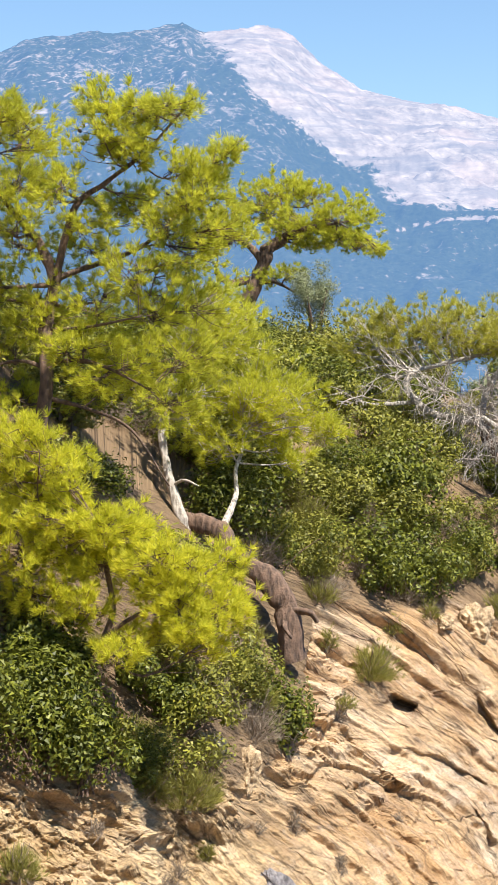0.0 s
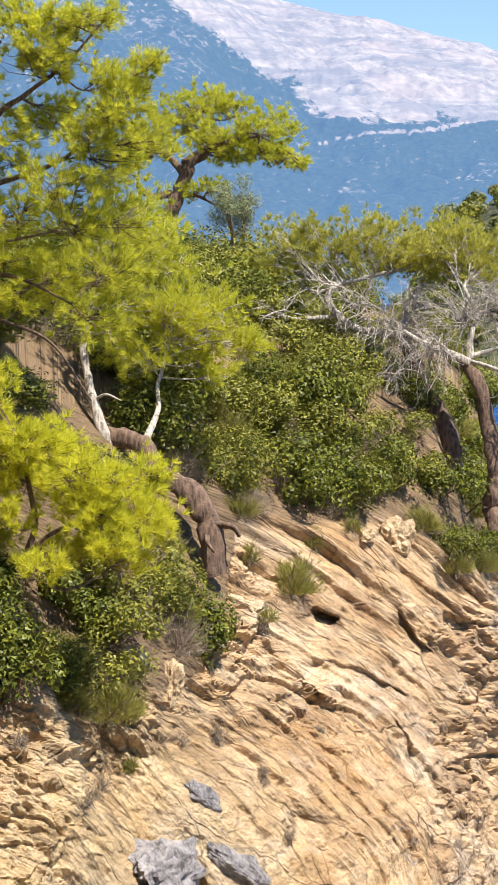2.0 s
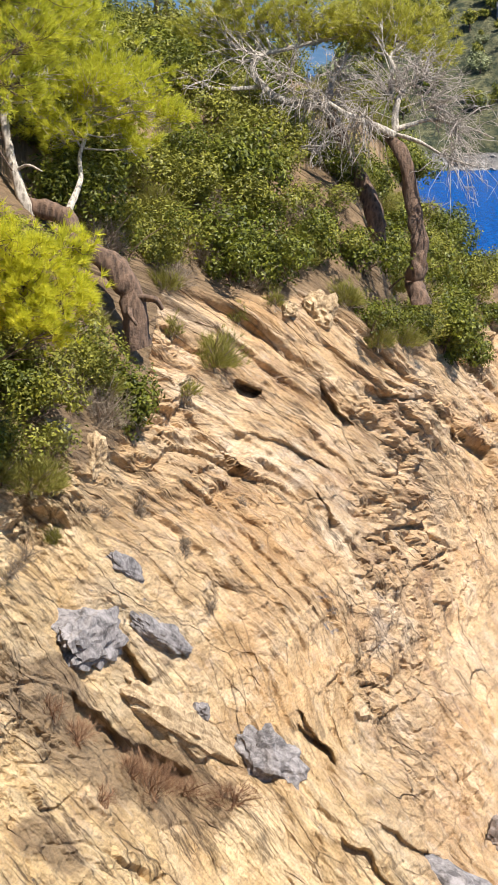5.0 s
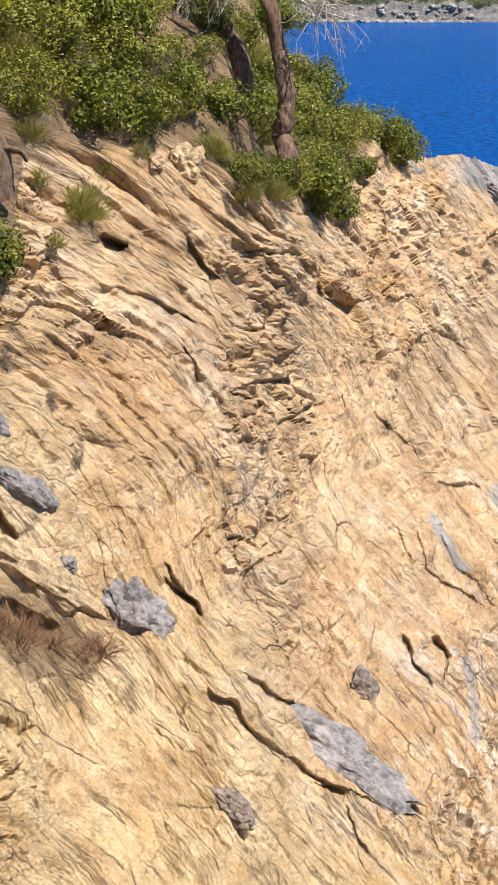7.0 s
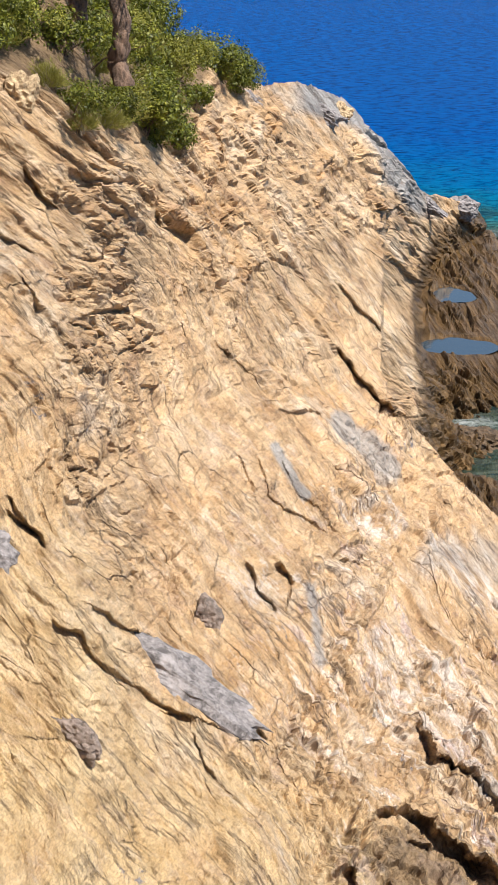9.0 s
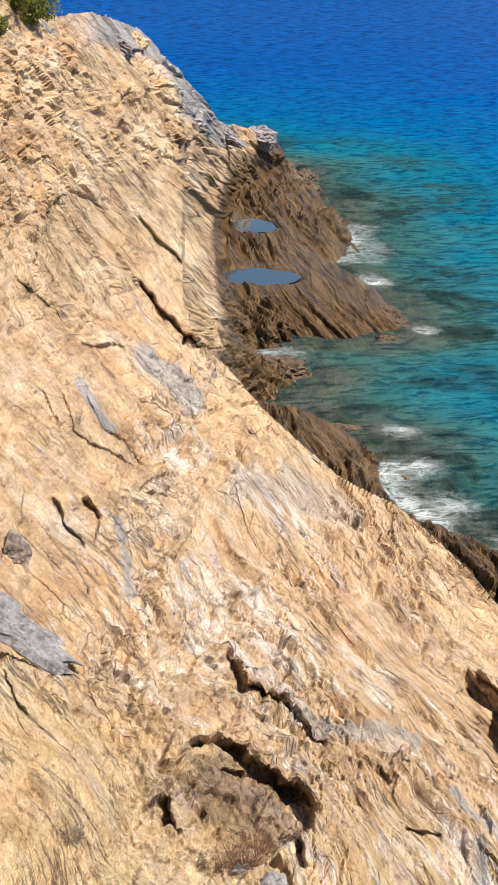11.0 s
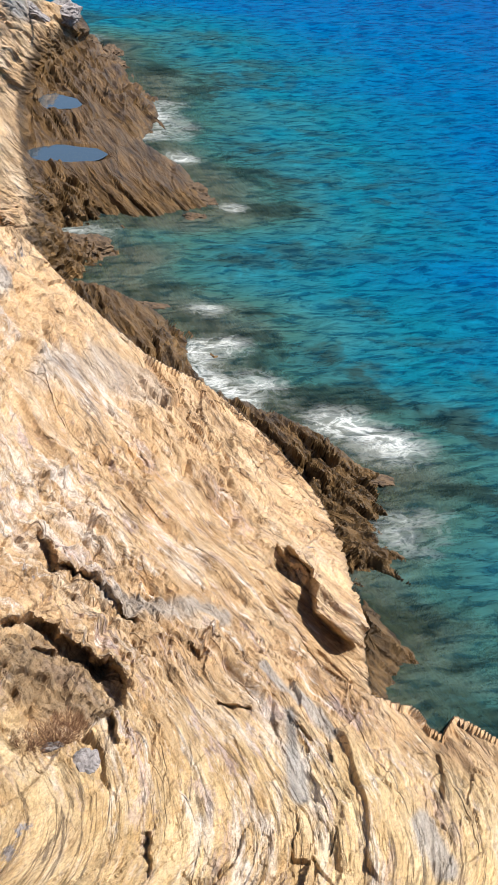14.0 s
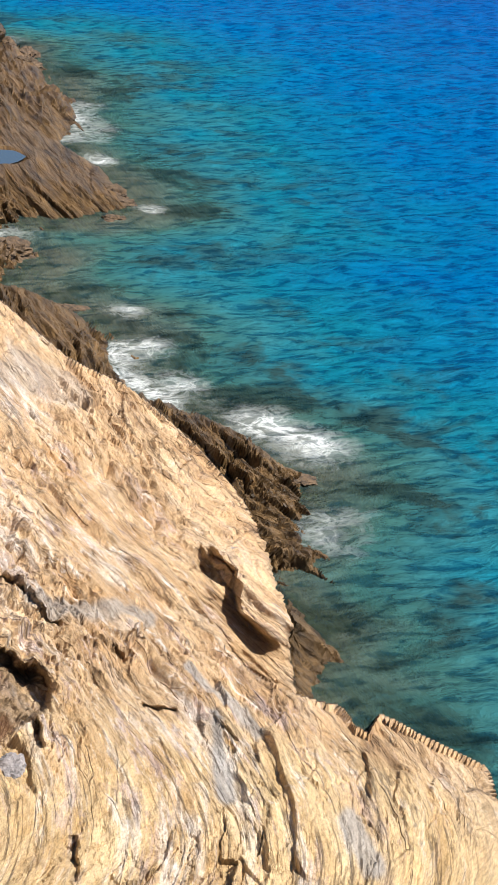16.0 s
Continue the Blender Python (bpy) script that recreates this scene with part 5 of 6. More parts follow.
pine("pine_tree", "low bushy pine with bright yellow-green needles", 7, [([(-4.71, 22.70, 16.17), (-4.70, 22.66, 16.53), (-4.90, 22.55, 16.79), (-4.77, 22.51, 17.08), (-4.61, 22.50, 17.48), (-4.65, 22.43, 17.95), (-4.73, 22.45, 18.44)], 0.065, 0.020), ([(-4.89, 22.55, 16.79), (-5.19, 22.53, 17.08), (-5.49, 22.51, 17.52), (-5.61, 22.53, 18.01)], 0.030, 0.012), ([(-4.72, 22.54, 17.20), (-4.35, 22.44, 17.45), (-3.91, 22.44, 17.63), (-3.53, 22.43, 17.94)], 0.028, 0.010), ([(-4.95, 22.54, 16.79), (-5.03, 22.65, 17.00), (-5.30, 22.75, 17.39)], 0.030, 0.012)],
     ([((-5.70, 22.51, 19.44), 0.36, 0.21), ((-5.22, 21.83, 19.27), 0.35, 0.20), ((-5.07, 22.20, 18.95), 0.32, 0.18), ((-5.60, 22.33, 18.89), 0.39, 0.23), ((-5.30, 22.32, 18.52), 0.41, 0.23), ((-4.93, 22.66, 18.49), 0.36, 0.19), ((-4.52, 22.47, 18.32), 0.36, 0.19), ((-4.08, 22.08, 18.13), 0.35, 0.20), ((-3.75, 22.32, 17.98), 0.35, 0.20), ((-3.52, 23.02, 17.88), 0.25, 0.17), ((-5.56, 22.08, 18.18), 0.35, 0.24), ((-5.19, 22.63, 18.06), 0.36, 0.23), ((-4.75, 22.96, 17.96), 0.37, 0.23), ((-4.19, 22.64, 17.74), 0.36, 0.21), ((-3.71, 22.78, 17.66), 0.36, 0.19), ((-5.45, 22.35, 17.72), 0.33, 0.18), ((-4.90, 22.13, 17.61), 0.29, 0.15), ((-4.06, 22.94, 17.27), 0.36, 0.17)] +
     [((-3.49, 22.55, 17.43), 0.27, 0.17), ((-4.49, 22.97, 18.43), 0.24, 0.15), ((-5.95, 21.96, 18.68), 0.35, 0.35), ((-4.42, 22.81, 17.16), 0.33, 0.15), ((-3.67, 22.84, 17.09), 0.27, 0.13), ((-5.97, 22.34, 19.52), 0.30, 0.30), ((-4.99, 22.32, 18.33), 0.35, 0.21), ((-5.47, 21.93, 19.52), 0.26, 0.15), ((-5.24, 22.68, 19.14), 0.27, 0.16), ((-5.09, 22.25, 18.94), 0.24, 0.13), ((-5.85, 22.41, 19.07), 0.29, 0.17), ((-5.16, 21.95, 18.55), 0.30, 0.17), ((-4.62, 22.01, 18.49), 0.26, 0.14), ((-4.61, 22.08, 18.40), 0.26, 0.14), ((-4.10, 22.89, 18.05), 0.27, 0.15), ((-3.96, 22.19, 17.87), 0.26, 0.15), ((-3.38, 23.11, 18.03), 0.19, 0.13), ((-5.54, 22.10, 18.22), 0.26, 0.18)] +
     [((-5.01, 22.46, 18.15), 0.27, 0.17), ((-4.73, 22.25, 18.03), 0.26, 0.17), ((-3.97, 22.69, 17.88), 0.27, 0.16), ((-3.78, 22.11, 17.69), 0.26, 0.14), ((-5.22, 22.17, 17.73), 0.24, 0.13), ((-5.08, 22.78, 17.41), 0.23, 0.11), ((-3.80, 22.19, 17.52), 0.26, 0.12), ((-3.35, 22.79, 17.52), 0.20, 0.13), ((-4.46, 22.31, 18.36), 0.18, 0.11), ((-5.98, 21.93, 18.57), 0.26, 0.26), ((-4.40, 21.86, 17.15), 0.24, 0.11), ((-3.68, 22.01, 17.32), 0.19, 0.10), ((-6.06, 22.69, 19.57), 0.23, 0.23), ((-5.06, 22.73, 18.15), 0.27, 0.16)]), needles=NEEDLES_YOUNG, cones=3)
pine("pine_tree", "old pine with flat rounded crown on a crooked trunk", 9, [([(-6.39, 46.05, 20.73), (-6.33, 46.05, 21.38), (-6.02, 46.06, 22.12), (-5.85, 46.06, 22.55), (-5.75, 46.05, 22.85), (-5.38, 46.08, 23.12)], 0.220, 0.120), ([(-5.85, 46.06, 22.58), (-6.12, 46.01, 22.86), (-6.34, 45.76, 23.04), (-6.88, 45.67, 23.24)], 0.100, 0.030), ([(-5.44, 46.08, 23.09), (-4.91, 45.82, 23.25), (-4.15, 45.69, 23.34)], 0.080, 0.030), ([(-6.02, 46.06, 22.18), (-6.68, 45.86, 22.19), (-6.91, 45.72, 22.40)], 0.100, 0.050), ([(-5.98, 46.06, 22.15), (-5.55, 45.82, 22.09), (-5.17, 45.67, 21.89)], 0.060, 0.020), ([(-5.56, 46.07, 23.04), (-5.45, 46.25, 23.48), (-5.51, 46.30, 23.98)], 0.060, 0.030)],
     ([((-6.21, 45.47, 23.94), 0.49, 0.27), ((-5.78, 46.01, 24.09), 0.56, 0.25), ((-5.19, 46.31, 24.03), 0.63, 0.25), ((-4.57, 46.27, 23.95), 0.56, 0.25), ((-3.92, 45.99, 23.80), 0.40, 0.27), ((-6.50, 46.54, 23.60), 0.57, 0.28), ((-5.81, 46.17, 23.61), 0.63, 0.28), ((-5.00, 45.61, 23.48), 0.68, 0.30), ((-4.26, 45.57, 23.39), 0.62, 0.27), ((-3.89, 46.90, 23.10), 0.41, 0.23), ((-3.71, 46.94, 22.94), 0.23, 0.13), ((-4.76, 46.75, 23.05), 0.57, 0.18), ((-6.69, 46.05, 23.26), 0.44, 0.25), ((-5.40, 45.81, 23.17), 0.50, 0.17), ((-4.15, 45.64, 22.97), 0.43, 0.20), ((-5.55, 45.77, 22.19), 0.35, 0.11), ((-6.86, 45.51, 22.86), 0.37, 0.25), ((-6.08, 46.55, 23.79), 0.38, 0.21)] +
     [((-5.41, 46.53, 24.38), 0.43, 0.19), ((-5.13, 46.43, 24.05), 0.47, 0.19), ((-4.44, 45.65, 23.57), 0.42, 0.19), ((-3.67, 45.86, 23.44), 0.30, 0.20), ((-6.73, 45.60, 23.42), 0.42, 0.20), ((-5.71, 46.65, 23.46), 0.47, 0.21), ((-4.90, 45.65, 23.24), 0.51, 0.22), ((-4.55, 46.58, 23.15), 0.47, 0.21), ((-3.95, 46.49, 23.00), 0.30, 0.17), ((-3.29, 46.37, 22.75), 0.17, 0.09), ((-4.94, 46.77, 23.26), 0.43, 0.13), ((-6.78, 45.56, 23.13), 0.33, 0.19), ((-4.98, 46.18, 22.89), 0.37, 0.13), ((-4.25, 45.72, 23.05), 0.32, 0.15), ((-5.22, 45.58, 22.33), 0.26, 0.08), ((-6.89, 45.21, 23.20), 0.28, 0.18)]), cones=6, width=0.011, length=0.13)
twisted = pine("pine_tree", "wind-bent pine with dark trunk and dead grey lower twigs", 11, [([(-0.12, 35.80, 17.36), (-0.33, 36.14, 17.90), (-0.60, 36.46, 18.42), (-0.76, 36.47, 18.86), (-0.90, 36.48, 19.21)], 0.170, 0.100), ([(-0.85, 36.48, 19.16), (-1.28, 36.37, 19.22), (-1.72, 36.35, 19.32), (-2.05, 36.24, 19.58), (-2.19, 36.33, 19.82), (-2.05, 36.44, 20.06), (-1.57, 36.77, 20.19), (-0.94, 36.99, 20.33)], 0.075, 0.030), ([(-2.05, 36.34, 19.53), (-2.82, 36.09, 19.52), (-3.19, 35.96, 19.70), (-3.61, 35.82, 19.66)], 0.035, 0.012), ([(-0.90, 36.48, 19.16), (-0.80, 36.79, 19.74), (-0.50, 37.00, 20.22)], 0.070, 0.030)],
     ([((-2.88, 37.31, 20.77), 0.50, 0.30), ((-2.45, 36.71, 20.51), 0.44, 0.30), ((-2.06, 36.80, 20.74), 0.49, 0.30), ((-1.66, 36.86, 21.03), 0.54, 0.28), ((-1.16, 36.41, 20.81), 0.49, 0.29), ((-0.69, 37.43, 21.02), 0.50, 0.30), ((-0.39, 36.42, 20.60), 0.54, 0.31), ((-1.30, 37.53, 20.44), 0.50, 0.22), ((-1.65, 36.54, 20.58), 0.49, 0.27), ((-0.88, 36.57, 20.52), 0.49, 0.25), ((-2.99, 37.30, 20.28), 0.45, 0.22), ((-3.28, 37.24, 20.58), 0.40, 0.25), ((-2.43, 36.58, 21.04), 0.30, 0.25), ((-2.99, 36.93, 20.99), 0.37, 0.22), ((-2.79, 36.87, 20.23), 0.33, 0.22), ((-2.24, 37.19, 20.52), 0.38, 0.23), ((-1.50, 36.58, 20.88), 0.41, 0.21), ((-1.08, 37.37, 20.56), 0.38, 0.23)] +
     [((-0.41, 37.58, 20.89), 0.38, 0.23), ((-0.35, 37.24, 20.50), 0.41, 0.24), ((-1.13, 37.49, 20.40), 0.38, 0.17), ((-1.69, 37.48, 20.80), 0.38, 0.21), ((-0.63, 36.85, 20.52), 0.37, 0.19), ((-3.31, 37.27, 20.48), 0.34, 0.17), ((-3.00, 37.27, 20.72), 0.30, 0.19), ((-2.54, 37.01, 20.94), 0.22, 0.19)]), needles=NEEDLES_DULL, cones=130, limb_bark=BARK_GREY)
leaning = pine("pine_tree", "wind-bent pine with reddish furrowed trunk and bare branches", 13, [([(0.63, 35.21, 16.42), (0.68, 35.26, 16.89), (0.61, 35.30, 17.37), (0.48, 35.33, 17.89), (0.30, 35.36, 18.41), (0.18, 35.38, 18.79)], 0.165, 0.100), ([(0.21, 35.38, 18.74), (-0.21, 35.28, 18.94), (-0.59, 35.18, 19.09), (-0.86, 35.18, 19.28)], 0.070, 0.030), ([(0.24, 35.38, 18.79), (0.26, 35.49, 19.25), (0.36, 35.80, 19.53), (0.09, 36.00, 20.01)], 0.060, 0.030), ([(0.25, 35.38, 18.74), (0.63, 35.17, 18.62), (1.08, 34.95, 18.37), (1.54, 34.92, 18.22)], 0.040, 0.012), ([(0.24, 35.38, 18.83), (0.83, 35.58, 18.96), (1.39, 35.65, 18.85), (1.87, 35.73, 18.65)], 0.045, 0.012)],
     [((-0.00, 36.06, 20.68), 0.48, 0.29), ((0.48, 36.77, 20.58), 0.49, 0.30), ((0.86, 36.44, 20.28), 0.39, 0.24), ((0.28, 36.11, 20.20), 0.48, 0.19), ((-0.30, 36.70, 20.31), 0.44, 0.20), ((-0.09, 36.76, 20.99), 0.35, 0.25), ((-0.29, 36.77, 20.63), 0.37, 0.22), ((0.79, 36.74, 20.69), 0.37, 0.22), ((0.97, 36.48, 20.05), 0.29, 0.18), ((0.36, 36.53, 20.47), 0.37, 0.15), ((-0.20, 36.42, 20.45), 0.33, 0.15), ((0.17, 36.32, 20.88), 0.26, 0.18)], needles=NEEDLES_DULL, cones=130, limb_bark=BARK_GREY)
sprays = {0: [], 1: []}
sprays[0].append(((-1.28, 36.27, 19.37), (0.00, -0.2, -0.10), 0.90, 44, 0.50))
sprays[0].append(((-0.89, 36.28, 19.26), (0.20, -0.2, -0.30), 0.80, 44, 0.60))
sprays[0].append(((-1.66, 36.26, 19.66), (-0.20, -0.2, 0.30), 0.80, 30, 0.20))
sprays[0].append(((-2.23, 36.23, 20.06), (-0.30, -0.2, 0.30), 0.80, 27, 0.10))
sprays[0].append(((-0.69, 36.29, 19.64), (0.30, -0.2, 0.20), 0.80, 37, 0.30))
sprays[0].append(((-1.09, 36.15, 18.49), (0.00, -0.2, -0.60), 0.70, 27, 0.50))
sprays[0].append(((-2.99, 35.87, 19.60), (-0.40, -0.2, 0.00), 0.60, 13, 0.20))
sprays[1].append(((-0.31, 35.18, 18.99), (-0.20, -0.2, -0.30), 0.80, 37, 0.60))
sprays[1].append(((0.27, 35.50, 19.54), (0.20, -0.2, 0.40), 0.80, 40, 0.20))
sprays[1].append(((0.83, 35.48, 19.24), (0.60, -0.2, 0.20), 0.90, 44, 0.20))
sprays[1].append(((1.20, 35.46, 18.86), (0.50, -0.2, 0.00), 0.80, 37, 0.50))
sprays[1].append(((1.08, 34.95, 18.41), (0.40, -0.2, -0.40), 0.70, 23, 0.80))
sprays[1].append(((0.07, 35.29, 19.36), (-0.20, -0.2, 0.20), 0.70, 30, 0.20))
sprays[1].append(((0.65, 35.59, 19.72), (0.30, -0.2, 0.40), 0.70, 30, 0.10))
shrub("mastic_shrub", "dense dark green evergreen shrub with small leathery leaves", (-5.35, 21.71, 15.87), 0.76, 1.16, 101, "mastic")
shrub("mastic_shrub", "dense dark green evergreen shrub with small leathery leaves", (-4.87, 22.06, 15.69), 0.43, 0.70, 102, "mastic")
shrub("broom_shrub", "olive-green broom shrub with fine upright stems", (-4.19, 24.48, 14.99), 0.58, 0.61, 103, "broom")
shrub("broom_shrub", "olive-green broom shrub with fine upright stems", (-4.59, 24.15, 15.18), 0.40, 0.57, 104, "broom")
shrub("mastic_shrub", "dense dark green evergreen shrub with small leathery leaves", (-3.35, 27.15, 15.12), 0.37, 0.89, 105, "mastic")
shrub("broom_shrub", "olive-green broom shrub with fine upright stems", (-3.69, 27.01, 15.72), 0.41, 0.42, 106, "broom")
shrub("broom_shrub", "olive-green broom shrub with fine upright stems", (-3.98, 26.50, 16.17), 0.36, 0.41, 107, "broom")
shrub("scrub_bush", "mid-green leafy scrub on the earthy slope", (-4.23, 24.87, 15.83), 0.41, 0.46, 108, "scrub")
shrub("broom_shrub", "olive-green broom shrub with fine upright stems", (-5.37, 20.97, 14.93), 0.30, 0.45, 109, "broom")
shrub("mastic_shrub", "dense dark green evergreen shrub with small leathery leaves", (-5.18, 22.08, 16.17), 0.43, 0.47, 110, "mastic")
shrub("scrub_bush", "mid-green leafy scrub on the earthy slope", (-4.71, 22.51, 15.89), 0.38, 0.42, 111, "scrub")
shrub("broom_shrub", "olive-green broom shrub with fine upright stems", (-4.68, 24.32, 15.61), 0.40, 0.51, 112, "broom")
shrub("mastic_shrub", "dense dark green evergreen shrub with small leathery leaves", (-4.48, 24.75, 15.96), 0.41, 0.52, 113, "mastic")
shrub("scrub_bush", "mid-green leafy scrub on the earthy slope", (-4.14, 25.20, 16.11), 0.35, 0.46, 114, "scrub")
shrub("mastic_shrub", "dense dark green evergreen shrub with small leathery leaves", (-4.80, 24.65, 16.34), 0.41, 0.52, 115, "mastic")
shrub("mastic_shrub", "dense dark green evergreen shrub with small leathery leaves", (-5.12, 22.72, 16.66), 0.38, 0.54, 116, "mastic")
shrub("mastic_shrub", "dense dark green evergreen shrub with small leathery leaves", (-5.48, 22.40, 16.89), 0.44, 0.53, 117, "mastic")
shrub("scrub_bush", "mid-green leafy scrub on the earthy slope", (-5.71, 22.59, 17.30), 0.38, 0.48, 118, "scrub")
shrub("scrub_bush", "mid-green leafy scrub on the earthy slope", (-4.41, 25.21, 16.52), 0.35, 0.46, 119, "scrub")
shrub("dry_shrub", "dry grey twiggy shrub on bare rock", (-4.10, 26.89, 16.48), 0.37, 0.42, 120, "dry")
shrub("broom_shrub", "olive-green broom shrub with fine upright stems", (-3.89, 28.01, 16.49), 0.31, 0.36, 121, "broom")
shrub("dry_shrub", "dry grey twiggy shrub on bare rock", (-3.87, 25.69, 15.78), 0.35, 0.40, 122, "dry")
shrub("broom_shrub", "olive-green broom shrub with fine upright stems", (-4.02, 24.81, 15.48), 0.34, 0.33, 123, "broom")
shrub("broom_shrub", "olive-green broom shrub with fine upright stems", (-3.94, 24.35, 14.37), 0.12, 0.18, 124, "broom")
shrub("dry_shrub", "dry grey twiggy shrub on bare rock", (-4.15, 22.68, 14.43), 0.22, 0.18, 125, "dry")
shrub("dry_shrub", "dry grey twiggy shrub on bare rock", (-4.73, 21.90, 15.21), 0.15, 0.18, 126, "dry")
shrub("dry_shrub", "dry grey twiggy shrub on bare rock", (-3.14, 26.43, 14.25), 0.18, 0.17, 127, "dry")
shrub("dry_shrub", "dry grey twiggy shrub on bare rock", (-3.45, 25.27, 14.50), 0.18, 0.15, 128, "dry")
shrub("dry_shrub", "dry grey twiggy shrub on bare rock", (-2.63, 26.98, 13.60), 0.15, 0.18, 129, "dry")
shrub("broom_shrub", "olive-green broom shrub with fine upright stems", (-3.01, 29.89, 16.16), 0.20, 0.37, 130, "broom")
shrub("broom_shrub", "olive-green broom shrub with fine upright stems", (-2.20, 31.79, 16.12), 0.22, 0.37, 131, "broom")
shrub("broom_shrub", "olive-green broom shrub with fine upright stems", (-2.33, 31.26, 15.85), 0.15, 0.19, 132, "broom")
shrub("broom_shrub", "olive-green broom shrub with fine upright stems", (-2.75, 29.12, 15.40), 0.26, 0.27, 133, "broom")
shrub("broom_shrub", "olive-green broom shrub with fine upright stems", (-3.23, 30.66, 16.72), 0.37, 0.40, 134, "broom")
shrub("dry_shrub", "dry grey twiggy shrub on bare rock", (-2.02, 32.48, 16.54), 0.35, 0.42, 135, "dry")
shrub("dry_shrub", "dry grey twiggy shrub on bare rock", (-2.69, 32.14, 16.93), 0.35, 0.50, 136, "dry")
shrub("broom_shrub", "olive-green broom shrub with fine upright stems", (-1.68, 32.53, 16.25), 0.22, 0.38, 137, "broom")
shrub("mastic_shrub", "dense dark green evergreen shrub with small leathery leaves", (-1.73, 32.75, 16.51), 0.66, 0.88, 138, "mastic")
shrub("mastic_shrub", "dense dark green evergreen shrub with small leathery leaves", (-2.32, 32.27, 16.66), 0.52, 0.66, 139, "mastic")
shrub("mastic_shrub", "dense dark green evergreen shrub with small leathery leaves", (-1.06, 33.98, 16.75), 0.55, 0.70, 140, "mastic")
shrub("mastic_shrub", "dense dark green evergreen shrub with small leathery leaves", (-0.34, 34.67, 16.57), 0.56, 0.62, 141, "mastic")
shrub("broom_shrub", "olive-green broom shrub with fine upright stems", (0.30, 34.37, 15.38), 0.56, 0.49, 142, "broom")
shrub("broom_shrub", "olive-green broom shrub with fine upright stems", (-0.07, 34.04, 15.40), 0.37, 0.53, 143, "broom")
shrub("broom_shrub", "olive-green broom shrub with fine upright stems", (0.58, 34.63, 15.46), 0.42, 0.62, 144, "broom")
shrub("broom_shrub", "olive-green broom shrub with fine upright stems", (-0.61, 33.93, 16.10), 0.41, 0.44, 145, "broom")
shrub("mastic_shrub", "dense dark green evergreen shrub with small leathery leaves", (1.15, 35.15, 14.97), 0.48, 0.86, 146, "mastic")
shrub("mastic_shrub", "dense dark green evergreen shrub with small leathery leaves", (1.43, 40.21, 15.12), 0.49, 0.83, 147, "mastic")
shrub("mastic_shrub", "dense dark green evergreen shrub with small leathery leaves", (0.42, 43.50, 17.43), 0.58, 0.67, 148, "mastic")
shrub("mastic_shrub", "dense dark green evergreen shrub with small leathery leaves", (1.31, 42.90, 16.07), 0.58, 0.93, 149, "mastic")
shrub("scrub_bush", "mid-green leafy scrub on the earthy slope", (0.22, 34.87, 16.34), 0.38, 0.54, 150, "scrub")
shrub("mastic_shrub", "dense dark green evergreen shrub with small leathery leaves", (1.66, 38.76, 14.44), 0.42, 0.60, 151, "mastic")
shrub("mastic_shrub", "dense dark green evergreen shrub with small leathery leaves", (1.14, 35.79, 15.35), 0.44, 0.55, 152, "mastic")
shrub("mastic_shrub", "dense dark green evergreen shrub with small leathery leaves", (3.47, 48.10, 14.33), 0.55, 0.87, 153, "mastic")
shrub("broom_shrub", "olive-green broom shrub with fine upright stems", (2.99, 46.77, 14.73), 0.38, 0.48, 154, "broom")
shrub("broom_shrub", "olive-green broom shrub with fine upright stems", (2.11, 44.14, 15.44), 0.36, 0.57, 155, "broom")
shrub("broom_shrub", "olive-green broom shrub with fine upright stems", (2.45, 43.78, 14.66), 0.24, 0.25, 156, "broom")
shrub("dry_brush", "dry reddish-brown brush in a rock hollow", (2.27, 39.17, 13.61), 0.23, 0.20, 157, "dry_red")
shrub("scrub_bush", "mid-green leafy scrub on the earthy slope", (1.90, 45.08, 16.29), 0.43, 0.69, 158, "scrub")
shrub("mastic_shrub", "dense dark green evergreen shrub with small leathery leaves", (1.33, 44.08, 16.62), 0.47, 0.90, 159, "mastic")
shrub("mastic_shrub", "dense dark green evergreen shrub with small leathery leaves", (2.28, 45.21, 15.69), 0.37, 0.52, 160, "mastic")
shrub("mastic_shrub", "dense dark green evergreen shrub with small leathery leaves", (1.16, 44.07, 16.85), 0.36, 0.79, 161, "mastic")
shrub("dry_brush", "dry reddish-brown brush in a rock hollow", (-2.83, 24.32, 11.25), 0.52, 0.56, 162, "dry_red")
shrub("dry_brush", "dry reddish-brown brush in a rock hollow", (-3.47, 22.68, 12.46), 0.36, 0.31, 163, "dry_red")
shrub("dry_brush", "dry reddish-brown brush in a rock hollow", (-1.95, 25.40, 10.76), 0.44, 0.28, 164, "dry_red")
shrub("dry_shrub", "dry grey twiggy shrub on bare rock", (-2.29, 26.82, 12.86), 0.15, 0.21, 165, "dry")
shrub("dry_brush", "dry reddish-brown brush in a rock hollow", (-3.21, 22.58, 11.78), 0.29, 0.19, 166, "dry_red")
shrub("broom_shrub", "olive-green broom shrub with fine upright stems", (-3.93, 24.37, 14.39), 0.14, 0.23, 167, "broom")
shrub("dry_shrub", "dry grey twiggy shrub on bare rock", (-4.24, 23.97, 14.21), 0.24, 0.29, 168, "dry")
shrub("dry_shrub", "dry grey twiggy shrub on bare rock", (-3.16, 26.52, 14.34), 0.18, 0.21, 169, "dry")
shrub("dry_shrub", "dry grey twiggy shrub on bare rock", (-3.63, 24.71, 14.67), 0.15, 0.16, 170, "dry")
shrub("dry_shrub", "dry grey twiggy shrub on bare rock", (-1.98, 28.64, 13.91), 0.14, 0.15, 171, "dry")
shrub("dry_shrub", "dry grey twiggy shrub on bare rock", (-2.63, 27.06, 13.68), 0.13, 0.18, 172, "dry")
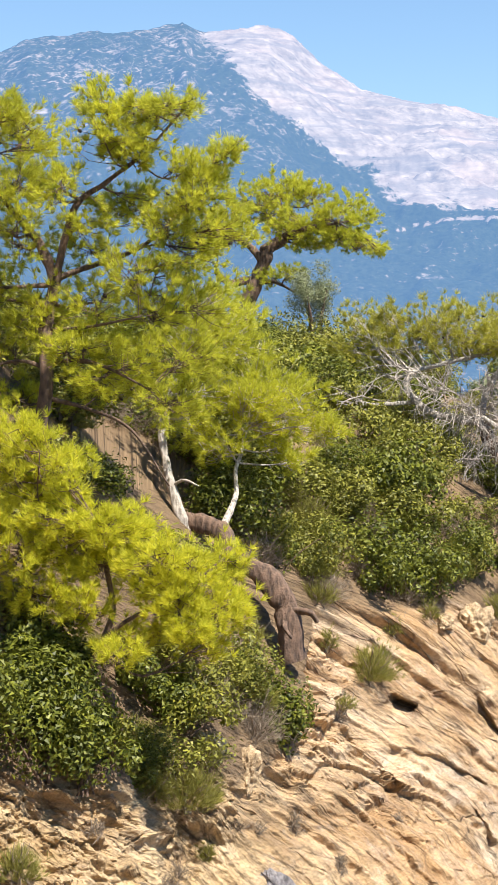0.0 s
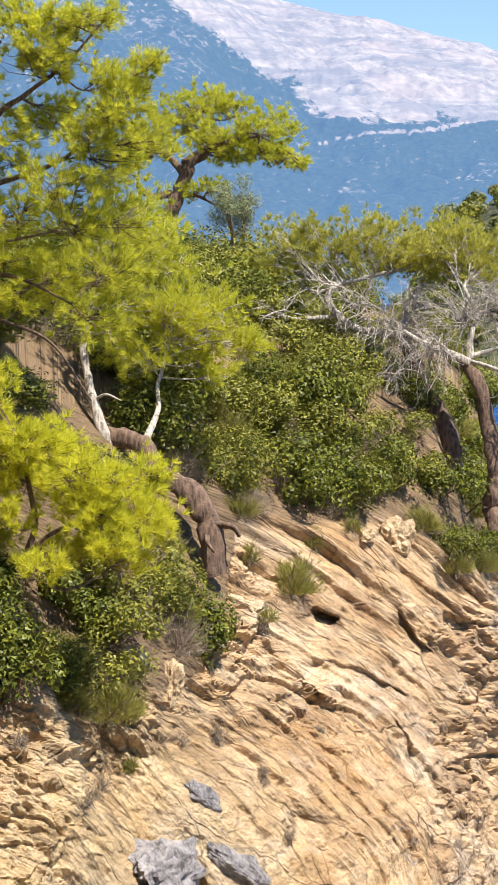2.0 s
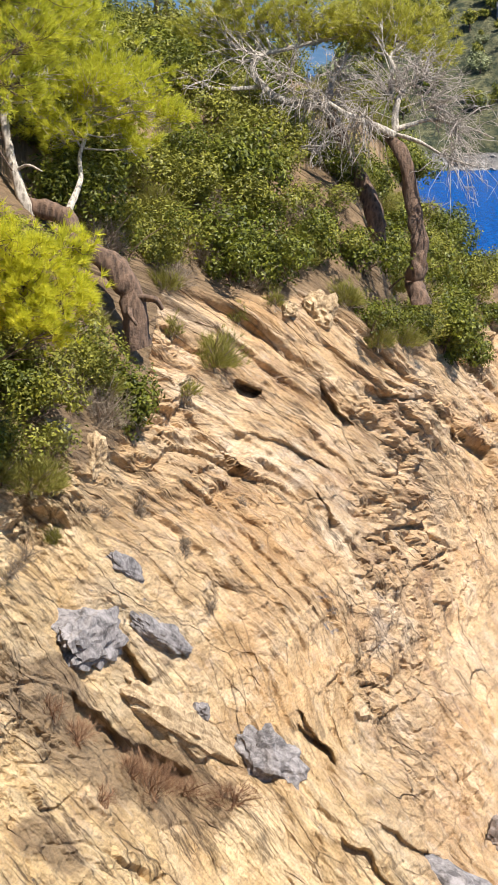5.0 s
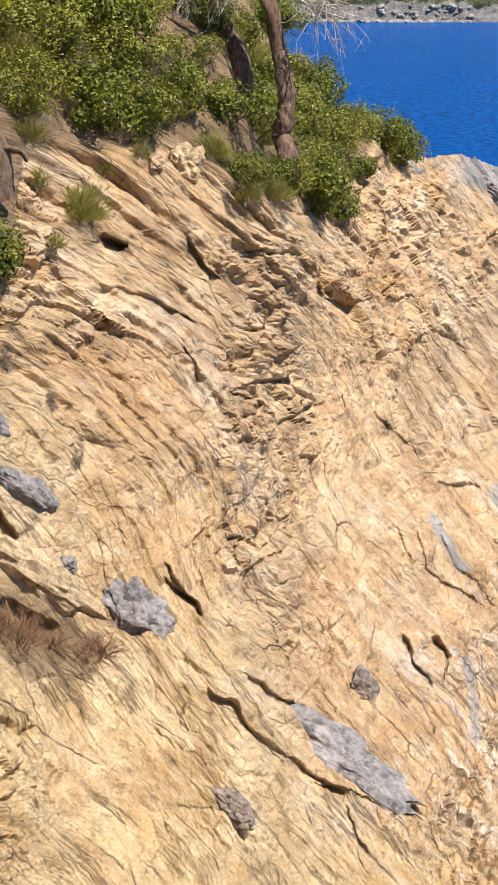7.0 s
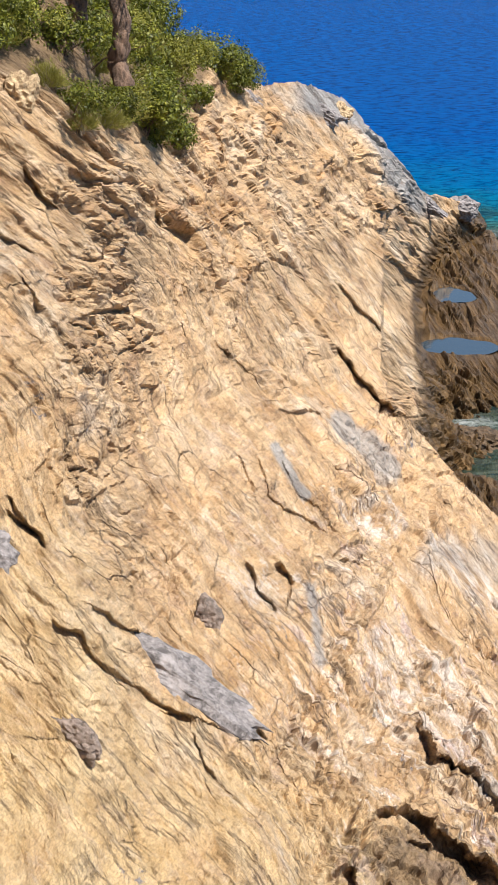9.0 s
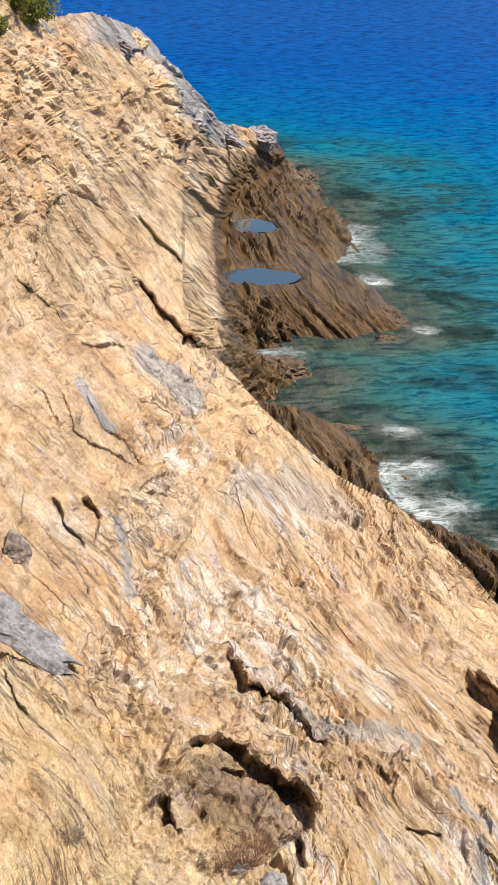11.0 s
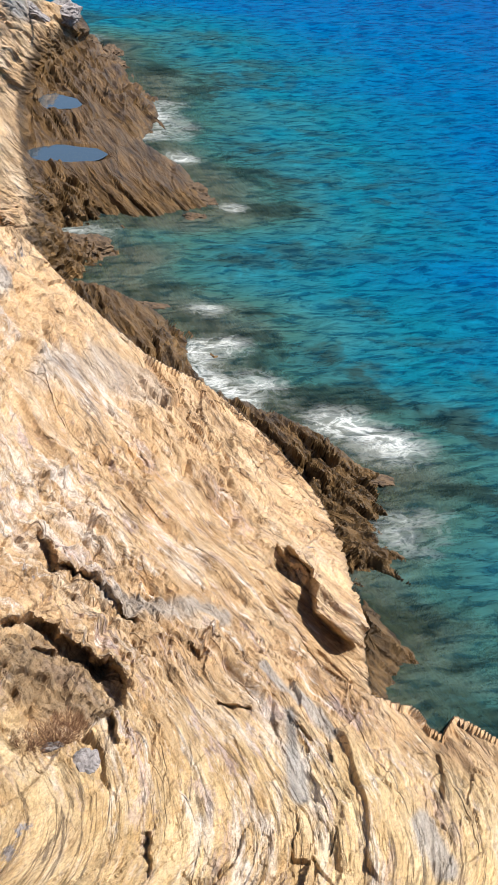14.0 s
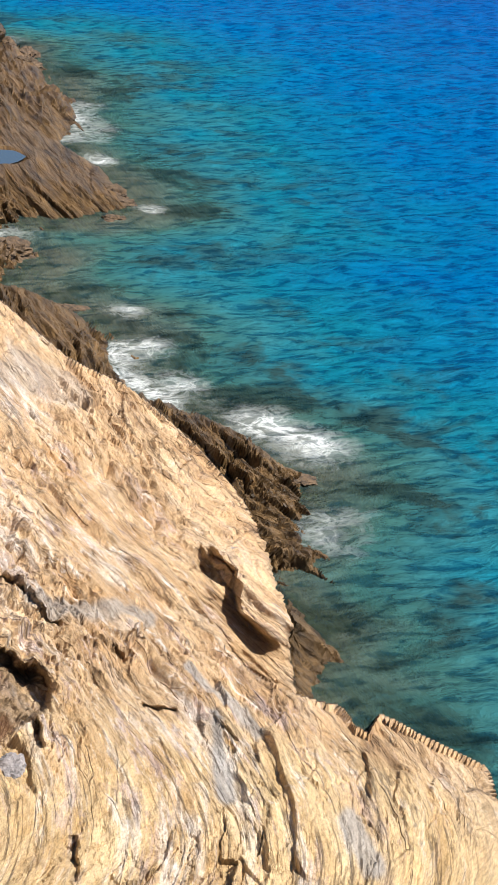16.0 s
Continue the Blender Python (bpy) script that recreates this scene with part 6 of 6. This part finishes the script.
shrub("dry_shrub", "dry grey twiggy shrub on bare rock", (1.81, 21.50, 8.25), 0.20, 0.25, 173, "dry")
shrub("dry_brush", "dry reddish-brown brush in a rock hollow", (3.88, 21.98, 7.45), 0.41, 0.42, 174, "dry_red")
shrub("dry_brush", "dry reddish-brown brush in a rock hollow", (3.48, 21.67, 7.58), 0.27, 0.29, 175, "dry_red")
shrub("dry_brush", "dry reddish-brown brush in a rock hollow", (4.15, 22.35, 7.37), 0.31, 0.40, 176, "dry_red")
shrub("dry_brush", "dry reddish-brown brush in a rock hollow", (-3.05, 23.91, 11.64), 0.34, 0.33, 177, "dry_red")
shrub("dry_brush", "dry reddish-brown brush in a rock hollow", (-2.49, 24.98, 11.00), 0.32, 0.27, 178, "dry_red")
shrub("dry_brush", "dry reddish-brown brush in a rock hollow", (-3.69, 22.15, 12.95), 0.25, 0.27, 179, "dry_red")
shrub("broom_shrub", "olive-green broom shrub with fine upright stems", (-3.50, 32.03, 17.65), 0.52, 0.66, 180, "broom")
shrub("scrub_bush", "mid-green leafy scrub on the earthy slope", (-2.97, 32.97, 17.77), 0.53, 0.68, 181, "scrub")
shrub("dry_shrub", "dry grey twiggy shrub on bare rock", (-3.87, 32.38, 18.16), 0.44, 0.67, 182, "dry")
shrub("dry_shrub", "dry grey twiggy shrub on bare rock", (-2.61, 32.88, 17.41), 0.44, 0.51, 183, "dry")
shrub("scrub_bush", "mid-green leafy scrub on the earthy slope", (-3.91, 30.45, 17.45), 0.41, 0.55, 184, "scrub")
shrub("broom_shrub", "olive-green broom shrub with fine upright stems", (-3.26, 31.31, 17.04), 0.38, 0.40, 185, "broom")
shrub("broom_shrub", "olive-green broom shrub with fine upright stems", (-2.43, 34.35, 18.21), 0.46, 0.53, 186, "broom")
OLIVE_AT = (-4.56, 44.26, 20.45)

for tree, key in ((twisted, 0), (leaning, 1)):
    rng = np.random.default_rng(40 + key)
    twigs = []
    for start, way, reach, count, droop in sprays[key]:
        twigs += dead_spray(rng, np.array(start) - np.array(tree.location), way, reach, count, droop)
    tagged(part("dead_twig", gather("dead_twig", twigs, DEAD_WOOD), tree, "bare grey dead twigs"), kind="stuff")

# ---- scrub all over the earthy hillside ----
rng = np.random.default_rng(77)
models = [shrub("mastic_shrub", "dense dark green evergreen shrub on the hillside", (-7.0, 30.0, ground_at(-7.0, 30.0) - 0.1), 0.62, 0.85, 301, "mastic", 0.6),
          shrub("mastic_shrub", "dense dark green evergreen shrub on the hillside", (-3.0, 33.5, ground_at(-3.0, 33.5) - 0.1), 0.75, 0.8, 302, "mastic", 0.6),
          shrub("scrub_bush", "mid-green leafy scrub on the earthy slope", (-5.0, 32.0, ground_at(-5.0, 32.0) - 0.1), 0.6, 0.7, 303, "scrub", 0.6),
          shrub("scrub_bush", "mid-green leafy scrub on the earthy slope", (-6.0, 36.0, ground_at(-6.0, 36.0) - 0.1), 0.7, 0.9, 304, "scrub", 0.6),
          shrub("broom_shrub", "olive-green broom shrub with fine upright stems", (-2.5, 30.5, ground_at(-2.5, 30.5) - 0.1), 0.55, 0.6, 305, "broom"),
          shrub("dry_shrub", "dry grey twiggy shrub among green scrub", (-4.0, 30.0, ground_at(-4.0, 30.0) - 0.1), 0.5, 0.6, 306, "dry")]
for model in models:
    model["group"] = "scrub on the earthy hillside"
for k in range(1900):
    x, y = rng.uniform(-13, 8), rng.uniform(24, 60)
    z = footing(x, y)
    if x < -0.36 * y or soil_mask(np.array([x]), np.array([y]), np.array([z]), np.array([[x, y, z]]))[0] < 0.6:
        continue
    if math.hypot(x + 3.5, y - 28.3) < 1.4 or math.hypot(x + 4.7, y - 27.9) < 1.2:
        continue
    if rng.random() > (0.95 if y < 42 else 0.5):
        continue
    pick = rng.choice(6, p=(0.11, 0.11, 0.19, 0.13, 0.26, 0.2))
    size = rng.uniform(0.7, 1.25)
    copy_thing(models[pick], pose(x, y, z - 0.12, 0, 0, rng.uniform(0, 360)) @ Matrix.Diagonal((size, size, size * rng.uniform(0.75, 1.05), 1)))
olive_tree(OLIVE_AT, 0.72, 1.95)


# ---- loose and outstanding rocks ----
def stone_material(name, dark, light, fine=14):
    m, nt, s = material(name)
    f = tex(nt, fine, 9, 0.72)
    hue = ramp(nt, f, (0.3, dark), (0.62, light))
    hue = blend(nt, ramp(nt, tex(nt, fine * 0.35, 8, 0.75, None, 0.4), (0.40, 0.85), (0.50, 0.0)), hue, tuple(0.8 * c for c in dark))
    hue = blend(nt, ramp(nt, tex(nt, 2.5, 6, 0.65), (0.52, 0.0), (0.66, 0.6)), hue, tuple(min(1, 1.4 * c) for c in light))
    nt.links.new(hue, s.inputs["Base Color"])
    s.inputs["Roughness"].default_value = 0.85
    bump(nt, s, f, 1.0, 0.05)
    return m


GREY_STONE = stone_material("grey_limestone", (0.085, 0.075, 0.075), (0.30, 0.27, 0.262))
BROWN_STONE = stone_material("brown_stone", (0.11, 0.085, 0.07), (0.30, 0.23, 0.19))
TAN_STONE = stone_material("tan_stone", (0.27, 0.175, 0.09), (0.58, 0.43, 0.26), 20)
PALE_STONE = stone_material("pale_grey_stone", (0.07, 0.065, 0.06), (0.30, 0.28, 0.26), 3)
WET_STONE = stone_material("wet_dark_stone", (0.022, 0.014, 0.009), (0.12, 0.075, 0.04))
ball = bmesh.new()
bmesh.ops.create_icosphere(ball, subdivisions=4, radius=1.0)
BALL_V = np.array([v.co for v in ball.verts])
BALL_F = np.array([[v.index for v in f.verts] for f in ball.faces])
ball.free()
ball = bmesh.new()
bmesh.ops.create_icosphere(ball, subdivisions=2, radius=1.0)
SMALL_V = np.array([v.co for v in ball.verts])
SMALL_F = np.array([[v.index for v in f.verts] for f in ball.faces])
ball.free()


def boulder(name, label, at, size, turn, seed, mat, sharp=14, sunk=0.5, far=False):
    """A broken rock: a ball cut by random planes, then worn."""
    x, y, z = seat(at) if at[2] > 0.6 and at[1] < 108 else at
    if not far and z > 0.6 and y < 40:
        size = (size[0], size[1] * 1.15, size[2] * 1.7)
        sunk = 0.15
    z = max(footing(x, y), z if z < 0.6 else -9) - sunk * min(size)
    rng = np.random.default_rng(seed)
    base, faces = (SMALL_V, SMALL_F) if far else (BALL_V, BALL_F)
    way = unit(rng.normal(size=(sharp, 3)))
    reach = rng.uniform(0.62, 1.0, sharp)
    dot = np.maximum(base @ way.T, 1e-3)
    r = np.minimum(1.0, (reach / dot).min(1))
    v = base * r[:, None]
    v = v * (1 + 0.13 * fractal(v * 4 + seed, 5, 0.7, seed))[:, None]
    v = v * np.array(size)
    v = v * (1 + 0.11 * fractal(v * 3.5 + seed, 4, 0.6, seed) / max(0.5, min(size) * 2))[:, None]
    ob = new(name, mesh_of(name, v, faces, mat, True))
    ob.matrix_world = pose(x, y, z, *turn)
    return tagged(ob, label, "rock")


boulder("boulder", "dark brown boulder resting on the tan slope", (1.49, 26.18, 9.97), (0.29, 0.26, 0.18), (10, 5, 20), 1, BROWN_STONE, 14)
boulder("grey_outcrop", "long grey wedge of rock set in the tan slope", (0.83, 24.86, 9.82), (1.61, 0.43, 0.19), (13, 26, -22), 2, GREY_STONE, 18, 0.5)
boulder("grey_outcrop", "rough grey rock with cracked surface", (-1.48, 26.02, 11.11), (0.55, 0.33, 0.19), (27, 42, -17), 3, GREY_STONE, 18, 0.5)
boulder("grey_outcrop", "small grey stone beside the larger outcrop", (-2.34, 25.79, 11.80), (0.13, 0.13, 0.09), (0, 30, 0), 4, GREY_STONE, 14)
boulder("grey_outcrop", "pale grey slab at the foot of the cliff", (-3.53, 23.85, 13.32), (1.02, 0.34, 0.17), (68, 5, 74), 5, GREY_STONE, 18, 0.5)
boulder("tan_slab", "tan slab tilted over a hollow", (-2.67, 24.92, 12.01), (1.61, 0.28, 0.18), (63, 35, 48), 6, TAN_STONE, 16, 0.5)
boulder("grey_outcrop", "thin slate-grey slab lying along the slope", (-2.83, 25.61, 12.82), (0.73, 0.16, 0.06), (69, 34, 54), 7, GREY_STONE, 14, 0.5)
boulder("grey_outcrop", "thin slate-grey slab lying along the slope", (-3.21, 25.37, 13.80), (0.61, 0.14, 0.06), (74, 27, 69), 8, GREY_STONE, 14, 0.5)
boulder("stone_lump", "weathered brown lump on the smooth yellow rock", (-0.23, 23.81, 9.39), (0.40, 0.18, 0.15), (25, 17, -43), 9, BROWN_STONE, 14, 0.5)
boulder("boulder", "pale tan boulder at the edge of the scrub", (-1.00, 33.11, 16.08), (0.30, 0.23, 0.20), (0, 35, 10), 10, TAN_STONE, 14)
boulder("boulder", "small tan boulder at the edge of the scrub", (-1.47, 32.62, 16.14), (0.16, 0.14, 0.09), (0, 35, 10), 11, TAN_STONE, 14)
boulder("boulder", "rounded pale boulder among dry shrubs", (-3.60, 25.64, 15.08), (0.18, 0.16, 0.17), (0, 10, 10), 12, TAN_STONE, 14)
boulder("boulder", "rounded pale boulder among dry shrubs", (-3.94, 24.96, 15.59), (0.21, 0.12, 0.10), (0, 30, 10), 13, GREY_STONE, 14)
boulder("boulder", "small grey stone on the floor of a hollow", (4.14, 21.73, 7.27), (0.23, 0.19, 0.12), (0, 10, 30), 61, GREY_STONE, 14)
boulder("boulder", "small grey stone on the floor of a hollow", (3.81, 21.78, 7.46), (0.15, 0.14, 0.08), (0, 10, 70), 62, GREY_STONE, 14)
boulder("boulder", "small tan stone on the floor of a hollow", (3.43, 21.78, 7.66), (0.14, 0.12, 0.08), (0, 20, 10), 63, TAN_STONE, 14)
# dark stone added to stand in for the shade in the ridge's notch
boulder("ridge_rock", "dark rock added in place of the shaded notch at the end of the ridge", (17.11, 88.21, 3.40), (0.59, 0.54, 0.54), (0, 5, 60), 54, WET_STONE, 14)
boulder("ridge_rock", "dark brown rock below the ridge", (19.91, 97.62, 0.65), (0.93, 0.54, 0.44), (0, 15, 10), 55, WET_STONE, 14)
boulder("ridge_rock", "pale broken rock on the grey headland ridge", (6.52, 61.03, 12.97), (0.50, 0.43, 0.33), (0, 10, 20), 16, GREY_STONE, 14)
boulder("ridge_rock", "pale broken rock on the grey headland ridge", (7.66, 63.52, 12.00), (0.45, 0.45, 0.28), (0, 20, 20), 17, TAN_STONE, 14)
boulder("ridge_rock", "dark slate-grey rock below the ridge crest", (6.77, 60.16, 12.35), (0.75, 0.49, 0.33), (0, 25, 0), 18, GREY_STONE, 14)
boulder("ridge_rock", "grey broken rock on the headland ridge", (14.44, 87.72, 4.88), (0.97, 0.73, 0.39), (0, 30, 20), 19, GREY_STONE, 14)
boulder("ridge_rock", "rough pale rock at the end of the ridge", (15.83, 87.31, 3.96), (1.09, 0.73, 0.58), (0, 15, 20), 20, GREY_STONE, 14)
boulder("shore_rock", "dark wet rock washed by the waves", (18.45, 73.30, 0.10), (0.76, 0.50, 0.34), (0, 10, 0), 34, WET_STONE, 16)
boulder("shore_rock", "dark wet rock washed by the waves", (18.36, 74.23, 0.10), (0.85, 0.51, 0.44), (0, 15, 0), 41, WET_STONE, 16)
boulder("shore_rock", "dark wet rock washed by the waves", (17.78, 71.39, 0.10), (0.61, 0.39, 0.23), (0, 10, 0), 42, WET_STONE, 16)
boulder("shore_rock", "dark wet rock washed by the waves", (21.05, 102.55, 0.10), (0.69, 1.37, 0.55), (0, 10, 0), 43, WET_STONE, 16)
boulder("shore_rock", "dark wet rock washed by the waves", (13.12, 67.62, 0.10), (0.96, 0.92, 0.46), (0, 12, 0), 44, WET_STONE, 16)
boulder("shore_rock", "dark wet rock washed by the waves", (16.42, 46.33, 0.10), (0.57, 0.34, 0.11), (0, 8, -20), 35, WET_STONE, 16)
boulder("shore_rock", "dark wet rock washed by the waves", (13.91, 61.39, 0.10), (0.64, 0.43, 0.17), (0, 8, -20), 31, WET_STONE, 16)


# ---- tide pools ----
def pool_material():
    m, nt, s = material("still_pool_water")
    s.inputs["Base Color"].default_value = (0.03, 0.045, 0.06, 1)
    s.inputs["Roughness"].default_value = 0.04
    s.inputs["IOR"].default_value = 1.33
    bump(nt, s, tex(nt, 3, 3), 0.05, 0.05)
    return m


POOL_WATER = pool_material()
for px, py, rx, ry, level in POOLS:
    a = np.linspace(0, 2 * math.pi, 48, endpoint=False)
    wob = 1.12 + 0.1 * np.sin(3 * a + px) + 0.06 * np.sin(5 * a)
    v = np.vstack([[(px, py, level)], np.stack([px + rx * wob * np.cos(a), py + ry * wob * np.sin(a), a * 0 + level], 1)])
    i = np.arange(48)
    pool = new("tide_pool", mesh_of("tide_pool", v, np.stack([i * 0, 1 + i, 1 + (i + 1) % 48], 1), POOL_WATER))
    tagged(pool, "still tide pool on the dark rock shelf", "tide pool", kind="structure")


# ---- across the bay: trees, shore rocks and ruined walls ----
def far_ground(x, y):
    return float(far_lie(np.array([x]), np.array([y]))[0])


def far_tree(at, wide, tall, seed, mat, label):
    rng = np.random.default_rng(seed)
    tree = stand("distant_tree", at, label, "tree", "trees on the far hillside")
    part("trunk", gather("wood", [tube(glide([(0, 0, -0.5), (0.1, 0, tall * 0.3), (0, 0.1, tall * 0.7)], 6), 0.16, 0.05, 6)], BARK), tree)
    spots, out = [], []
    for k in range(9):
        d = unit(rng.normal(size=3)) * rng.uniform(0.2, 0.9)
        e = unit(rng.normal(size=(60, 3)))
        spots.append(np.array((d[0] * wide, d[1] * wide, tall * 0.6 + d[2] * tall * 0.35)) + e * rng.uniform(0.4, 1.0, (60, 1)) * wide * 0.5)
        out.append(e + (0, 0, 0.5))
    v, f = leaves(rng, np.vstack(spots), np.vstack(out), 0.22, 0.6)
    tagged(part("foliage", mesh_of("foliage", v, f, mat, True), tree), kind="stuff")
    return tree


rng = np.random.default_rng(90)
kinds = [far_tree((12, 430, far_ground(12, 430)), 1.5, 2.6, 501, SCRUB, "round green tree on the far hillside"),
         far_tree((20, 440, far_ground(20, 440)), 1.9, 3.2, 502, OLIVE, "grey-green olive tree on the far hillside"),
         far_tree((5, 450, far_ground(5, 450)), 1.6, 3.6, 503, MASTIC, "dark green tree on the far hillside")]
for k in range(280):
    a, r = radians(rng.uniform(-1.6, 6.0)), rng.uniform(390, 492)
    x, y = r * math.sin(a), r * math.cos(a)
    size = rng.uniform(0.6, 1.7)
    copy_thing(kinds[rng.integers(3)], pose(x, y, far_ground(x, y) - 0.2, 0, 0, rng.uniform(0, 360)) @ Matrix.Diagonal((size, size, size, 1)))

sea_rocks = []
for k in range(3):
    rock = boulder("distant_rock", "pale grey rock on the far shore", (4 + 7 * k, 381, 0.3), (1.3, 1.0, 0.9), (0, 0, 40 * k), 520 + k, PALE_STONE, far=True)
    rock["group"] = "rocks along the far shore"
    rock.location = (4 + 7 * k, 381, 0.5)
    sea_rocks.append(rock)
for k in range(150):
    x = rng.uniform(-4, 40)
    y = math.sqrt(max(1, rng.uniform(379.3, 382.3) ** 2 - x * x))
    size = rng.uniform(0.25, 0.95)
    copy_thing(sea_rocks[rng.integers(3)], pose(x, y, max(0.05, far_ground(x, y)) - 0.2 * size, rng.uniform(-20, 20), rng.uniform(-20, 20), rng.uniform(0, 360)) @ Matrix.Diagonal((size, size, 0.7 * size, 1)))


def block_wall(rng, x0, x1, top, gap=None):
    """Rough courses of stone from x0 to x1, with a doorway left open and a ragged top."""
    pieces = []
    z = -0.6
    cube = np.array([(x, y, z) for x in (-0.5, 0.5) for y in (-0.5, 0.5) for z in (-0.5, 0.5)])
    quads = np.array([(0, 1, 3, 2), (4, 6, 7, 5), (0, 4, 5, 1), (2, 3, 7, 6), (0, 2, 6, 4), (1, 5, 7, 3)])
    while z < top:
        h = rng.uniform(0.28, 0.4)
        x = x0
        while x < x1:
            w = rng.uniform(0.35, 0.7)
            ragged = top - 0.8 * abs(math.sin(x * 1.3 + x0)) - rng.uniform(0, 0.4)
            inside = gap and gap[0] < x + w / 2 < gap[1] and z < gap[2]
            if z < ragged and not inside:
                v = cube * (w * 0.97, 0.6 + rng.uniform(-0.06, 0.06), h * 0.96) + (x + w / 2, rng.normal() * 0.03, z + h / 2)
                pieces.append((v + rng.normal(size=v.shape) * 0.02, quads))
            x += w
        z += h
    return gather("wall", pieces, PALE_STONE, True)


def ruin(x, y, turn, wide, deep, tall, seed):
    rng = np.random.default_rng(seed)
    house = stand("ruined_house", (x, y, far_ground(x, y) - 0.3), "roofless ruined house of grey stone", "ruin")
    house.rotation_euler = (0, 0, radians(turn))
    for at, angle, length, gap in (((0, -deep / 2), 0, wide, (-0.6, 0.6, 2.2)), ((0, deep / 2), 0, wide, None), ((-wide / 2, 0), 90, deep, None), ((wide / 2, 0), 90, deep, (-0.5, 0.5, 2.0))):
        wall = tagged(part("wall", block_wall(rng, -length / 2, length / 2, tall * rng.uniform(0.75, 1.0), gap), house), kind="stuff")
        wall.location, wall.rotation_euler = (*at, 0), (0, 0, radians(angle))


ruin(19.3, 437, 20, 4.5, 4.0, 4.4, 531)
ruin(25.2, 424, -15, 4.0, 3.6, 3.4, 532)
